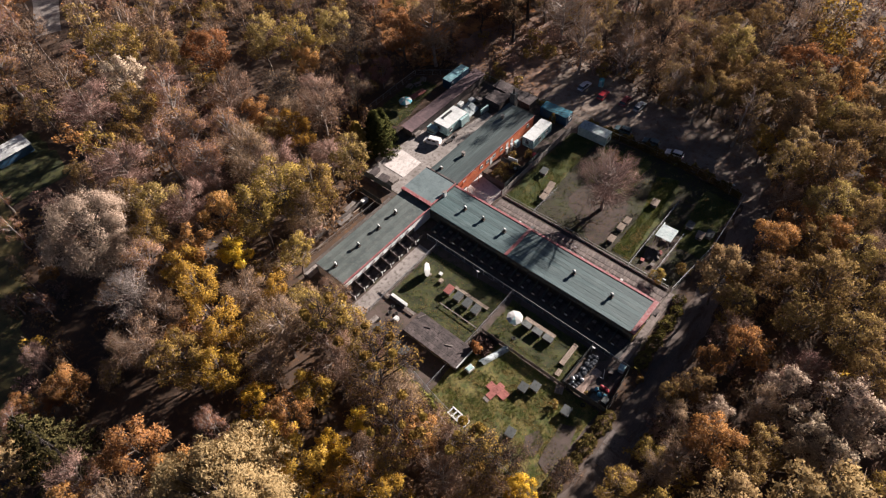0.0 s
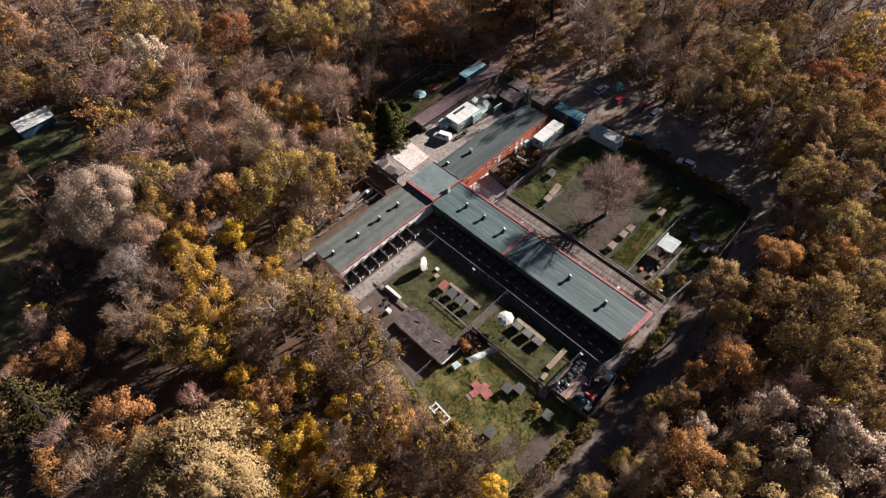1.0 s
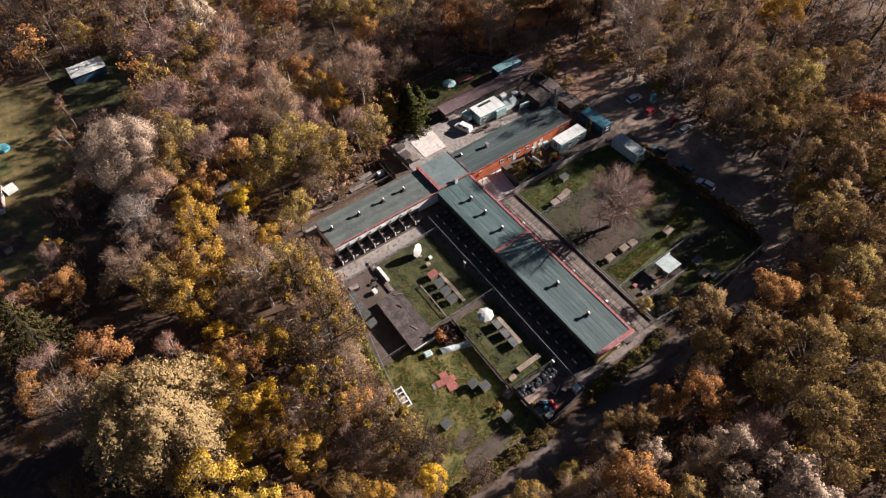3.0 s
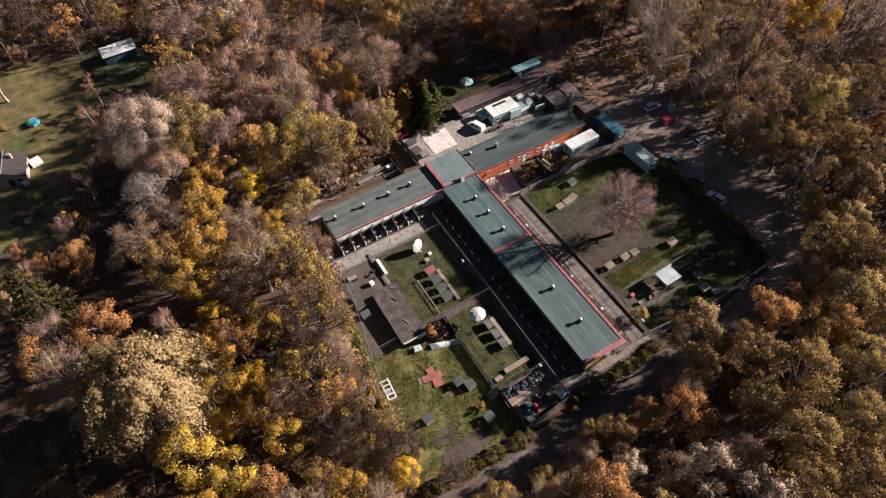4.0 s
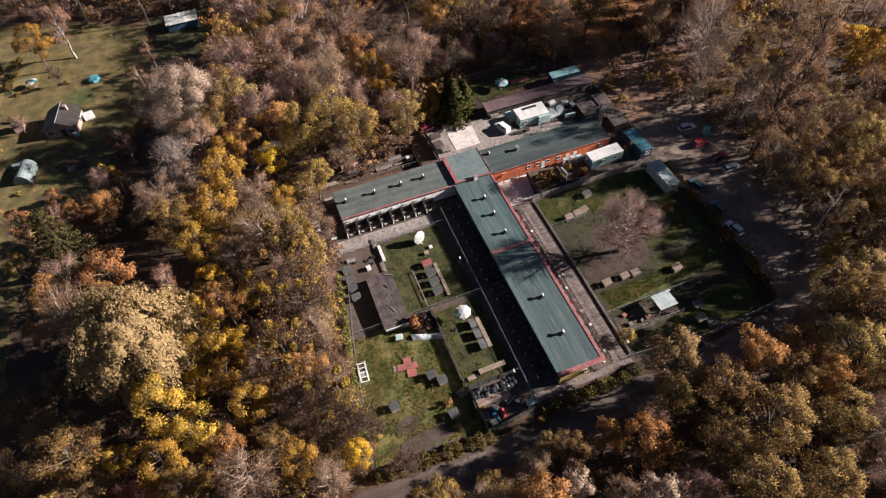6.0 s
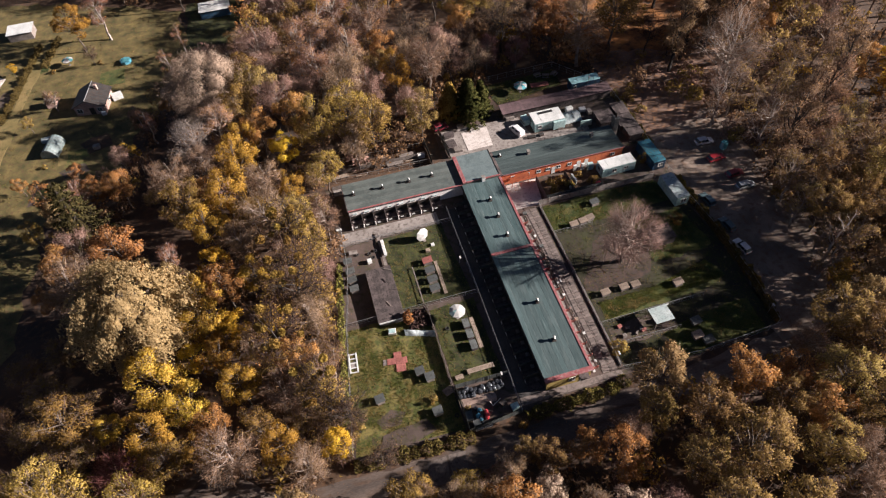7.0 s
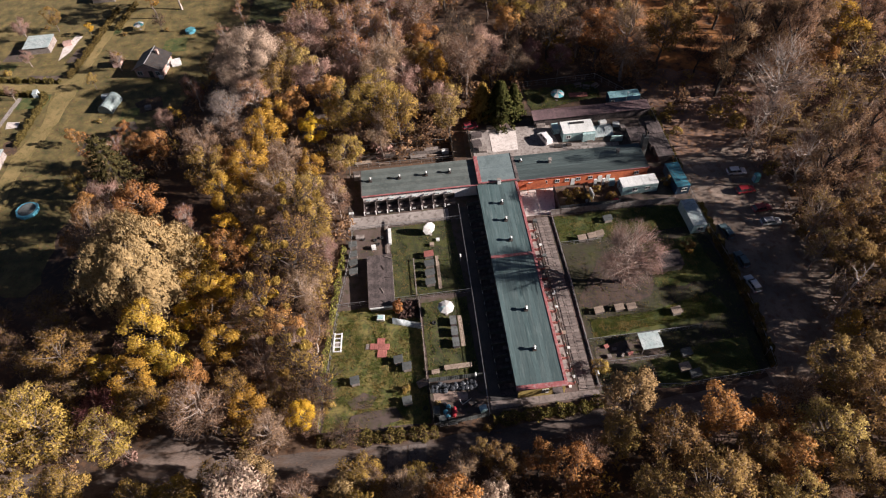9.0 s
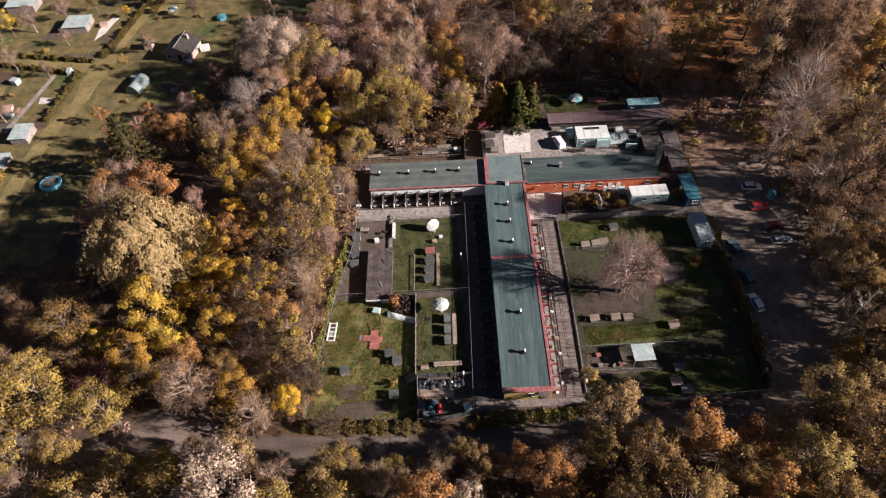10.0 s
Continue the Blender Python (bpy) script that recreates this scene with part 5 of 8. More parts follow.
def make_tree(seed, H, R, base=0.28, clumps=14, leaves=1400, leaf=0.45, twigs=300, twig=0.05, spread=0.42, stretch=1.0, hang=0.0, stems=1, top=0.9, sub=2, rmin=0.35, thick=1.0):
    """Wood and crown of one tree: trunk, limbs to clumps of foliage, side branches, twigs and leaves."""
    rg = np.random.default_rng(seed)
    z0 = H * base
    cc = np.array([0, 0, (z0 + H) / 2])
    semi = np.array([R, R, (H - z0) / 2])
    cen = []
    while len(cen) < clumps:
        p = rg.uniform(-1, 1, 3)
        r = np.linalg.norm(p)
        if rmin < r < 0.85 and (p[2] > -0.75):
            shrink = 1.0 - 0.35 * max(0.0, p[2]) ** 2
            q = p * semi * np.array([shrink, shrink, 1.0])
            if all(np.linalg.norm((q - o) / semi) > 0.33 for o in cen[-6:]) or rg.random() < 0.2:
                cen.append(q)
    cen = np.array(cen) + cc
    wood = []
    trunks = []
    for s in range(stems):
        off = np.array([0, 0, 0]) if stems == 1 else np.array([math.cos(6.28 * s / stems), math.sin(6.28 * s / stems), 0]) * R * 0.45
        n = 6
        pts = [np.array([0, 0, -0.2]) + off * (i / n) ** 1.3 + np.array([*rg.normal(0, 0.012 * H * (i > 0), 2), (H * top + 0.2) * i / n]) for i in range(n + 1)]
        r0 = (0.011 * H + 0.06) * (1 if stems == 1 else 0.7) * thick
        wood.append(limb(pts, [r0 * (1.25 if i == 0 else 1) * (1 - 0.9 * i / n) + 0.02 for i in range(n + 1)], 5))
        trunks.append(np.array(pts))
    tw_s, tw_d, tw_l = [], [], []
    for c in cen:
        tr = trunks[rg.integers(len(trunks))]
        hz = max(z0 * 0.75, c[2] - 0.55 * np.linalg.norm(c[:2]) - 0.08 * H)
        k = np.searchsorted(tr[:, 2], hz)
        k = min(max(k, 1), len(tr) - 1)
        f = (hz - tr[k - 1, 2]) / max(tr[k, 2] - tr[k - 1, 2], 1e-6)
        s = tr[k - 1] + (tr[k] - tr[k - 1]) * np.clip(f, 0, 1)
        mid = (s + c) / 2 + np.array([*rg.normal(0, 0.05 * R, 2), -0.05 * R + rg.normal(0, 0.05 * R)])
        tip = c + unit(c - s) * R * min(0.25, spread * 0.6)
        rr = (0.0045 * H + 0.02) * thick
        wood.append(limb([s, mid, c, tip], [rr, rr * 0.7, rr * 0.42, 0.015], 4))
        for _ in range(sub):
            a = mid + (tip - mid) * rg.uniform(0, 0.7)
            b = a + unit(unit(c - cc) * 0.7 + rg.normal(0, 0.6, 3) + np.array([0, 0, 0.35 - hang])) * R * rg.uniform(0.3, 0.6)
            wood.append(limb([a, (a + b) / 2 + rg.normal(0, 0.03 * R, 3), b], [rr * 0.4, rr * 0.27, 0.012], 3))
    cr = R * spread
    who = who_l = rg.integers(0, clumps, leaves)
    dirs = unit(rg.normal(size=(leaves, 3)) + unit(cen[who] - cc) * 0.7 + np.array([0, 0, 0.25]))
    rad = cr * rg.uniform(0.25, 1.0, (leaves, 1)) ** 0.45 * rg.uniform(0.75, 1.2, (leaves, 1))
    pos = cen[who] + dirs * rad * np.array([1, 1, 0.8])
    pos[:, 2] -= hang * rg.uniform(0, cr * 0.8, leaves)
    pos[:, 2] = np.maximum(pos[:, 2], 0.25)
    lv = leaf_cards(rg, pos, leaf, stretch, hang * 2)
    if twigs:
        who = rg.integers(0, clumps, twigs)
        d = unit(rg.normal(size=(twigs, 3)) * 0.75 + unit(cen[who] - cc) * 0.8 + np.array([0, 0, 0.45 - hang * 1.6]))
        st = cen[who] + rg.normal(0, cr * 0.4, (twigs, 3))
        st[:, 2] = np.maximum(st[:, 2], 0.4)
        tv = twig_cards(rg, st, d, cr * rg.uniform(0.5, 1.15, twigs), twig)
        tn = unit(unit(st - cen[who]) * 0.6 + unit(st - cc) * 0.6)
    else:
        tv, tn = np.zeros((0, 3, 3)), np.zeros((0, 3))
    ln = unit(unit(pos - cen[who_l]) + unit(pos - cc) * 0.45 + np.array([0, 0, 0.1]))
    return np.concatenate(wood), lv, tv, ln, tn


def make_spruce(seed, H, R, leaves=1700, leaf=0.55, tiers=13, droop=0.22):
    rg = np.random.default_rng(seed)
    wood = [limb([(0, 0, -0.2), (0, 0, H * 0.5), (0, 0, H * 0.97)], [0.02 * H, 0.011 * H, 0.01], 5)]
    pos = []
    per = leaves // (tiers * 9)
    for i in range(tiers):
        z = H * (0.08 + 0.88 * i / tiers)
        rr = R * (1 - i / tiers) ** (0.85 if tiers > 10 else 0.62) + 0.25
        for k in range(9):
            an = 6.283 * (k + rg.uniform(0, 0.6)) / 9 + i
            L = rr * rg.uniform(0.75, 1.1)
            tip = np.array([math.cos(an) * L, math.sin(an) * L, z - droop * L])
            wood.append(limb([(0, 0, z), tip], [0.05, 0.012], 3))
            t = rg.uniform(0.15, 1.0, per) ** 0.7
            p = np.array([0, 0, z]) + (tip - np.array([0, 0, z])) * t[:, None]
            p += rg.normal(0, 0.16 * (0.5 + L / R), (per, 3))
            pos.append(p)
    pos = np.concatenate(pos)
    ax = pos * np.array([1, 1, 0])
    return np.concatenate(wood), leaf_cards(rg, pos, leaf, 1.6, 0.6), np.zeros((0, 3, 3)), unit(unit(ax) + np.array([0, 0, 0.5])), np.zeros((0, 3))


def make_willow(seed, H, R, plumes=120, leaves=52000, leaf=0.2):
    """A dome of drooping plumes, each a fountain of hanging leafy strands."""
    rg = np.random.default_rng(seed)
    cc, semi = np.array([0, 0, H * 0.55]), np.array([R, R, H * 0.4])
    top = []
    while len(top) < plumes:
        d = unit(rg.normal(size=3))
        if d[2] > -0.45:
            q = cc + d * semi * rg.uniform(0.55, 0.92)
            if all(np.linalg.norm(q - o) > R * 0.17 for o in top) or rg.random() < 0.12:
                top.append(q)
    top = np.array(top)
    wood = [limb([(0, 0, -0.2), (0.3, 0, H * 0.25), (0.1, 0.4, H * 0.5), (0, 0, H * 0.8)], [0.75, 0.55, 0.35, 0.05], 7)]
    for q in top:
        a = np.array([0, 0, H * rg.uniform(0.22, 0.5)])
        wood.append(limb([a, a * 0.4 + q * 0.6 + np.array([0, 0, 1.0]), q], [0.16, 0.09, 0.02], 4))
    who = rg.integers(0, plumes, leaves)
    size = (R * rg.uniform(0.13, 0.26, plumes))[who]
    strand = rg.integers(0, 46, leaves)
    ang = strand * 2.399 + who + rg.normal(0, 0.05, leaves)
    reach = 0.35 + 0.65 * ((strand * 7 + who) % 46) / 45
    u = rg.uniform(0.0, 1.0, leaves) ** 0.8
    out = unit((top - cc) * np.array([1, 1, 0.15]))[who]
    r = size * reach * np.minimum(1.0, 1.3 * u ** 0.55)
    side = np.stack([np.cos(ang), np.sin(ang), np.zeros(leaves)], 1)
    pos = top[who] + side * r[:, None] + out * (size * 0.55 * u)[:, None]
    pos[:, 2] += size * (0.25 - 1.9 * u ** 1.8)
    pos += rg.normal(0, 0.09, (leaves, 3))
    pos[:, 2] = np.maximum(pos[:, 2], 0.6)
    nor = unit(side * 0.55 + out * 0.5 + np.array([0, 0, 1.0]) * (1.0 - u[:, None]) + unit(pos - cc) * 0.35)
    return np.concatenate(wood), leaf_cards(rg, pos, leaf, 2.2, 1.6), np.zeros((0, 3, 3)), nor, np.zeros((0, 3))


KINDS = {
    # name: (maker settings, leaf, twig, bark, label, how many shapes)
    "gold": (dict(H=19, R=5.4, leaves=5600, leaf=0.285, twigs=500, twig=0.03, clumps=24, spread=0.3), L_GOLD, L_TWIG, M_BARK, "broad tree with golden-brown autumn leaves in the wood", 3),
    "bronze": (dict(H=18, R=5.2, leaves=4600, leaf=0.26, twigs=900, twig=0.026, clumps=28, spread=0.28), L_BRONZE, L_TWIG, M_BARK, "tree with thinning bronze and olive autumn leaves", 3),
    "sparse": (dict(H=17, R=3.9, leaves=900, leaf=0.24, twigs=900, twig=0.022, clumps=20, spread=0.34, sub=3, base=0.2), L_BRONZE, L_TWIG, M_PALEBARK, "slender thinly leaved tree beside the parking area", 3),
    "yellow": (dict(H=13, R=3.5, leaves=4000, leaf=0.25, twigs=150, twig=0.03, clumps=16, spread=0.36), L_YELLOW, L_TWIG, M_BARK, "small tree in bright yellow autumn leaf", 2),
    "orange": (dict(H=17, R=4.6, leaves=4700, leaf=0.265, twigs=600, twig=0.03, clumps=20, spread=0.32), L_ORANGE, L_TWIG, M_BARK, "tree with orange-brown autumn leaves in the wood", 3),
    "olive": (dict(H=18, R=5.2, leaves=4300, leaf=0.25, twigs=900, twig=0.025, clumps=26, spread=0.3, sub=2), L_OLIVE, L_TWIG, M_BARK, "tree with thinning olive-yellow leaves", 3),
    "brown": (dict(H=19, R=5.2, leaves=1300, leaf=0.24, twigs=2900, twig=0.029, clumps=22, spread=0.34, sub=4, thick=1.3), L_BROWN, L_TWIG, M_PALEBARK, "nearly bare tree with brown twigs and few leaves", 3),
    "rose": (dict(H=17, R=4.9, leaves=900, leaf=0.23, twigs=3300, twig=0.027, clumps=22, spread=0.34, sub=4, thick=1.35), L_ROSE, L_ROSE, M_PALEBARK, "bare tree with a haze of rosy brown twigs", 3),
    "mauve": (dict(H=15, R=5.0, leaves=2600, leaf=0.22, twigs=2400, twig=0.026, clumps=22, spread=0.32, sub=3, base=0.12), L_MAUVE, L_MAUVE, M_PALEBARK, "broad low tree with mauve-red twigs and leaves", 2),
    "birch": (dict(H=23, R=4.2, leaves=1300, leaf=0.24, twigs=2700, twig=0.028, clumps=20, spread=0.36, hang=0.35, base=0.25, sub=4, thick=1.25), L_ORANGE, L_ROSE, M_BIRCHBARK, "slender birch with pale trunk and drooping russet twigs", 3),
    "straw": (dict(H=17, R=5.2, leaves=4300, leaf=0.27, twigs=500, twig=0.025, clumps=28, stretch=1.5, spread=0.28), L_STRAW, L_TWIG, M_BARK, "rounded tree with straw-coloured feathery foliage", 2),
    "pale": (dict(H=17, R=5.2, leaves=3700, leaf=0.27, twigs=1300, twig=0.025, clumps=28, stretch=1.4, spread=0.28), L_PALE, L_PALETWIG, M_BARK, "rounded tree with pale buff seed heads and twigs", 2),
    "dark": (dict(H=16, R=4.8, leaves=400, leaf=0.24, twigs=2200, twig=0.03, clumps=18, spread=0.36, sub=4), L_BROWN, L_DARKTWIG, M_DARKBARK, "leafless dark tree with bare branches", 2),
    "grey": (dict(H=16, R=4.8, leaves=200, leaf=0.22, twigs=3000, twig=0.026, clumps=20, spread=0.36, sub=5), L_BROWN, L_GREYTWIG, M_PALEBARK, "leafless tree with a haze of grey twigs", 2),
    "shrub": (dict(H=4.2, R=2.6, base=0.05, leaves=1400, leaf=0.24, twigs=500, twig=0.025, clumps=10, stems=3), L_OLIVE, L_TWIG, M_DARKBARK, "loose bush with olive and brown leaves", 2),
    "bramble": (dict(H=5, R=2.8, base=0.05, leaves=700, leaf=0.2, twigs=1500, twig=0.022, clumps=14, stems=3, sub=2, spread=0.42), L_OLIVE, L_TWIG, M_BARK, "tangled bramble thicket with brown stems", 2),
    "poplar": (dict(H=30, R=3.4, base=0.06, leaves=3600, leaf=0.26, twigs=2200, twig=0.034, clumps=34, sub=2, spread=0.5), L_BROWN, L_TWIG, M_DARKBARK, "tall narrow poplar with upright brown branches", 2),
}
SHAPES = {}


def tree_mesh(kind, v):
    """The two meshes of one shape of a kind of tree, made once."""
    if (kind, v) not in SHAPES:
        kw, lm, tm, bm, label, n = KINDS[kind]
        wd, lv, tv, ln, tn = make_tree(abs(hash_name(kind)) + v, **kw)
        wm = quads("trunk", wd, np.zeros(len(wd)), [bm], "mesh")
        cm = loose("crown", [(lv, 0, ln), (tv, 1, tn)], [lm, tm], "mesh")
        SHAPES[kind, v] = (wm, cm)
    return SHAPES[kind, v]


def hash_name(s):
    return sum(ord(c) * (i + 3) for i, c in enumerate(s))


def tree(kind, x, y, scale=1.0, wide=1.0, rg=random.Random(3), group="trees of the wood", label=""):
    v = rg.randrange(KINDS[kind][5])
    wm, cm = tree_mesh(kind, v)
    e = thing("tree" if kind not in ("shrub", "bramble") else "bush", label or KINDS[kind][4], "tree" if kind not in ("shrub", "bramble") else "bush", group, x, y, 0, rg.uniform(0, 360))
    e.scale = (scale * wide, scale * wide, scale)
    for nm, me in (("trunk", wm), ("crown", cm)):
        o = new(nm, me)
        o.parent = e
    return e


def single_tree(x, y, label, mats, seed, rz=0.0, spruce=False, **kw):
    """A tree with a shape of its own."""
    e = thing("tree", label, "tree", "", x, y, 0, rz)
    wd, lv, tv, ln, tn = make_spruce(seed, **kw) if spruce else make_tree(seed, **kw)
    quads("trunk", wd, np.zeros(len(wd)), [mats[2]], e)
    loose("crown", [(lv, 0, ln), (tv, 1, tn)], [mats[0], mats[1]], e)
    return e


# trees that stand out
wl = thing("tree", "huge rounded willow with dense straw-coloured foliage", "tree", "", -68, -21.5, 0, 0)
wd_, lv_, tv_, ln_, tn_ = make_willow(11, 26, 10.4)
quads("trunk", wd_, np.zeros(len(wd_)), [M_BARK], wl)
loose("crown", [(lv_, 0, ln_)], [L_WILLOW], wl)
single_tree(-53, 44, "large tree with pale buff foliage", (L_PALE, L_PALE, M_BARK), 12, H=21, R=11.0, base=0.1, clumps=80, leaves=34000, leaf=0.18, twigs=4000, twig=0.025, spread=0.2, stretch=1.6, hang=0.2)
single_tree(25.8, -28.5, "bare tree with pale limbs and fine rosy twigs", (L_PALETWIG, L_PALETWIG, M_PALEBARK), 13, H=17.5, R=6.6, base=0.1, clumps=44, leaves=400, leaf=0.14, twigs=11000, twig=0.012, spread=0.26, sub=7, thick=1.7)
single_tree(9.0, 25.0, "dense dark green conifer beside the yard", (L_GREEN, L_GREEN, M_DARKBARK), 14, spruce=True, H=13, R=5.2, leaves=8000, leaf=0.36)
single_tree(5.0, 27.5, "conifer with yellowish green needles beside the yard", (L_OLIVE, L_GREEN, M_DARKBARK), 15, spruce=True, H=11, R=4.0, leaves=5000, leaf=0.4)
single_tree(12.8, 27.0, "dense dark green conifer beside the yard", (L_GREEN, L_GREEN, M_DARKBARK), 16, spruce=True, H=10, R=3.4, leaves=4500, leaf=0.4)
single_tree(-81.5, 10, "spreading dark green larch with layered branches", (L_LARCH, L_LARCH, M_DARKBARK), 17, spruce=True, H=22, R=8.0, leaves=9000, leaf=0.26, tiers=11, droop=0.12)
single_tree(62, -42, "dead grey tree with bare broken limbs", (L_TWIG, L_TWIG, M_BIRCHBARK), 18, H=19, R=3.2, base=0.35, clumps=8, leaves=30, leaf=0.2, twigs=160, spread=0.3, sub=4)
single_tree(74, 15, "tall bare tree with pale spreading branches", (L_BROWN, L_TWIG, M_BIRCHBARK), 19, H=24, R=9.5, base=0.15, clumps=34, leaves=200, leaf=0.22, twigs=4200, twig=0.018, spread=0.32, sub=7, thick=1.35)
single_tree(64.5, 3, "slim bare tree with pale branches beside the cars", (L_BROWN, L_TWIG, M_PALEBARK), 23, H=20, R=5.0, base=0.2, clumps=18, leaves=100, leaf=0.22, twigs=1500, twig=0.016, spread=0.34, sub=6, thick=1.1)
single_tree(70, -8, "tall bare tree with pale spreading branches", (L_BROWN, L_TWIG, M_BIRCHBARK), 20, H=17, R=6.5, base=0.2, clumps=20, leaves=150, leaf=0.22, twigs=2200, twig=0.018, spread=0.32, sub=7, thick=1.35)
single_tree(-73, -47, "leaning bush with bare purple-red twigs", (L_PURPLE, L_PURPLE, M_DARKBARK), 22, H=8, R=4.5, base=0.05, clumps=16, leaves=60, leaf=0.2, twigs=3600, twig=0.03, spread=0.4, sub=5, stems=3)
PLACED = [(-73, -47, 4), (-69, -24, 9), (-53, 44, 7), (25.8, -28.5, 6), (9, 25, 5), (-81.5, 10, 7), (62, -42, 3), (74, 15, 6), (64.5, 3, 3), (70, -8, 5)]
single_tree(-35.2, -45.5, "small bare dark tree with crooked limbs beside the grass", (L_DARKTWIG, L_DARKTWIG, M_DARKBARK), 51, H=9.5, R=4.6, base=0.12, clumps=15, leaves=20, leaf=0.2, twigs=500, twig=0.016, spread=0.3, sub=6, thick=1.9)
tr = random.Random(21)


def plant(kind, rows):
    for x, y, sc_, wd in rows:
        tree(kind, x, y, sc_, wd, tr)
        PLACED.append((x, y, 3.9 * sc_ * wd))


plant("birch", [(-37.7, 117.5, 0.95, 1.35), (-16.7, 71.6, 0.95, 1.35), (-21.3, 58.5, 0.95, 1.35), (-25, 44.9, 0.95, 1.35), (-28, 56, 0.87, 1), (-62, -8, 0.7, 0.8)])
plant("olive", [(-14, 99.7, 1.1, 1.35), (-4.2, 84.5, 0.73, 1), (17.8, 61.7, 1.1, 1.08), (-48.2, 105.8, 0.77, 1), (-25.4, 72, 1.09, 1), (-31.3, 68.7, 0.78, 1), (-45.6, 34.1, 0.99, 1), (-20.5, 23.4, 1.1, 1.14), (-28, 21.8, 1.09, 1), (-16.5, 17.4, 1.09, 1), (-46.2, 1.1, 0.76, 1), (-37.3, -1, 0.77, 1), (-47.8, -33.2, 0.63, 1), (-43.3, 46.2, 0.98, 1), (-35.7, -11.4, 0.92, 1), (-64.4, -47.5, 0.73, 1), (-49.9, -62.5, 0.7, 1), (-73.8, -60.7, 0.76, 1), (-62.2, -64.2, 0.73, 1), (54.4, 39.3, 1.1, 1.3), (-49.8, -45.8, 0.68, 1), (-80.3, -37.1, 0.94, 1), (-98, -66.5, 0.8, 1.2), (-70, -68, 0.75, 1.25)])
plant("olive", [(-55, -67.5, 0.75, 1.25), (-37, -71.5, 0.8, 1.2), (-27, -71, 0.7, 1.2), (-29, 9.5, 0.78, 0.95)])
plant("sparse", [(74.3, -22.7, 0.93, 1), (80, -7.2, 0.58, 1), (65.9, -22.6, 0.91, 1), (88.1, -12.3, 0.89, 1), (69.9, 5, 0.95, 1.1), (72.4, -5.4, 0.95, 1.1), (85.7, -21.2, 0.95, 1.1), (88.7, 9.6, 0.95, 1.1), (64, -38, 0.5, 1.1)])
plant("bronze", [(52.1, -56.4, 0.93, 1), (16.6, -72.4, 0.86, 1), (-8.7, -77.6, 0.7, 1), (26.6, -83, 0.91, 1), (34.7, -67.7, 0.8, 1), (67.5, -64, 1.06, 1), (53.8, -64, 1.1, 1.08), (44.7, -66.7, 0.95, 1), (21.4, -65.2, 0.93, 1), (14.2, -62.2, 0.7, 1), (24.1, -73.4, 1.1, 1), (36, -76.2, 0.87, 1), (16.7, -80.2, 0.98, 1), (11.9, -86.2, 0.93, 1), (-5, -64.3, 0.65, 1), (-14.5, -76.8, 0.72, 1), (-8.3, -62.1, 0.47, 1), (47, -72.5, 0.85, 1), (30, -71.4, 0.73, 1)])
plant("gold", [(-45.7, 23.5, 0.82, 1), (-47.6, 16.4, 0.91, 1), (-37.3, 7.8, 0.64, 1), (-50.5, 5.9, 0.94, 1), (-55.2, -0.6, 0.8, 1), (-47.1, -14.3, 0.65, 1), (-54.9, -30.8, 0.71, 1), (-60.8, -39.5, 0.75, 1), (-51.9, -37.8, 0.74, 1), (-46.3, -50.3, 0.69, 1), (-56.7, -63.3, 0.58, 1), (94.8, 33, 1.1, 1.34), (102.1, -9.9, 1.1, 1.01), (-58, -17.9, 0.82, 1), (-64.9, -34.3, 0.95, 1), (-74.6, -38.2, 0.52, 1), (-66.9, -42.5, 0.75, 1), (-59.6, -47, 0.56, 1)])
plant("gold", [(60, -49, 0.6, 1.1), (-57, -24, 0.8, 1)])
plant("orange", [(0.6, 78.7, 1.1, 1.35), (15.7, 56.8, 0.84, 1), (37.8, 42.6, 1.1, 1.14), (-41.8, 26.4, 0.98, 1), (-8.4, 63.6, 0.69, 1), (-54.9, 11.2, 0.8, 1), (-74.1, 19.6, 0.79, 1), (-72.6, -2.2, 1.06, 1), (-83.8, -1.6, 0.86, 1), (-53, -15.9, 0.88, 1), (-41.4, -35.1, 0.79, 1), (84.6, -47, 1.1, 1.35), (39.5, -63.5, 0.82, 1), (84.3, -57.3, 1.02, 1), (29.6, -62.2, 0.98, 1), (5.4, -68.3, 0.88, 1), (0.9, -65.2, 0.69, 1), (-13.7, -71.2, 0.97, 1), (-57.4, -43.5, 0.72, 1), (91.4, 27.6, 0.82, 1), (103.6, 2.6, 0.91, 1), (39, -70.7, 0.88, 1), (-87.9, -6.9, 0.55, 1)])
plant("orange", [])
plant("dark", [(26.3, 49.1, 1.1, 1.2), (1.4, 48.8, 1.1, 1.08), (-34.5, -48, 0.66, 0.9), (-31, -55.8, 0.49, 1.2), (-39, -20, 0.71, 0.9)])
plant("rose", [(-38, 104.3, 0.6, 1), (-32.2, 82.3, 1.1, 1.35), (-36, 35.4, 1.07, 1), (-28.9, 39.7, 0.94, 1), (-38, 56.5, 1.1, 1.34), (-14.3, 32.7, 0.99, 1), (-5.7, 25, 0.76, 1), (-81.4, 2.2, 0.86, 1), (8.8, -76.9, 0.75, 1), (-5, 29, 0.62, 1), (-34, -17, 0.67, 0.8)])
plant("pale", [(-20.6, 85.3, 1.1, 1), (2.9, -76.8, 0.81, 1), (4.9, -83.7, 0.94, 1), (3.7, -88.6, 0.94, 1), (-2.6, -81.6, 0.79, 1), (-4.6, -86.9, 0.79, 1), (-7.3, -68.9, 0.62, 1)])
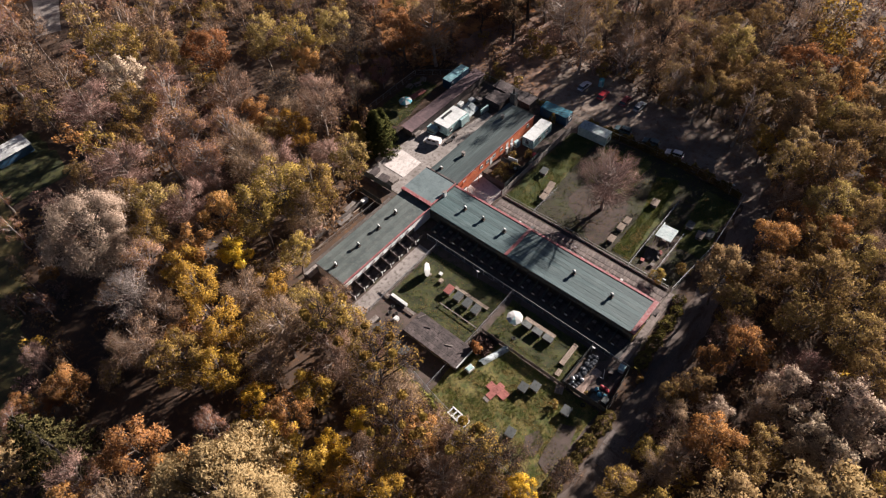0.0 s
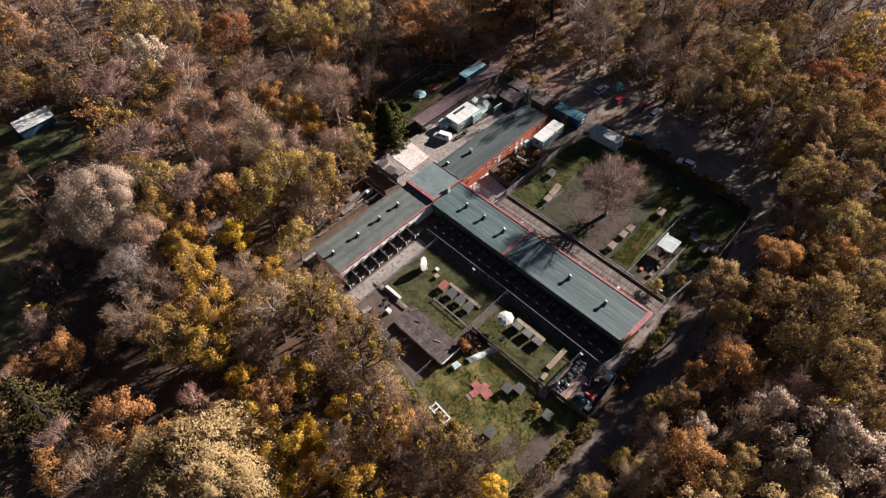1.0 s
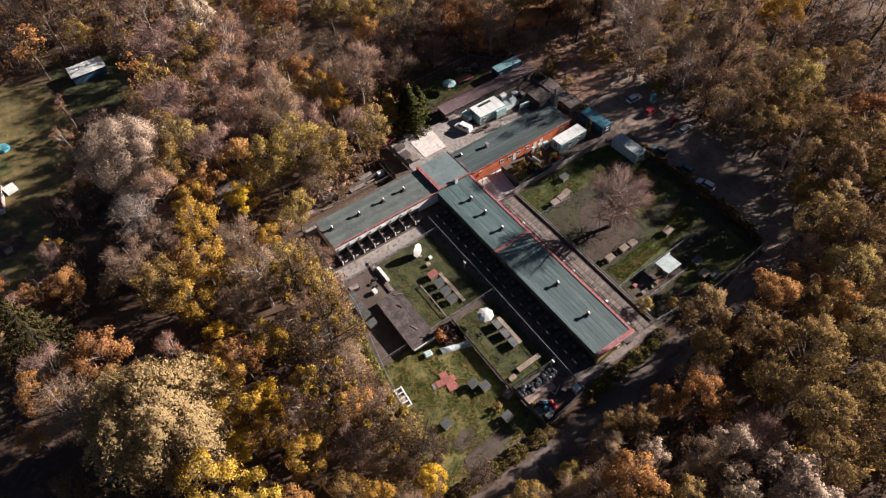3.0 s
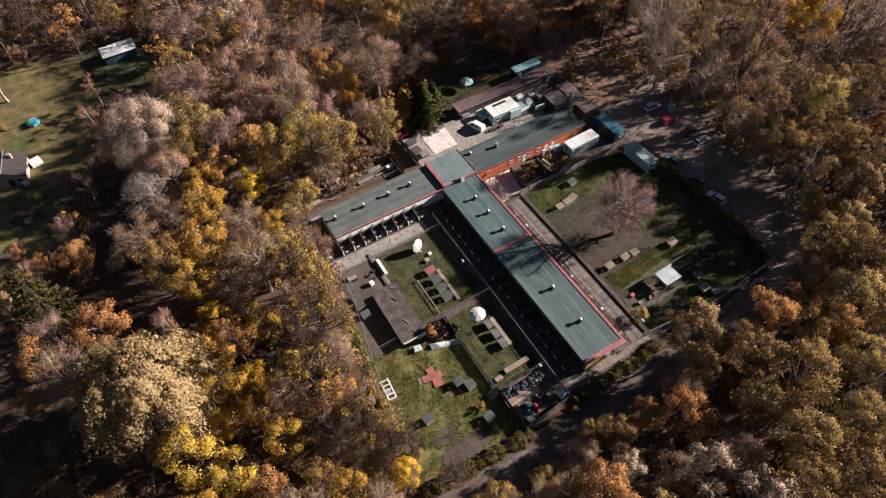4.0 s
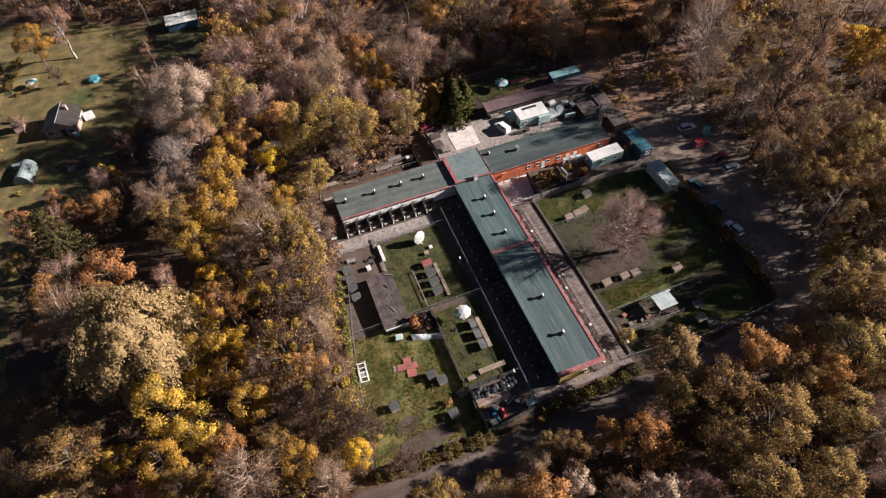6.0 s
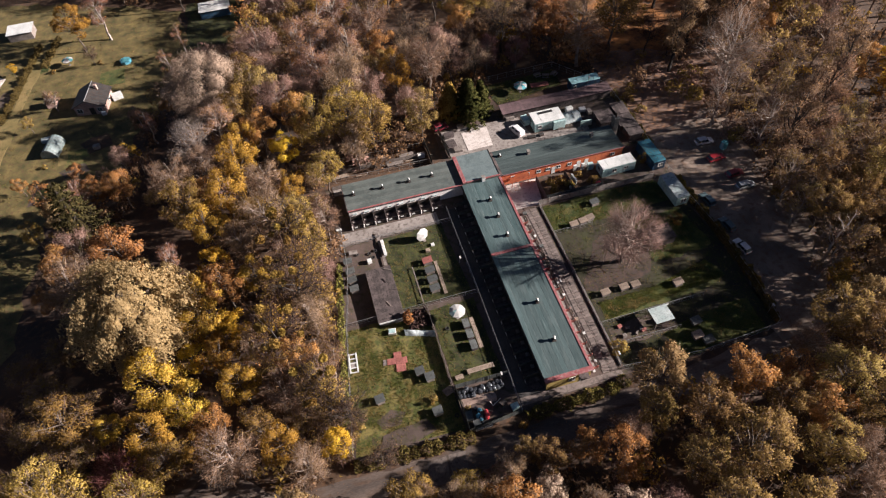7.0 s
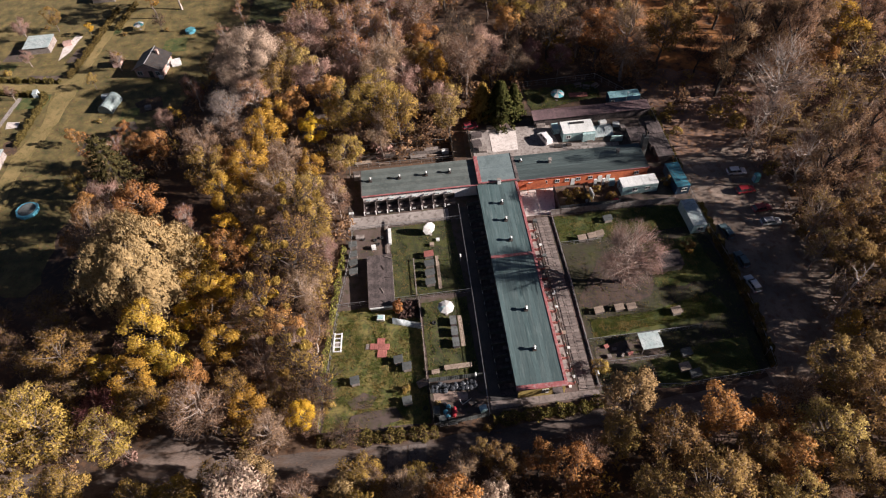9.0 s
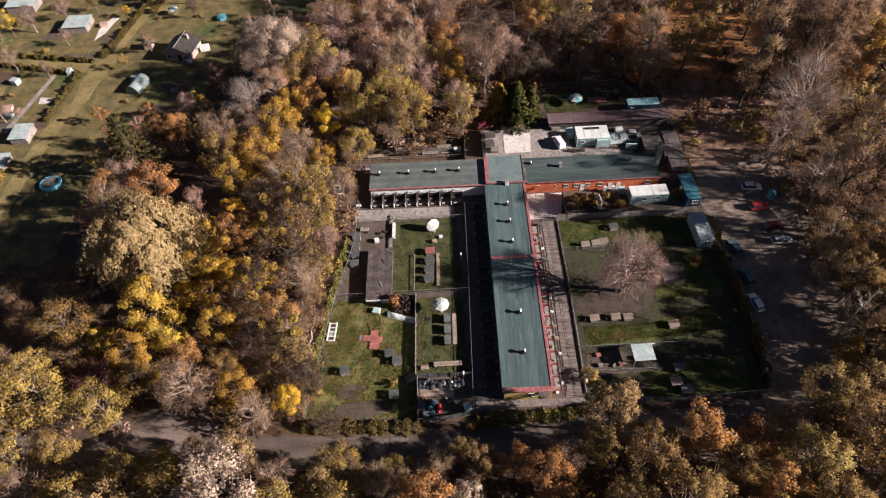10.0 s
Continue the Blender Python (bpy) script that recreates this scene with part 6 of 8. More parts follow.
plant("yellow", [(-36.8, 19.5, 0.98, 1), (-52.2, -25.3, 0.96, 1), (-59.8, -29.7, 0.83, 1), (-37.8, -52.2, 0.76, 1), (109.6, 0.8, 1.1, 1.35)])
plant("brown", [(-17.9, 39.1, 1.05, 1), (-19.9, 31.8, 1.01, 1), (-21.1, 15.6, 0.8, 1), (2, 34.9, 1.1, 1.02), (-42.2, 8.7, 0.83, 1), (-61.5, 15, 0.89, 1), (-49.2, -6.2, 0.74, 1), (-49.2, -28.9, 0.57, 1), (-1.6, -74.6, 0.68, 1), (-17.5, -68.2, 0.64, 1), (-44.2, -41.8, 0.74, 1), (-38.4, -39.7, 0.7, 1), (-31.6, -3.7, 0.72, 1), (-42.8, -54.7, 0.7, 1), (-38, -66, 0.67, 1), (8.5, -64.1, 0.63, 1), (-21.4, -66.8, 0.55, 1), (-8.7, 55.1, 1.1, 1.02), (-26, -64.5, 0.45, 1.2), (-12, -64.5, 0.5, 1.2), (-41, -14, 0.85, 1), (-38, -27, 0.78, 0.9), (-43, -3, 0.95, 1), (-37, -6, 0.75, 0.8)])
plant("brown", [(-77, -66.5, 0.7, 1.2), (-91, -67, 0.7, 1.2)])
plant("grey", [(-56.2, 23.9, 1.1, 1.06)])
plant("straw", [(-87.1, 14.9, 0.65, 1), (66.5, -51, 1.05, 1), (16.8, -58.1, 0.99, 1), (-44.5, -62.2, 0.77, 1), (58.9, -55.4, 0.88, 1), (61.6, 47.8, 1.1, 1.01), (-31, -66.5, 0.55, 1.3), (-51, -72, 0.8, 1.2)])
plant("poplar", [(65.7, 25.9, 1.1, 1), (71.2, 29.9, 1.1, 1), (77.5, 29.1, 1.1, 1), (79.2, 24.2, 1.1, 1), (73, -15.9, 1.1, 1), (67.3, -16.8, 1.08, 1), (85.2, -5.9, 1.1, 1), (79, 33, 1, 1.2), (85, 28, 1.05, 1.2), (90, 34, 1.1, 1.2), (97, 38, 1.1, 1.1), (83, 42, 1.02, 1.1), (91, 45, 1.12, 1), (76, 55, 0.92, 1), (100, 29, 1, 1.1)])
plant("bramble", [(-84, -38, 1.1, 1.1), (-90, -34, 1, 1.2), (-88, -26, 1.1, 1.2), (-95, -30, 1, 1.2), (-80, -40, 1, 1), (-97, -40, 1, 1.2), (-92, -20, 1, 1.1), (-86, -18, 1, 1.1), (-100, -24, 1, 1.2), (-82, -30, 1, 1.2), (-68, 20, 0.9, 1.2), (-62, 18, 0.9, 1.2), (-64, 24, 0.8, 1.1), (-34.6, -12, 0.9, 1), (-36.5, -16.5, 1, 1.1), (-36, -22, 1, 1), (-37, -28, 1.1, 1), (-36.2, -33, 0.9, 1.1), (-39, -34.5, 1.1, 1), (-37.6, -40, 1, 1), (-38.8, -47, 1, 1.1), (-37, -51.5, 0.9, 1), (-42.5, -44, 1.1, 1), (-41, -20, 1.1, 1)])
plant("bramble", [(-40, -52, 0.9, 1.2), (-32.6, 5, 0.9, 1.1), (-32, 14, 0.8, 1.2), (-22, 20.5, 0.8, 1.1), (-12, 20, 0.7, 1.2)])
plant("shrub", [(20.5, -6, 0.5, 1.2), (22.5, -3.2, 0.45, 1.1), (29.5, -5.4, 0.45, 1.1), (49.5, 18, 0.6, 1.2), (51, 13, 0.5, 1.2), (52, 21, 0.6, 1.2), (66, 14, 0.8, 1.2), (68, -3, 0.8, 1.1), (67, -22, 0.7, 1.2), (70, 22, 0.8, 1.2), (20, -3.5, 0.5, 0.9), (24, -5.5, 0.45, 1), (27, -3, 0.4, 1), (42.8, -3.5, 0.7, 0.6), (41.5, -22, 0.5, 1.3), (16, -47.5, 0.6, 1.2), (21, -50.5, 0.5, 1.2), (-14.5, -50, 0.2, 1), (-20, -47, 0.35, 1), (-33.8, -49, 0.6, 0.8), (-34, -43, 0.5, 0.7), (-6.2, -56, 0.35, 1)])
plant("sparse", [(66, -24, 0.9, 1), (63.5, -31, 0.85, 1), (66, -42.5, 0.9, 1.1), (76, -5, 1, 1), (80, -16, 1, 1), (61, -44, 0.7, 1.2)])
plant("orange", [(-82, 26, 0.42, 1.2), (-77, 22, 0.5, 1.2), (-86.5, 33, 0.35, 1.2), (-79, 4, 0.4, 1.2)])
plant("olive", [(-85.5, -45.5, 0.75, 1.1), (-81.1, -62.2, 0.8, 1)])
plant("olive", [(-19, -64.5, 0.42, 1.25)])
plant("olive", [(-27.8, -63.6, 0.58, 1.35)])
plant("bronze", [(66.6, -33.2, 0.85, 1), (74.9, -43.3, 0.87, 1), (71, -30, 0.75, 1.1), (70, -38, 0.7, 1.1), (81.9, -29.6, 0.95, 1.1), (75, -33, 0.8, 1.1), (98.2, -30.8, 0.95, 1.1), (70, -28, 1, 1), (74, -40, 1, 1.1), (80, -30, 1.1, 1)])
plant("bronze", [(-6.3, 90.7, 0.98, 1), (12.5, 70.1, 1.1, 1.01), (27.4, 59, 1.04, 1), (-44.7, 68.3, 0.63, 1), (-40.5, 40.1, 1.03, 1), (45, 48, 0.92, 1)])
plant("mauve", [(20, 43, 0.71, 1.15), (27.5, 41, 0.67, 1)])


def inside(x, y, poly):
    r = False
    for (x0, y0), (x1, y1) in zip(poly, poly[1:] + poly[:1]):
        if (y0 > y) != (y1 > y) and x < (x1 - x0) * (y - y0) / (y1 - y0) + x0:
            r = not r
    return r


def near_line(x, y, pts, d):
    for (x0, y0), (x1, y1) in zip(pts, pts[1:]):
        L2 = (x1 - x0) ** 2 + (y1 - y0) ** 2
        t = max(0, min(1, ((x - x0) * (x1 - x0) + (y - y0) * (y1 - y0)) / L2))
        if math.hypot(x - x0 - t * (x1 - x0), y - y0 - t * (y1 - y0)) < d:
            return True
    return False


OPEN = [
    [(-36, -56), (-33, -28), (-30.5, -5), (-31, 15), (-4, 16), (-2, 26), (15, 30), (15, 39), (38, 39), (49, 30), (51, 25), (62, 14), (66, 8), (66, -40), (58, -52), (48, -54), (12, -56)],
    [(-62, 104), (-60, 80), (-64, 66), (-72, 52), (-75, 40), (-84, 30), (-91, 24), (-94, 8), (-97, -16), (-200, -34), (-200, 160), (-88, 120)],
    [(-104, -46), (-84, -43), (-77, -32), (-82, -14), (-100, -12)],
    [(-100, -16), (-84, -14), (-80, -4), (-90, 8), (-98, 12)],
    [(1, 78), (15, 65), (14, 50), (4, 46), (-5, 54), (-7, 66)],
    [(-68, 42), (-60, 37), (-63, 30), (-59, 10), (-59, -3), (-68, -2), (-76, 16), (-72, 28)],
    [(-9, 86), (0, 83), (7, 90), (2, 99), (-8, 98)],
    [(-130, -61.5), (-88, -60), (-70, -62.5), (-45, -63), (-15, -63), (14, -60), (52, -57), (52, -52), (-44, -56), (-50, -55.2), (-57.5, -49), (-62, -48.5), (-71, -56), (-130, -54.5)],
    [(43, 42), (60, 36), (80, 36), (84, 58), (66, 72), (47, 62)],
    [(-60, 76), (-41, 73), (-39, 106), (-60, 106)],
    [(-10, 54), (0, 44), (20, 72), (8, 86)],
    [(-28, 122), (-14, 120), (8, 176), (-6, 182)],
]
LANES = ([(-12, 112), (-24, 80), (-30.5, 60), (-35, 42), (-39, 26), (-44, 14)], [(-11, 153), (-4, 190)])


def wood_kind(x, y, rg):
    """Which kind grows where: gold and olive in the south, rosy bare trees in the north-west, brown in the north-east."""
    n = noise.noise(Vector((x * 0.035, y * 0.035, 2.0)))
    if (5 < x < 47 and 47 < y < 125) or (x < -40 and y > 108):
        w = dict(dark=7, brown=1.2, olive=0.5)
    elif x < -78 and y < 0:
        w = dict(olive=3.5, pale=.6, brown=3, straw=1)
    elif -68 < x < -41 and -50 < y < -4:
        w = dict(gold=4, yellow=2, olive=2, brown=1.6, orange=1)
    elif y < -50 and x <= -20:
        w = dict(olive=4, straw=2, pale=1.6, brown=2.4, gold=0.4)
    elif y < -50:
        w = dict(bronze=4, olive=1.5, brown=4, straw=1.6, orange=0.7, pale=0.7)
    elif x < -33 and y < 15:
        w = dict(gold=2.6, orange=1.6, olive=2.8, brown=2.6, straw=0.8, yellow=0.3, rose=1.9, dark=0.8)
    elif x < 15:
        w = dict(rose=2.6, birch=2.2, orange=2, brown=1.8, olive=1.6, bronze=1.6, gold=0.5, dark=1.0, pale=0.5)
    elif x > 84 and y > -47:
        w = dict(brown=3, dark=3, rose=2.4, bronze=1.2, gold=0.6, poplar=0.5, birch=0.8)
    elif x > 68 and y < 30:
        w = dict(sparse=1) if y > -47 else dict(brown=2, gold=2.5, olive=2, straw=1.4, pale=1, rose=1, orange=0.6)
    else:
        w = dict(brown=4, rose=3, orange=1.5, gold=0.7, dark=1.0, birch=1.4, poplar=0.4, olive=0.6, pale=0.4)
    ks = list(w)
    ws = [w[k] * (1 + 1.1 * math.sin(7.0 * n + i * 1.9)) + 0.15 for i, k in enumerate(ks)]
    return rg.choices(ks, ws)[0]


sc = random.Random(77)
stand = list(PLACED)
grid = {}
for x, y, r in stand:
    grid.setdefault((int(x // 10), int(y // 10)), []).append((x, y, r))
woods = []
VIEW = [(-104, -82), (-168, 100), (-98, 160), (-15, 192), (62, 152), (138, 90), (168, -50), (64, -92), (0, -108)]
for _ in range(30000):
    x, y = sc.uniform(-165, 160), sc.uniform(-112, 205)
    # beyond the ground that the flight overlooks
    if not inside(x, y, VIEW) or (y < -80 and x < -30) or (x < -115 and y < -30):
        continue
    if any(inside(x, y, p) for p in OPEN) or any(near_line(x, y, l, 3.6) for l in LANES):
        continue
    near = -85 < x < 75 and -90 < y < 50
    if x > 66 and sc.random() < (0.88 if -27 < y < 14 and x < 96 else 0.5 if -27 < y < 28 else 0.3 if 28 <= y < 62 else 0.0):
        continue
    if 47 < x < 82 and 8 < y < 32 or 64 < x < 77 and -22 < y < -9 or 60 < x < 75 and -40 < y < -33:
        continue
    if noise.noise(Vector((x * 0.06, y * 0.06, 6.0))) < -0.3 and sc.random() < 0.8:
        continue
    r = sc.uniform(2.9, 4.4)
    gx, gy = int(x // 10), int(y // 10)
    if any(math.hypot(x - a, y - b) < r + min(c, 4.0) * 0.85 + (0 if c < 5 else c - 4.0) for i in (-1, 0, 1) for j in (-1, 0, 1) for a, b, c in grid.get((gx + i, gy + j), ())):
        continue
    grid.setdefault((gx, gy), []).append((x, y, r))
    woods.append((x, y, r, near))
woods.sort(key=lambda w: math.hypot(w[0] + 5, w[1] + 30))
far = []
count = 0
for x, y, r, near in woods:
    kind = wood_kind(x, y, sc)
    s = r / 3.75 * sc.uniform(0.88, 1.15)
    if -97 < x < -56 and 8 < y < 42:
        s *= 0.6
    if -80 < x < -46 and 46 < y < 84:
        s *= 0.5
    if y < -56 and -12 < x < 60:
        s *= 0.8
    if 5 < x < 47 and 47 < y < 125:
        s *= 0.75
    if y < -60 and x < 0:
        s *= 1.12
    if 49 < x < 82 and -27 < y < 16:
        s *= 0.72
    if count < 85:
        tree(kind, x, y, s, sc.uniform(0.9, 1.15), sc)
        count += 1
    else:
        far.append((x, y, s, kind))

# the rest of the wood, farther off, in one piece, with the bushes that fill it
FAR = ["bronze", "sparse", "gold", "orange", "olive", "brown", "rose", "birch", "straw", "dark", "poplar", "yellow", "pale"]
far_mats, low = [], {}
for i, k in enumerate(FAR):
    kw = dict(KINDS[k][0])
    f = 950 / (kw["leaves"] + kw["twigs"])
    kw.update(leaves=int(kw["leaves"] * f), twigs=int(kw["twigs"] * f), leaf=kw["leaf"] * 1.45, twig=kw["twig"] * 1.7, sub=1)
    kw["clumps"] = min(kw["clumps"], 16)
    far_mats += [KINDS[k][1], KINDS[k][2], KINDS[k][3]]
    low[k] = [make_tree(900 + 10 * i + v, **kw) for v in range(2)]
    low["bush of " + k] = [make_tree(1200 + i, H=5.5, R=3.0, base=0.05, clumps=9, leaves=190, leaf=0.5, twigs=90, twig=0.06, stems=3, sub=0)]
for _ in range(6000):
    x, y = sc.uniform(-130, 130), sc.uniform(-95, 150)
    if not inside(x, y, VIEW) or any(inside(x, y, p) for p in OPEN) or (y < -80 and x < -30) or sc.random() < (0.1 if y < -60 else 0.4):
        continue
    gx, gy = int(x // 10) + 5000, int(y // 10)
    if any(math.hypot(x - a, y - b) < 4.2 for i in (-1, 0, 1) for j in (-1, 0, 1) for a, b in grid.get((gx + i, gy + j), ())):
        continue
    grid.setdefault((gx, gy), []).append((x, y))
    # mostly dark bushes, putting shade into the gaps between the trees
    far.append((x, y, sc.uniform(0.5, 1.15), "bush of " + sc.choices(("brown", "olive", "rose", "orange", "gold", "dark"), (3, 2.2, 2, .8, .8, 5))[0]))
groups = []
for x, y, s, k in far:
    i = FAR.index(k.split()[-1])
    wd, lv, tv, ln, tn = low[k][sc.randrange(len(low[k]))]
    wd = wd[:30] if k.startswith("bush") else wd[:110]
    a = sc.uniform(0, 6.283)
    rot = np.array([[math.cos(a), math.sin(a), 0], [-math.sin(a), math.cos(a), 0], [0, 0, 1]])
    for arr, m, nr in ((lv, 3 * i, ln), (tv, 3 * i + 1, tn), (wd, 3 * i + 2, None)):
        if len(arr):
            groups.append((arr @ rot * s + np.array([x, y, 0]), m, None if nr is None else nr @ rot))
tagged(loose("far_woods", groups, far_mats), "dense autumn wood in gold, orange and bare brown", "wood", kind="stuff")

tagged(quads("brushwood", leaf_cards(heap_rg, hp, .35, 1.8), np.zeros(700), [L_DARKTWIG]), "heap of dry brown brushwood between the runs", "brushwood", kind="stuff")
single_tree(-20.2, -29.4, "small dried-out orange cypress beside the heap", (L_ORANGE, L_TWIG, M_BARK), 31, H=3.4, R=.9, base=.05, clumps=10, leaves=500, leaf=.3, twigs=40, spread=.6)


# ---- vehicles ----
def car(x, y, rz, paint, label, L=4.2, W=1.75, H=1.48, van=False, group="parked cars"):
    """A parked car facing +x: body, cabin glass, roof, lamps, bumpers and wheels."""
    t = thing("car" if not van else "van", label, "car" if not van else "van", group, x, y, 0.05, rz)
    belt = .58 * H
    secs = [(-L / 2, .5, belt * .92), (-L / 2 + .12, .28, belt), (-L * .2, .26, belt * 1.03), (L * .18, .26, belt * 1.0), (L * .38, .28, belt * .9), (L / 2 - .06, .32, belt * .74), (L / 2, .45, belt * .6)]
    v, f = [], []
    for i, (xx, z0, z1) in enumerate(secs):
        w = W / 2 * (.9 if i in (0, len(secs) - 1) else 1)
        for yy, zz in ((-w * .95, z0), (-w, (z0 + z1) / 2), (-w * .93, z1), (w * .93, z1), (w, (z0 + z1) / 2), (w * .95, z0)):
            v.append((xx, yy, zz))
    for i in range(len(secs) - 1):
        f += [(i * 6 + j, (i + 1) * 6 + j, (i + 1) * 6 + (j + 1) % 6, i * 6 + (j + 1) % 6) for j in range(6)]
    f += [tuple(range(6)), tuple(range(len(v) - 6, len(v)))[::-1]]
    part("body", Mesher().add(v, f), paint, t)
    xs = (-L * .47, -L * .38, L * .06, L * .22) if not van else (-L * .48, -L * .46, L * .18, L * .3)
    w0, w1 = W / 2 * .92, W / 2 * .74
    g = [(xs[0], -w0, belt), (xs[3], -w0, belt * .97), (xs[3], w0, belt * .97), (xs[0], w0, belt), (xs[1], -w1, H - .06), (xs[2], -w1, H - .06), (xs[2], w1, H - .06), (xs[1], w1, H - .06)]
    part("window_band", Mesher().add(g, [(0, 1, 5, 4), (1, 2, 6, 5), (2, 3, 7, 6), (3, 0, 4, 7), (4, 5, 6, 7)]), M_GLASS if not van else paint, t, "dark tinted glass" if not van else "")
    if van:
        part("windscreen", Mesher().add([(xs[3] + .01, -w0 * .9, belt + .05), (xs[3] + .01, w0 * .9, belt + .05), (xs[2] + .03, w1 * .9, H - .1), (xs[2] + .03, -w1 * .9, H - .1)], [(0, 1, 2, 3)]), M_GLASS, t)
        for s in (-1, 1):
            for u in (-1.2, 0.1):
                part("side_window", Mesher().add([(u, s * (w0 * .97 + .012), belt + .12), (u + .9, s * (w0 * .97 + .012), belt + .12), (u + .85, s * (w1 + .06), H - .2), (u + .05, s * (w1 + .06), H - .2)], [(0, 1, 2, 3)]), M_GLASS, t)
    part("roof", B(xs[1] - .05, xs[2] + .05, -w1 - .02, w1 + .02, H - .075, H - .01, .03), paint, t)
    for s in (-1, 1):
        for u in (xs[0] * .4 + xs[3] * .6, xs[0] * .72 + xs[3] * .28):
            part("pillar", Mesher().tube([(u, s * (w0 + .01), belt), (u - .06, s * (w1 + .01), H - .07)], .04, 4), paint, t)
        part("headlight", B(L / 2 - .16, L / 2 - .02, s * W * .36 - .17, s * W * .36 + .17, belt * .62, belt * .78, .03), M_WHITE, t)
        part("tail_light", B(-L / 2 - .01, -L / 2 + .1, s * W * .38 - .14, s * W * .38 + .14, belt * .75, belt * .95, .02), M_REDPLASTIC, t)
        part("mirror", B(xs[3] - .25, xs[3] - .1, s * (W / 2 + .02) - .07, s * (W / 2 + .02) + .07, belt, belt + .14, .03), paint, t)
        for u in (-L * .3, L * .31):
            wh = part("wheel", Mesher().tube([(u, s * W * .38, .31), (u, s * W * .5, .31)], .31, 14), M_TYRE, t)
            part("rim", Mesher().tube([(u, s * W * .5, .31), (u, s * (W * .5 + .015), .31)], .19, 10), M_GALV, wh)
    part("number_plate", B(-L / 2 - .03, -L / 2 - .012, -.26, .26, .52, .63), M_WHITE, t)
    return t


P_WHITE, P_SILVER = plain("white_car_paint", (.75, .75, .76), .25), plain("silver_car_paint", (.5, .53, .55), .3, .3)
P_RED, P_TEAL, P_DKRED = plain("red_car_paint", (.38, .03, .04), .3), plain("teal_grey_car_paint", (.1, .16, .18), .3, .2), plain("maroon_car_paint", (.22, .03, .045), .3)
car(18.9, 15.9, 108, P_WHITE, "white compact van parked in the concrete yard", 4.5, 1.85, 1.85, True)
car(50.9, -32.8, 99, P_WHITE, "white hatchback parked beside the hedge", 4.3)
car(51.0, -18.9, 98, P_TEAL, "grey-green saloon parked beside the hedge", 4.3)
car(51.2, -26.6, 97, P_TEAL, "grey-green saloon parked in the shade", 4.3)
car(61.3, -17.6, -2, P_SILVER, "silver estate car on the dirt parking area", 4.4)
car(61.0, -13.6, 4, P_DKRED, "maroon car on the dirt parking area", 4.2)
car(59.8, -7.8, 3, P_RED, "red car on the dirt parking area", 4.3)
car(60.0, -1.9, -3, P_WHITE, "white estate car with dark windows on the dirt", 4.4, H=1.55)
car(1.2, 23.4, 10, P_DKRED, "dark red car behind the yard fence", 3.9)
tb = thing("toilet_cabin", "small green portable cabin beside the trees", "cabin", "", 63.3, -5.0, 0.04, 10)
part("body", B(-.6, .6, -.6, .6, 0, 2.1, .04), M_TEALFAB, tb)
part("roof", Mesher().tube([(0, 0, 2.1), (0, 0, 2.3)], [.85, .3], 4), M_TEALFAB, tb)
part("door", B(-.62, -.6, -.4, .4, .1, 1.9, .01), M_PALETEAL, tb)

# ---- clutter in the yards ----
rg = random.Random(15)


def crate(x, y, rz, w, d, h, material, label, name="crate", category="crate"):
    t = thing(name, label, category, "yard clutter", x, y, 0.06, rz)
    part("base", B(-w / 2, w / 2, -d / 2, d / 2, 0, h * .82, .03), material, t)
    part("batten", B(-w / 2 - .02, -w / 2 + .06, -d / 2 - .02, d / 2 + .02, h * .3, h * .5, .01), M_GREYWOOD, t)
    part("top", B(-w / 2 - .03, w / 2 + .03, -d / 2 - .03, d / 2 + .03, h * .83, h, .03), material, t)
    return t


gh = thing("plastic_tunnel", "sagging clear plastic shelter over stored goods", "shelter", "", 33.4, 16.4, 0.1, 4)
for k in range(7):
    zz = 1.6 + .35 * math.sin(k * 1.7)
    part("sheet", Mesher().add([(-2.2 + .65 * k, -1.8, .3), (-1.58 + .65 * k, -1.8, .35), (-1.58 + .65 * k, 0, zz + .2), (-2.2 + .65 * k, 0, zz), (-1.58 + .65 * k, 1.7, 1.0), (-2.2 + .65 * k, 1.7, .9)], [(0, 1, 2, 3), (3, 2, 4, 5)]), M_TARP, gh)
    part("hoop", Mesher().tube([(-2.2 + .65 * k, -1.85, 0), (-2.2 + .65 * k, 0, zz + .06), (-2.2 + .65 * k, 1.75, 0)], .04, 5), M_WHITE, gh)
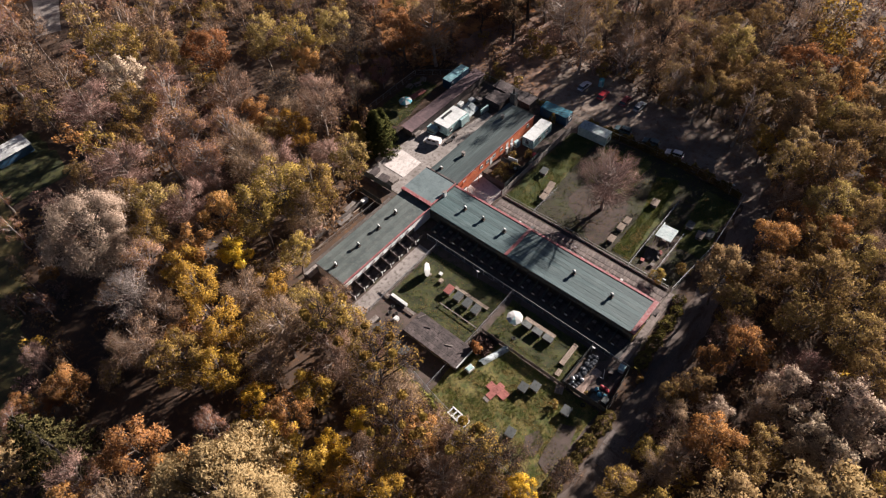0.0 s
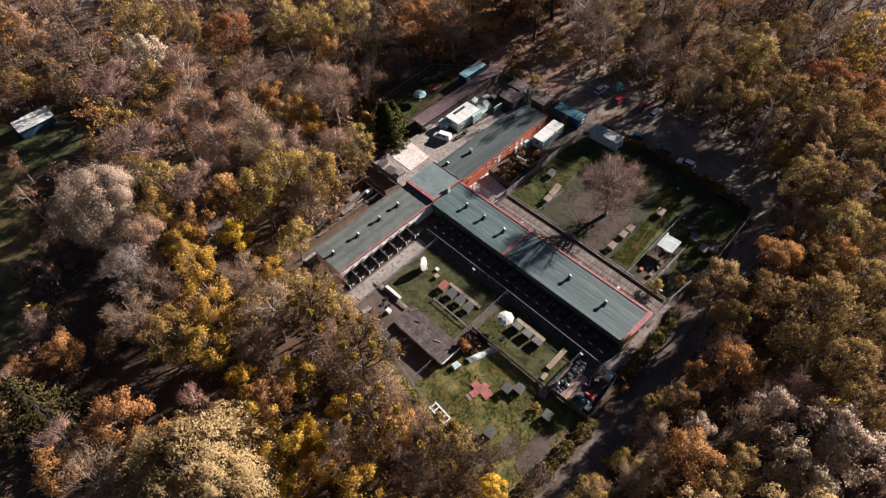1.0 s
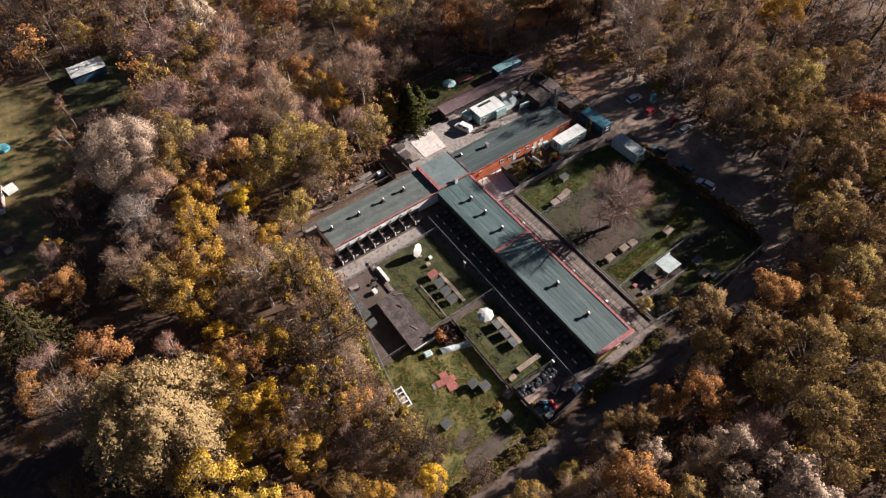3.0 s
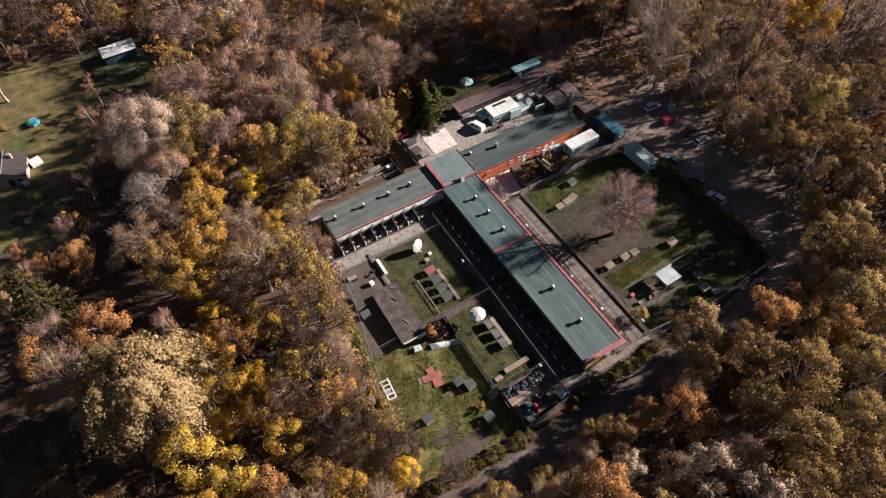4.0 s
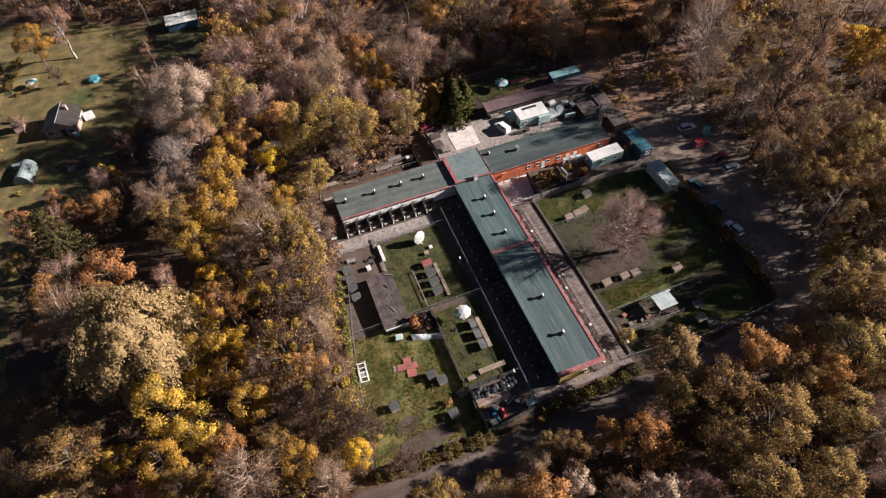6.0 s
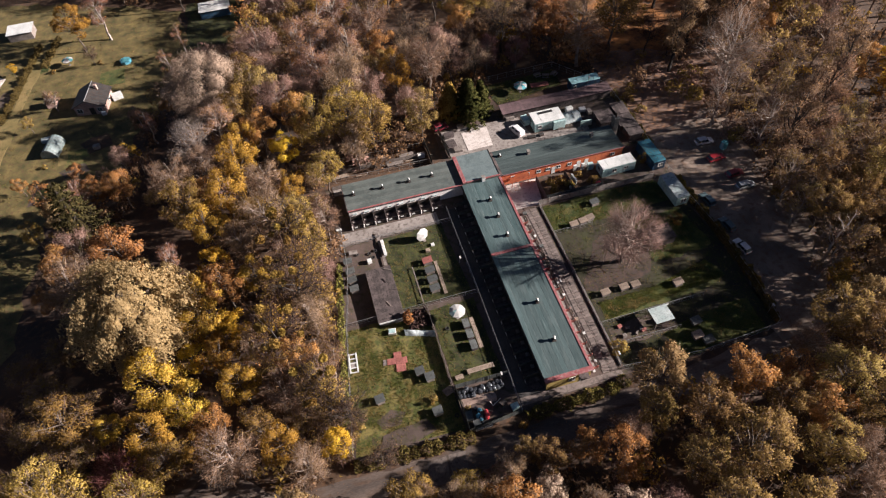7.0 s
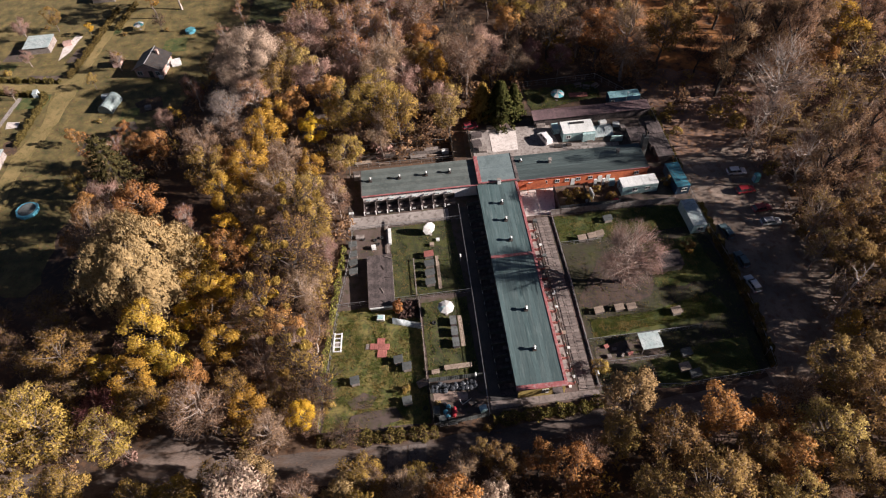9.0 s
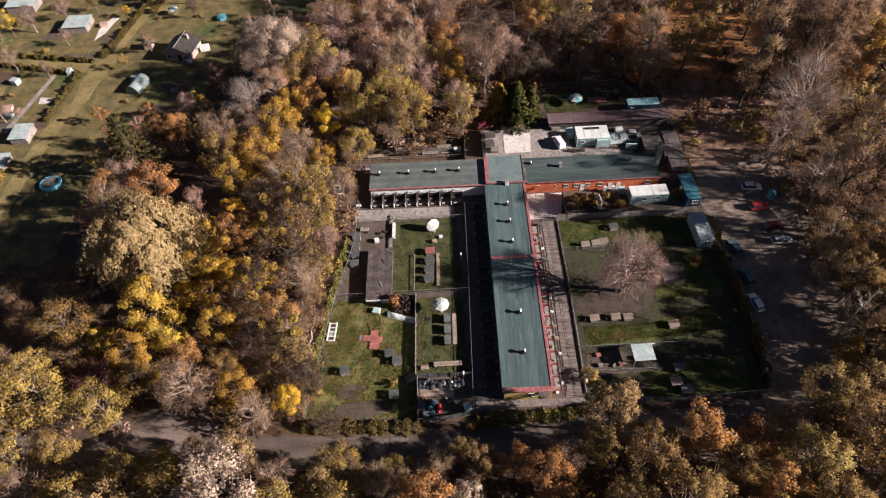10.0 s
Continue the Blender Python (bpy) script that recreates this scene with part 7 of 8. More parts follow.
for x, y, w, d, h, m, lb in ((34.3, 19.6, 1.8, 1.1, .9, M_WHITE, "white chest freezer standing outdoors"), (37.4, 18.4, 1.6, 1.2, .8, M_WHITE, "white crate beside the sheds"), (38.6, 16.9, 1.1, 1.5, 1.0, M_GREYWOOD, "grey wooden crate beside the sheds"), (36.0, 12.9, 2.8, .25, 1.7, M_PALETEAL, "pale green panel standing upright"),
                              (22.0, 18.6, 1.6, 2.2, 1.8, M_PALETEAL, "pale teal draped stack beside the cabin"), (21.6, 13.0, 2.0, .9, .5, M_IRON, "black crate beside the yard"), (24.2, 13.0, 1.2, .8, .6, M_IRON, "black crate beside the yard"), (18.8, 21.2, 2.2, 1.2, .9, M_GREYWOOD, "grey wooden crate by the long shed"),
                              (2.3, 19.8, 2.6, 1.4, 1.0, M_FELT, "grey wooden crate in the corner"), (2.0, 16.6, 2.2, 2.2, .9, M_FELT, "grey wooden pen in the corner"), (3.2, 14.4, 2.0, 1.6, .7, M_GREYWOOD, "grey wooden crate in the corner"), (6.5, 22.3, 2.4, .8, .8, M_TANWOOD, "pale timber stack by the yard"), (9.5, 22.4, 1.6, .8, .7, M_BRICK, "stack of pinkish bricks by the yard"),
                              (27.0, -1.0, .7, .4, 1.9, M_WHITE, "white cabinet leaning by the orange wall"), (28.9, -1.0, .6, .4, 1.9, M_WHITE, "white cabinet leaning by the orange wall"), (30.8, -1.3, 1.3, 1.1, 1.5, M_PALETEAL, "round pale water butt by the wall"), (24.3, -5.8, 1.2, .5, .6, M_WHITE, "white plastic crate in the garden"), (25.5, -4.0, .3, 2.4, 1.4, M_WHITE, "white boards leaning in the garden"), (30.3, -6.6, 1.4, .8, .6, M_REDPLASTIC, "red plastic tub by the concrete fence")):
    crate(x, y, rg.uniform(-8, 8), w, d, h, m, lb)
for x, y, w, d, h, m, lb in ((-27.5, -9.2, 1.8, 1.0, .5, M_CONCRETE, "concrete trough in the dirt yard"), (-24.6, -12.6, .9, .9, .8, M_WHITE, "white plastic tub in the dirt yard"), (-25.2, -20.5, .6, .5, .3, M_WHITE, "small white tub on the ground"), (-12.0, -13.5, .9, .8, .6, M_TANWOOD, "pale wooden crate on the lawn"), (-10.6, -12.2, .7, .7, .4, M_WHITE, "white plastic tub on the lawn"), (-29.3, -1.8, 1.1, .5, .3, M_WHITE, "white basin at the wall corner"),
                              (8.0, 10.0, 1.4, .5, .4, M_IRON, "black crate by the roof edge"), (14.8, 17.4, .9, .7, .15, M_IRON, "black drain cover in the yard"), (-6.0, 15.0, 1.6, .9, 1.1, M_WHITE, "white sign panel on the fence")):
    crate(x, y, rg.uniform(-8, 8), w, d, h, m, lb)
for x, y in ((-22.8, -9.9), (-24.2, -10.4), (-26.8, -9.8), (-13.4, -33.2), (-16.7, -50.9), (-23.6, -11.6)):
    ring = [(math.cos(math.pi * a / 6) * r, math.sin(math.pi * a / 6) * r, z) for a in range(12) for r, z in ((.22, .06), (.22, .2), (.38, .24), (.42, .13), (.38, .02))]
    ty = Mesher().add(ring, [(5 * a + k, 5 * a + (k + 1) % 5, 5 * ((a + 1) % 12) + (k + 1) % 5, 5 * ((a + 1) % 12) + k) for a in range(12) for k in range(5)])
    o = part("tyre", ty, M_TYRE)
    o.matrix_world = pose(x, y, 0.09)
    tagged(o, "old black car tyre lying on the ground", "tyre", "old tyres")
for i in range(22):
    x, y = rg.uniform(-29, -6), rg.uniform(13.2, 17.8)
    o = part("log", Mesher().tube([(0, 0, .16), (rg.uniform(1.2, 3.2), rg.uniform(-.15, .15), .16)], [.16, .13], 7), M_BARK if i % 3 else M_TANWOOD)
    o.matrix_world = pose(x, y, 0.04, 0, 0, rg.uniform(-12, 12))
    tagged(o, "cut log lying at the edge of the wood", "log", "cut logs")
for x, y, rz in ((-26, 14.2, 3), (-19.5, 16.4, -2), (-12.6, 14.5, 1), (-9.0, 16.6, 4)):
    bench(x, y, rz, 4.0, 1.1, .45, M_TANWOOD if x < -15 else M_GREYWOOD, "pale timber staging at the edge of the wood", "timber_staging", 4)
for x, y, h in ((10.9, -30.6, 2.6), (14.9, -48.9, 2.6), (-7.0, -46.4, 2.6), (46.8, -48.4, 3.2), (-6.4, -18.6, 2.2), (41.5, 24.8, 5.0)):
    lp = thing("yard_lamp", "slim steel post with a small white lamp head", "lamp", "yard lamps", x, y, 0.05)
    part("post", Mesher().tube([(0, 0, 0), (0, 0, h)], .05, 6), M_GALV, lp)
    part("lamp_head", B(-.14, .14, -.55, .15, h, h + .14, .04), M_WHITE, lp)
for (x0, y0, z0), (x1, y1, z1) in (((40.2, 6.9, 6.3), (45, -6, 3.4)), ((40.2, 6.9, 6.2), (42.5, 24.8, 5.0))):
    pts = [(x0 + (x1 - x0) * k / 8, y0 + (y1 - y0) * k / 8, z0 + (z1 - z0) * k / 8 - 1.1 * math.sin(math.pi * k / 8)) for k in range(9)]
    tagged(part("cable", Mesher().tube(pts, .035, 4), M_IRON), "sagging overhead cable from the chimney", "cable")


# ---- hedges, grass and undergrowth ----
def hedge(pts, w, h, label, leaf=L_HEDGE, dens=26, seed=1):
    """A clipped or straggling hedge: stems inside, leaves on an uneven outside."""
    r = np.random.default_rng(seed)
    e = thing("hedge", label, "hedge", "hedges")
    pos = []
    stems = []
    for (x0, y0), (x1, y1) in zip(pts, pts[1:]):
        L = math.hypot(x1 - x0, y1 - y0)
        n = int(L * dens * 4.2)
        t = r.uniform(0, 1, n)
        nx, ny = -(y1 - y0) / L, (x1 - x0) / L
        bump = 1 + .28 * np.sin(t * L * 1.3 + seed) + .2 * np.sin(t * L * 3.1 + 2 * seed)
        a = r.uniform(-.2, math.pi + .2, n)
        off, z = np.cos(a) * w / 2 * bump * r.uniform(.7, 1.08, n), np.abs(np.sin(a)) * h * bump * r.uniform(.75, 1.1, n) + .05
        pos.append(np.stack([x0 + (x1 - x0) * t + nx * off, y0 + (y1 - y0) * t + ny * off, z], 1))
        for k in range(int(L / 1.2)):
            u = (k + .5) / max(1, int(L / 1.2))
            px, py = x0 + (x1 - x0) * u, y0 + (y1 - y0) * u
            stems.append(limb([(px, py, 0), (px + r.uniform(-.3, .3), py + r.uniform(-.3, .3), h * .9)], [.05, .015], 4))
    pos = np.concatenate(pos)
    quads("foliage", leaf_cards(r, pos, .24), np.zeros(len(pos)), [leaf], e)
    st_ = np.concatenate(stems)
    tagged(quads("woody_core", st_, np.zeros(len(st_)), [M_DARKBARK], e), kind="stuff")
    return e


hedge([(-36, -54.8), (-16, -55.6), (-14.8, -55.6)], 2.3, 1.6, "straggling green and straw hedge along the track", L_HEDGE, 46, 3)
hedge([(-5.0, -54.6), (12, -54.2), (15, -53.2)], 2.1, 1.0, "low straggling hedge along the end path", L_HEDGE, 44, 4)
hedge([(47.9, -10), (48.3, -16)], 1.2, 1.5, "yellowish hedge beside the parking area", L_OLIVE, 60, 5)
hedge([(47.9, -16), (48.4, -28), (48.5, -41), (47.4, -51)], 1.1, 1.9, "green hedge beside the parking area", L_HEDGE, 70, 6)
hedge([(47.6, 1), (47.6, 22)], 1.2, 1.4, "green hedge beside the fence", L_HEDGE, 30, 7)
hedge([(-31, -12), (-33.4, -28), (-36.6, -53)], 1.2, 1.2, "yellow-green overgrowth along the wire fence", L_HEDGE, 26, 8)
hedge([(-97.5, 100), (-100.5, 85)], 1.6, 1.2, "clipped brown-green garden hedge", L_GARDENHEDGE, 60, 9)
hedge([(-150, 68), (-141.5, 66.4), (-111.2, 60.6)], 1.3, 1.2, "clipped brown-green garden hedge", L_GARDENHEDGE, 60, 10)
hedge([(-150, 63.4), (-139.3, 61.1), (-113.4, 54.6), (-115.8, 34)], 1.4, 1.2, "clipped brown-green garden hedge", L_GARDENHEDGE, 60, 11)
hedge([(-109.3, 62.2), (-106.8, 74), (-102.6, 98)], 1.3, 1.2, "clipped brown-green garden hedge", L_GARDENHEDGE, 60, 12)
hedge([(-119, 16), (-119, -12)], 1.3, 1.2, "clipped yellow-green garden hedge", L_OLIVE, 22, 13)

gr = np.random.default_rng(8)


def scatter(polys, n, zmax=.25):
    out = []
    for poly, k in polys:
        xs, ys = [p[0] for p in poly], [p[1] for p in poly]
        got = 0
        while got < k * n:
            x, y = gr.uniform(min(xs), max(xs)), gr.uniform(min(ys), max(ys))
            if inside(x, y, poly):
                got += 1
                if noise.noise(Vector((x * .35, y * .35, 5.0))) > -.3 + gr.uniform(-.4, .4):
                    out.append((x, y, gr.uniform(.06, zmax)))
    return np.array(out)


gp = scatter([([(15.6, -51), (15.6, -9.2), (42.8, -9.4), (46.8, -20), (47, -50)], 9), ([(-35.3, -53), (-32.6, -28), (-16.2, -27.6), (-16.1, -53.6)], 14), ([(15.6, -16.8), (15.6, -9.2), (43, -9.2), (43, -16)], 5), ([(17, -40.6), (17, -36.4), (30, -36.2), (42, -33), (44, -38)], 5), ([(18, 27.2), (17, 36), (37, 37), (37, 30)], 3),
              ([(-21, -26.4), (-20.8, -7.1), (-7.3, -6.9), (-6.2, -26.2)], 3), ([(-15.5, -45.4), (-15.5, -28.2), (-6.4, -27.8), (-6.2, -45.4)], 3), ([(26, -52), (26, -46.6), (36, -44.2), (45, -44), (45, -51.5)], 3), ([(32, -31), (32, -19), (44, -18.5), (46, -30)], 3)], 1700)
n = len(gp)
lean = gr.normal(0, .12, (n, 3)) * np.array([1, 1, 0]) + np.array([0, 0, 1]) * gr.uniform(.07, .22, (n, 1))
ang = gr.uniform(0, 6.283, n)
side = np.stack([np.cos(ang), np.sin(ang), np.zeros(n)], 1) * gr.uniform(.035, .08, (n, 1))
gp[:, 2] = .06
cards = np.stack([gp - side, gp + side, gp + lean + side * .4, gp + lean - side * .4], 1)
patch = np.array([noise.noise(Vector((x * .45, y * .45, 4.0))) + .5 * noise.noise(Vector((x * 1.3, y * 1.3, 8.0))) for x, y, z in gp])
dry = patch + gr.normal(0, .1, n) > np.where(gp[:, 0] < -15.5, .0, .3)
up_way = np.tile(np.array([[0.0, 0.0, 1.0]]), (n, 1))
tagged(loose("grass_tufts", [(cards, dry.astype(np.int32), up_way)], [L_GRASS, L_DRYGRASS]), "tufts of green and yellowing grass on the lawns", "grass", kind="stuff")
gq = scatter([([(-97, -12), (-150, -12), (-150, 98), (-70, 104), (-64, 70), (-80, 36)], 20)], 1300)
gq = gq[np.array([noise.noise(Vector((x * .22, y * .22, 3.0))) > .02 for x, y, z in gq])]
gq[:, 2] = gr.uniform(.07, .2, len(gq))
cards = leaf_cards(gr, gq, .2)
cards[:, :, 2] = np.maximum(cards[:, :, 2], .05)
tagged(quads("garden_weeds", cards, gr.choice(4, len(cards), p=[.35, .25, .2, .2]), [L_DRYGRASS, L_GRASS, L_GARDENHEDGE, L_BROWN]), "rank grass and weeds in the allotments", "weeds", kind="stuff")
up = []
while len(up) < 16000:
    x, y = gr.uniform(-125, 110), gr.uniform(-90, 120)
    if any(inside(x, y, p) for p in OPEN):
        continue
    if noise.noise(Vector((x * .12, y * .12, 9.0))) > -.1:
        up.append((x, y, gr.uniform(.1, 1.6) ** 1.3))
up = np.array(up)
cards = leaf_cards(gr, up, .4)
kinds = gr.choice(4, len(cards), p=[.3, .3, .2, .2])
tagged(quads("undergrowth", cards, kinds, [L_BROWN, L_OLIVE, L_ORANGE, L_TWIG]), "low brown and olive undergrowth beneath the trees", "undergrowth", kind="stuff")
ll = []
while len(ll) < 14000:
    x, y = (gr.uniform(-60, 72), gr.uniform(-64, 40)) if len(ll) % 3 else (gr.uniform(47.5, 74), gr.uniform(-50, 40))
    if noise.noise(Vector((x * .2, y * .2, 1.0))) > .05 and not (-27 < x < 9 and -.5 < y < 8.6) and not (-.6 < x < 9 and -51.5 < y < 0) and not (9 <= x < 40 and -.5 < y < 8):
        ll.append((x, y, .1))
ll = np.array(ll)
cards = leaf_cards(gr, ll, .12)
cards[:, :, 2] = .1 + np.abs(cards[:, :, 2] - .1) * .3
tagged(quads("fallen_leaves", cards, gr.choice(2, len(cards)), [L_BROWN, L_ORANGE]), "scattered fallen brown and orange leaves", "leaves", kind="stuff")

# ---- allotments and outlying huts ----
hs = thing("cottage", "small brick cottage with a dark grey gabled roof", "house", "", -84.8, 62.6, 0.05, 80)
part("wall", B(-3.9, 3.9, -3.9, 3.9, 0, 2.7, .03), M_BRICK, hs)
part("gable", Mesher().add([(-3.9, -3.9, 2.7), (3.9, -3.9, 2.7), (3.9, 3.9, 2.7), (-3.9, 3.9, 2.7), (-3.9, 0, 4.6), (3.9, 0, 4.6)], [(0, 1, 5, 4), (2, 3, 4, 5), (0, 4, 3), (1, 2, 5)]), M_BRICK, hs)
for s in (-1, 1):
    rf = part("roof", Mesher().add([(-4.3, s * 4.4, 2.58), (4.3, s * 4.4, 2.58), (4.3, 0, 4.82), (-4.3, 0, 4.82), (-4.3, s * 4.4, 2.46), (4.3, s * 4.4, 2.46), (4.3, 0, 4.68), (-4.3, 0, 4.68)], [(0, 1, 2, 3), (7, 6, 5, 4), (0, 4, 5, 1), (1, 5, 6, 2), (2, 6, 7, 3), (3, 7, 4, 0)]), M_IRON, hs, "dark grey sheet roof")
    for k in range(1, 7):
        part("roof_seam", Mesher().tube([(-4.3 + 1.23 * k, s * 4.4, 2.6), (-4.3 + 1.23 * k, 0, 4.84)], .03, 4), M_SLATE, rf)
part("ridge", Mesher().tube([(-4.3, 0, 4.84), (4.3, 0, 4.84)], .12, 6), M_GALV, hs)
part("chimney", B(1.4, 2.1, -1.9, -1.2, 3.6, 5.4, .03), M_BRICK, hs)
window(hs, -3.9, 2.6, 1.5, 1.4, 1.2, "x-")
door(hs, -3.9, -.6, 1.3, 2.1, "x-", M_DARK)
window(hs, -3.9, -2.6, 1.5, 1.1, 1.1, "x-")
window(hs, .5, -3.9, 1.5, 1.2, 1.1, "y-")
crate(-79.0, 64.0, 15, 2.6, 2.0, 1.3, M_WHITE, "white stacked goods beside the cottage")
crate(-82.3, 57.9, 10, 1.1, .9, .9, M_WHITE, "white tub by the cottage door")
shed(-97.4, -95.0, 65.3, 67.5, 2.0, M_SLATE, M_BRICK, "small garden shed with a grey roof", lift=.2)


def greenhouse(x, y, rz, L, w, h):
    t = thing("greenhouse", "arched greenhouse with clouded teal-grey sheeting", "greenhouse", "", x, y, 0.05, rz)
    n = 9
    for k in range(6):
        x0, x1 = -L / 2 + L * k / 6, -L / 2 + L * (k + 1) / 6 - .06
        v = [(xx, math.cos(math.pi * j / n) * w / 2, math.sin(math.pi * j / n) * h) for xx in (x0, x1) for j in range(n + 1)]
        part("cover", Mesher().add(v, [(j, j + 1, n + 2 + j, n + 1 + j) for j in range(n)]), M_HOTHOUSE, t)
        part("hoop", Mesher().tube([(x0 - .03, math.cos(math.pi * j / n) * (w / 2 + .02), math.sin(math.pi * j / n) * (h + .02)) for j in range(n + 1)], .05, 5), M_GALV, t)
    for s in (-1, 1):
        part("end_panel", Mesher().add([(s * L / 2, math.cos(math.pi * j / n) * w / 2, math.sin(math.pi * j / n) * h) for j in range(n + 1)], [tuple(range(n + 1))]), M_HOTHOUSE, t)


greenhouse(-94.2, 47.4, 76, 6.2, 4.0, 2.5)
shed(-125.6, -118.4, 76.4, 82.8, 2.2, M_GREYTEAL, M_GREYWOOD, "allotment hut with a flat pale green roof", lift=.1, planks=False)
shed(-149, -140, 90, 96, 2.4, M_GREYTEAL, M_GREYWOOD, "grey allotment hut with a pale sheet roof", lift=.5)
shed(-121.5, -117, 25.5, 31, 2.0, M_GREYTEAL, M_GREYWOOD, "allotment hut with a pale sheet roof", lift=.2)
shed(-123.5, -118.8, 15, 20, 1.8, M_GREYTEAL, M_GREYWOOD, "allotment hut with a pale grey roof", lift=.2)
shed(-55, -46, 95.5, 100.5, 2.4, M_WHITE, M_NAVY, "open shelter with a whitish sheet roof in a glade", lift=.3)
shed(-112, -105, 103, 108, 2.4, M_WHITE, M_GREYWOOD, "allotment hut with a pale roof among trees", lift=.3)


def pool(x, y, r, label, rim=M_BLUEPLASTIC, inner=M_SLATE, h=.8):
    t = thing("garden_pool", label, "pool", "", x, y, 0.06)
    part("wall", Mesher().tube([(0, 0, 0), (0, 0, h)], r, 16), rim, t)
    part("cover", Mesher().tube([(0, 0, h + .01), (0, 0, h + .05)], r * .82, 16), inner, t)
    for k in range(8):
        part("brace", B(r * .98, r * 1.08, -.06, .06, 0, h, .01, m=Matrix.Rotation(k * math.pi / 4, 4, "Z")), rim, t)


pool(-105.3, 10.0, 2.5, "round light blue garden pool with a dark cover")
pool(-77.3, 80.5, 1.5, "small round light blue garden pool", inner=M_TEALFAB)
ground_sheet("pavement_garden_path", [(-121.6, 55.4), (-120.4, 54.8), (-125, 30), (-126.4, 30.6)], 0.08, M_CONCRETE, "pale straight garden path", "pavement", 0.05)
ground_sheet("pavement_garden_patch", [(-121.2, 45), (-118, 44.4), (-118, 42), (-121, 42)], 0.08, M_PALE, "pale bare patch in the garden", "pavement", 0.3)
ground_sheet("pavement_garden_b", [(-114.8, 72), (-112.6, 76), (-111, 84), (-113, 85), (-115.5, 78)], 0.08, M_PALE, "pale garden path beside the hut", "pavement", 0.2)
ground_sheet("ground_bed_a", [(-132, 74), (-126, 73), (-125, 79), (-131, 80)], 0.08, M_DIRT, "dug vegetable bed", "ground", 0.2)
ground_sheet("ground_bed_b", [(-112.4, 70), (-108, 70.6), (-107, 76), (-110.5, 77)], 0.08, M_DIRT, "dug vegetable bed", "ground", 0.2)
for x, y, w, d, h, m, lb in ((-131, 52, 2.2, 1.8, 1.5, M_TARP, "grey covered garden furniture"), (-128.4, 40, 2.6, 2.0, 1.0, M_BRICK, "pile of bricks and boards in the garden"), (-126.8, 37.2, 2.0, 1.4, .8, M_GREYTEAL, "pale garden table covered with a sheet"), (-116.5, 55.5, 1.2, 2.0, 1.4, M_TARP, "grey covered swing in the garden"), (-114.2, 80, 2.5, 1.6, 1.0, M_BRICK, "pile of reddish boards beside the hut"), (-96.5, 51.5, 2.0, 1.4, .8, M_TARP, "grey covered goods beside the greenhouse"), (-83.5, 44.5, 1.6, 1.2, .9, M_CONCRETE, "grey bin beside the garden")):
    crate(x, y, rg.uniform(-20, 20), w, d, h, m, lb)
for x, y, k, s_ in ((-128, 66.9, "shrub", .4), (-119, 88, "olive", .5), (-127, 84, "rose", .5), (-133, 58, "brown", .45), (-108, 84, "yellow", .35), (-100, 56, "olive", .3), (-135, 78, "brown", .5), (-122, 70, "rose", .35), (-141, 76, "gold", .5), (-86, 82, "dark", .4), (-89, 90, "gold", .8), (-82, 94, "birch", .8), (-99, 32, "orange", .35)):
    tree(k, x, y, s_, 1.1, tr, "garden trees")
for i in range(26):
    x, y = (tr.uniform(-150, -115), tr.uniform(34, 96)) if i < 18 else (tr.uniform(-106, -82), tr.uniform(28, 92))
    if not near_line(x, y, [(-99, 98), (-110, 62), (-115, 28), (-115, -12)], 5) and not near_line(x, y, [(-150, 67), (-110, 62)], 4) and math.hypot(x + 84.8, y - 62.6) > 9 and math.hypot(x + 94, y - 47) > 6:
        tree(tr.choice(("shrub", "shrub", "brown", "rose")), x, y, tr.uniform(.22, .42), 1.2, tr, "garden trees")

# ---- pale fallen limbs and mistletoe along the west fence ----
for i, (x, y, rz, L) in enumerate(((-38, -33, 100, 5), (-36.5, -39, 78, 6), (-40, -30, 30, 4.5), (-41, -37, 15, 5), (-38.5, -45, -20, 4), (-43, -26, 60, 4), (-36.8, -24, 85, 5))):
    r = random.Random(i)
    pts = [(0, 0, 1.2 + .6 * (i % 2))] + [(L * k / 4, r.uniform(-.5, .5), 1.2 + .5 * k * (.6 + .4 * (i % 3)) + r.uniform(-.2, .4)) for k in range(1, 5)]
    o = part("fallen_limb", Mesher().tube([(0, 0, -.1)] + pts, [.2, .18, .15, .12, .09, .04], 7), M_BIRCHBARK)
    o.matrix_world = pose(x, y, 0.0, 0, 0, rz)
    tagged(o, "pale broken limb leaning in the undergrowth", "limb", "broken limbs")


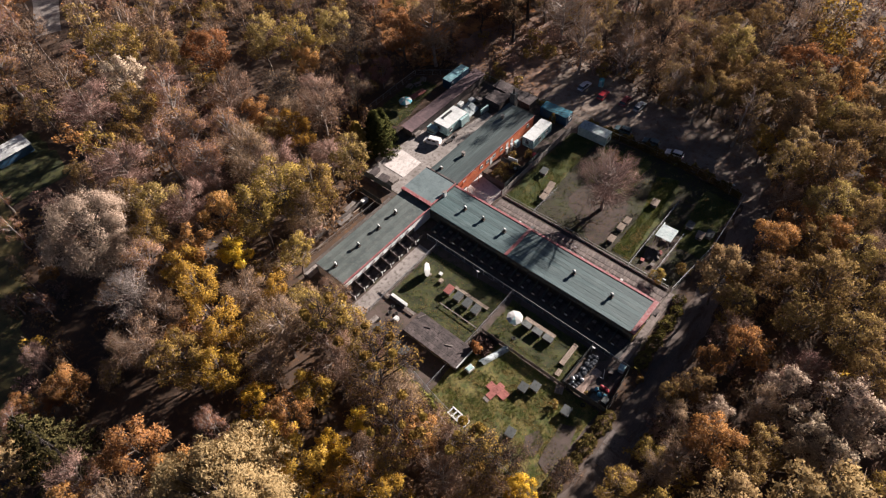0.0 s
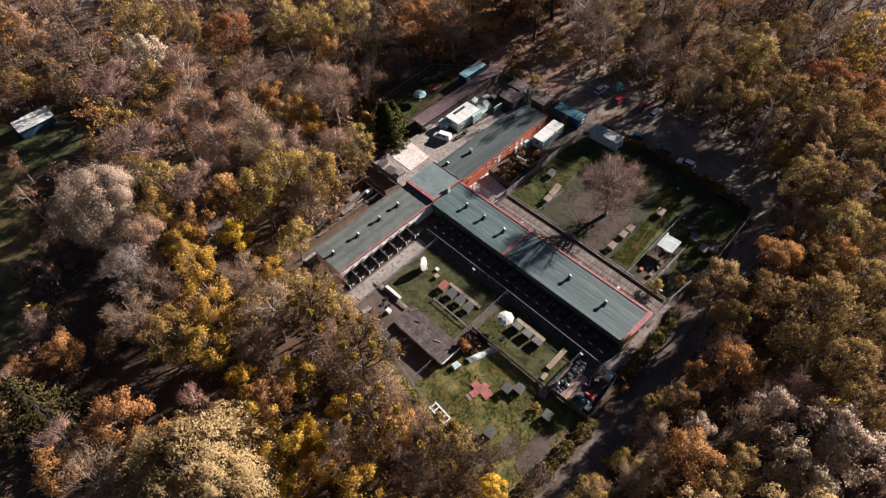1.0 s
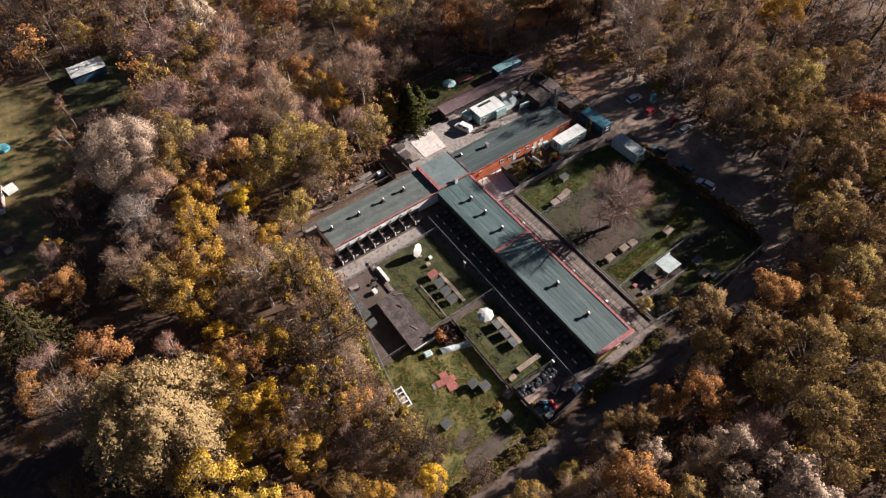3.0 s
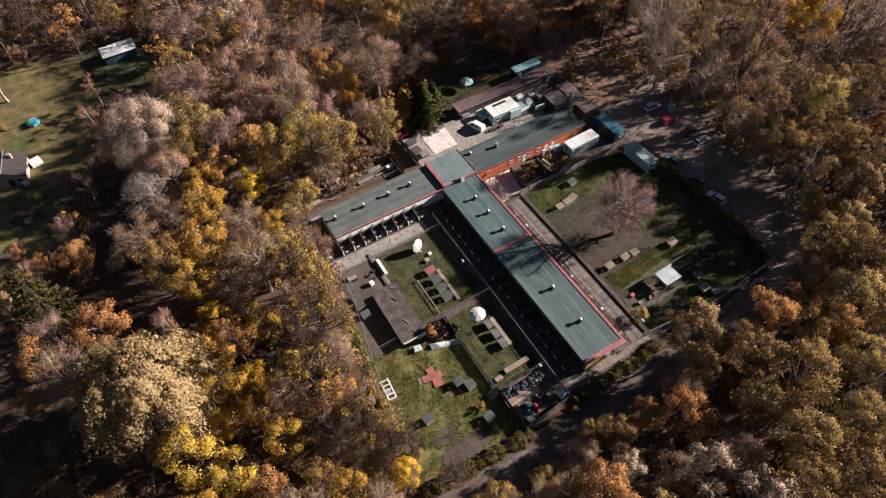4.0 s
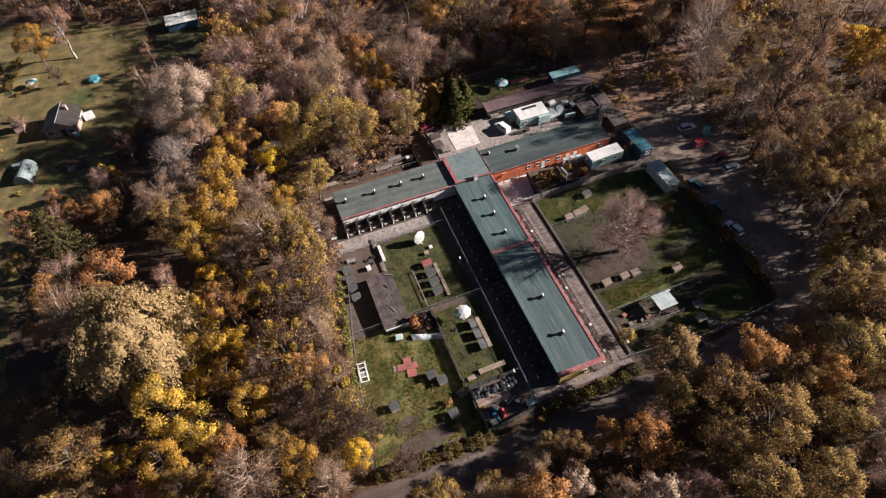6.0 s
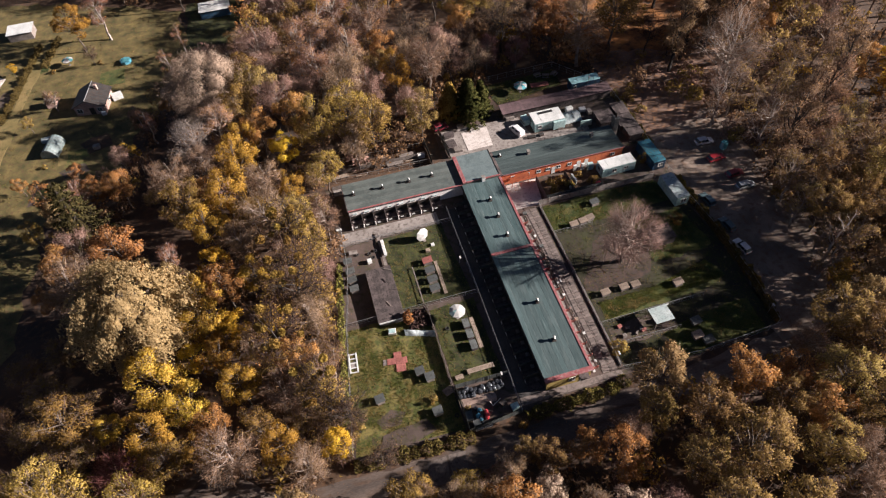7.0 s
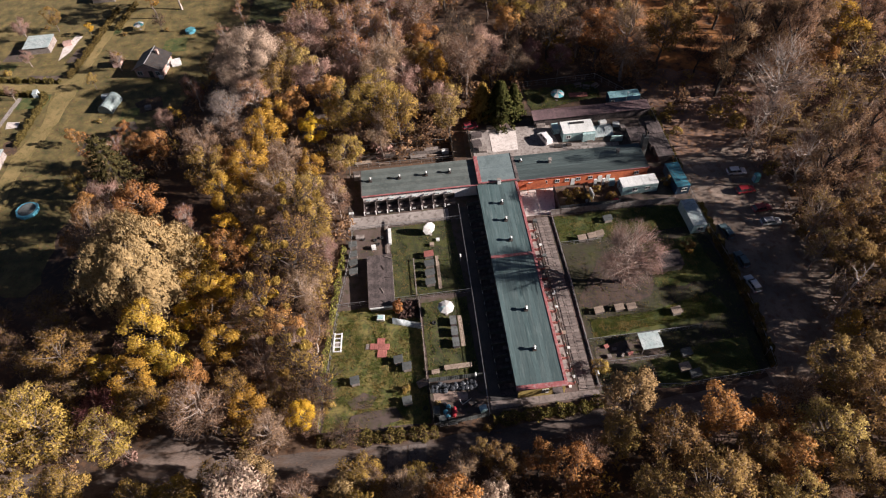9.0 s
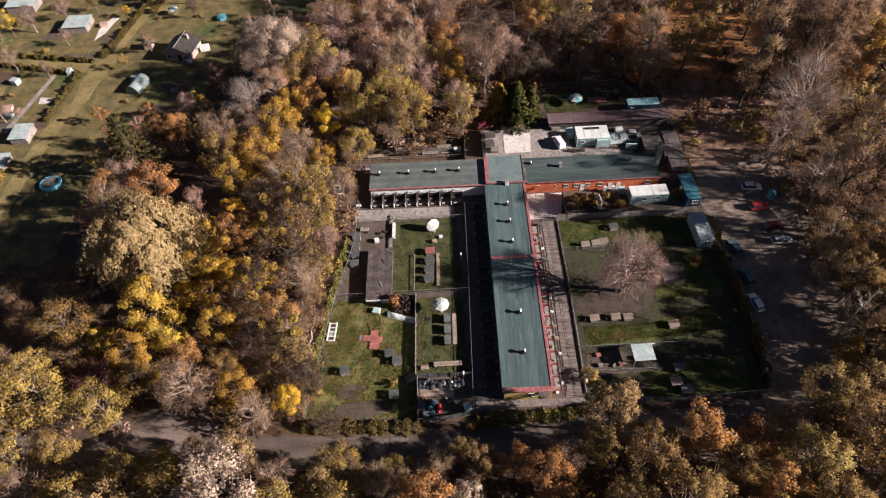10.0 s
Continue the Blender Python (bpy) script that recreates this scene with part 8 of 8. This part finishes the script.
def mistletoe_tree(x, y, seed, H, R):
    e = single_tree(x, y, "half-bare tree hung with round tufts of mistletoe", (L_OLIVE, L_DARKTWIG, M_DARKBARK), seed, H=H, R=R, base=.25, clumps=16, leaves=1200, leaf=.26, twigs=2000, twig=0.028, spread=.38, sub=5)
    r = np.random.default_rng(seed)
    for k in range(14):
        a, q = r.uniform(0, 6.28), r.uniform(.3, .95) * R
        c = np.array([math.cos(a) * q, math.sin(a) * q, H * r.uniform(.45, .92)])
        n = 240
        p = c + unit(r.normal(size=(n, 3))) * r.uniform(.5, .8) * r.uniform(.75, 1.05, (n, 1))
        quads("mistletoe", leaf_cards(r, p, .32), np.zeros(n), [L_OLIVE], e)
    return e


mistletoe_tree(-38, -9, 41, 22, 5.0)
mistletoe_tree(-38.5, -24, 42, 26, 6.0)
mistletoe_tree(-44, -33, 43, 21, 5.2)
mistletoe_tree(-38, -43, 44, 16, 4.4)

# ---- litter of small things along the kennels ----
kr = random.Random(61)
for i in range(26):
    y = -50 + 1.6 * i + kr.uniform(-.4, .4)
    x = kr.uniform(10.9, 11.4) if i % 2 else kr.uniform(9.1, 10.4)
    m, lb, w, d, h = kr.choice(((M_GREYWOOD, "grey wooden dog bed in the run", .9, .7, .25), (M_TANWOOD, "pale wooden dog bed in the run", .9, .7, .3), (M_WHITE, "white plastic tub in the run", .45, .45, .3), (M_REDBOARD, "faded red board leaning in the run", .2, 1.0, .8), (M_SLATE, "grey lidded box in the run", .8, .6, .6)))
    crate(x, y, kr.uniform(-15, 15), w, d, h, m, lb)
for i in range(5):
    x, y = kr.uniform(-25.5, -21.3), kr.uniform(-28.5, -16.5)
    o = part("roof_plank", B(-kr.uniform(.3, 1.1), kr.uniform(.3, .9), -.1, .1, 0, .06, .01), kr.choice((M_GREYWOOD, M_FELT, M_FELT)))
    o.matrix_world = pose(x, y, 1.71 + .2 * (y + 29.15) / 13.2, 0, 0, kr.uniform(0, 180))
    tagged(o, "loose weathered plank lying on the shed roof", "plank", "loose planks")
for i in range(9):
    x, y = kr.uniform(17.2, 25.5), kr.uniform(-46, -42.4)
    crate(x, y, kr.uniform(0, 90), kr.uniform(.4, 1.0), kr.uniform(.3, .8), kr.uniform(.2, .6), kr.choice((M_GREYWOOD, M_FELT, M_REDBOARD)), "weathered wooden crate beside the canopy")
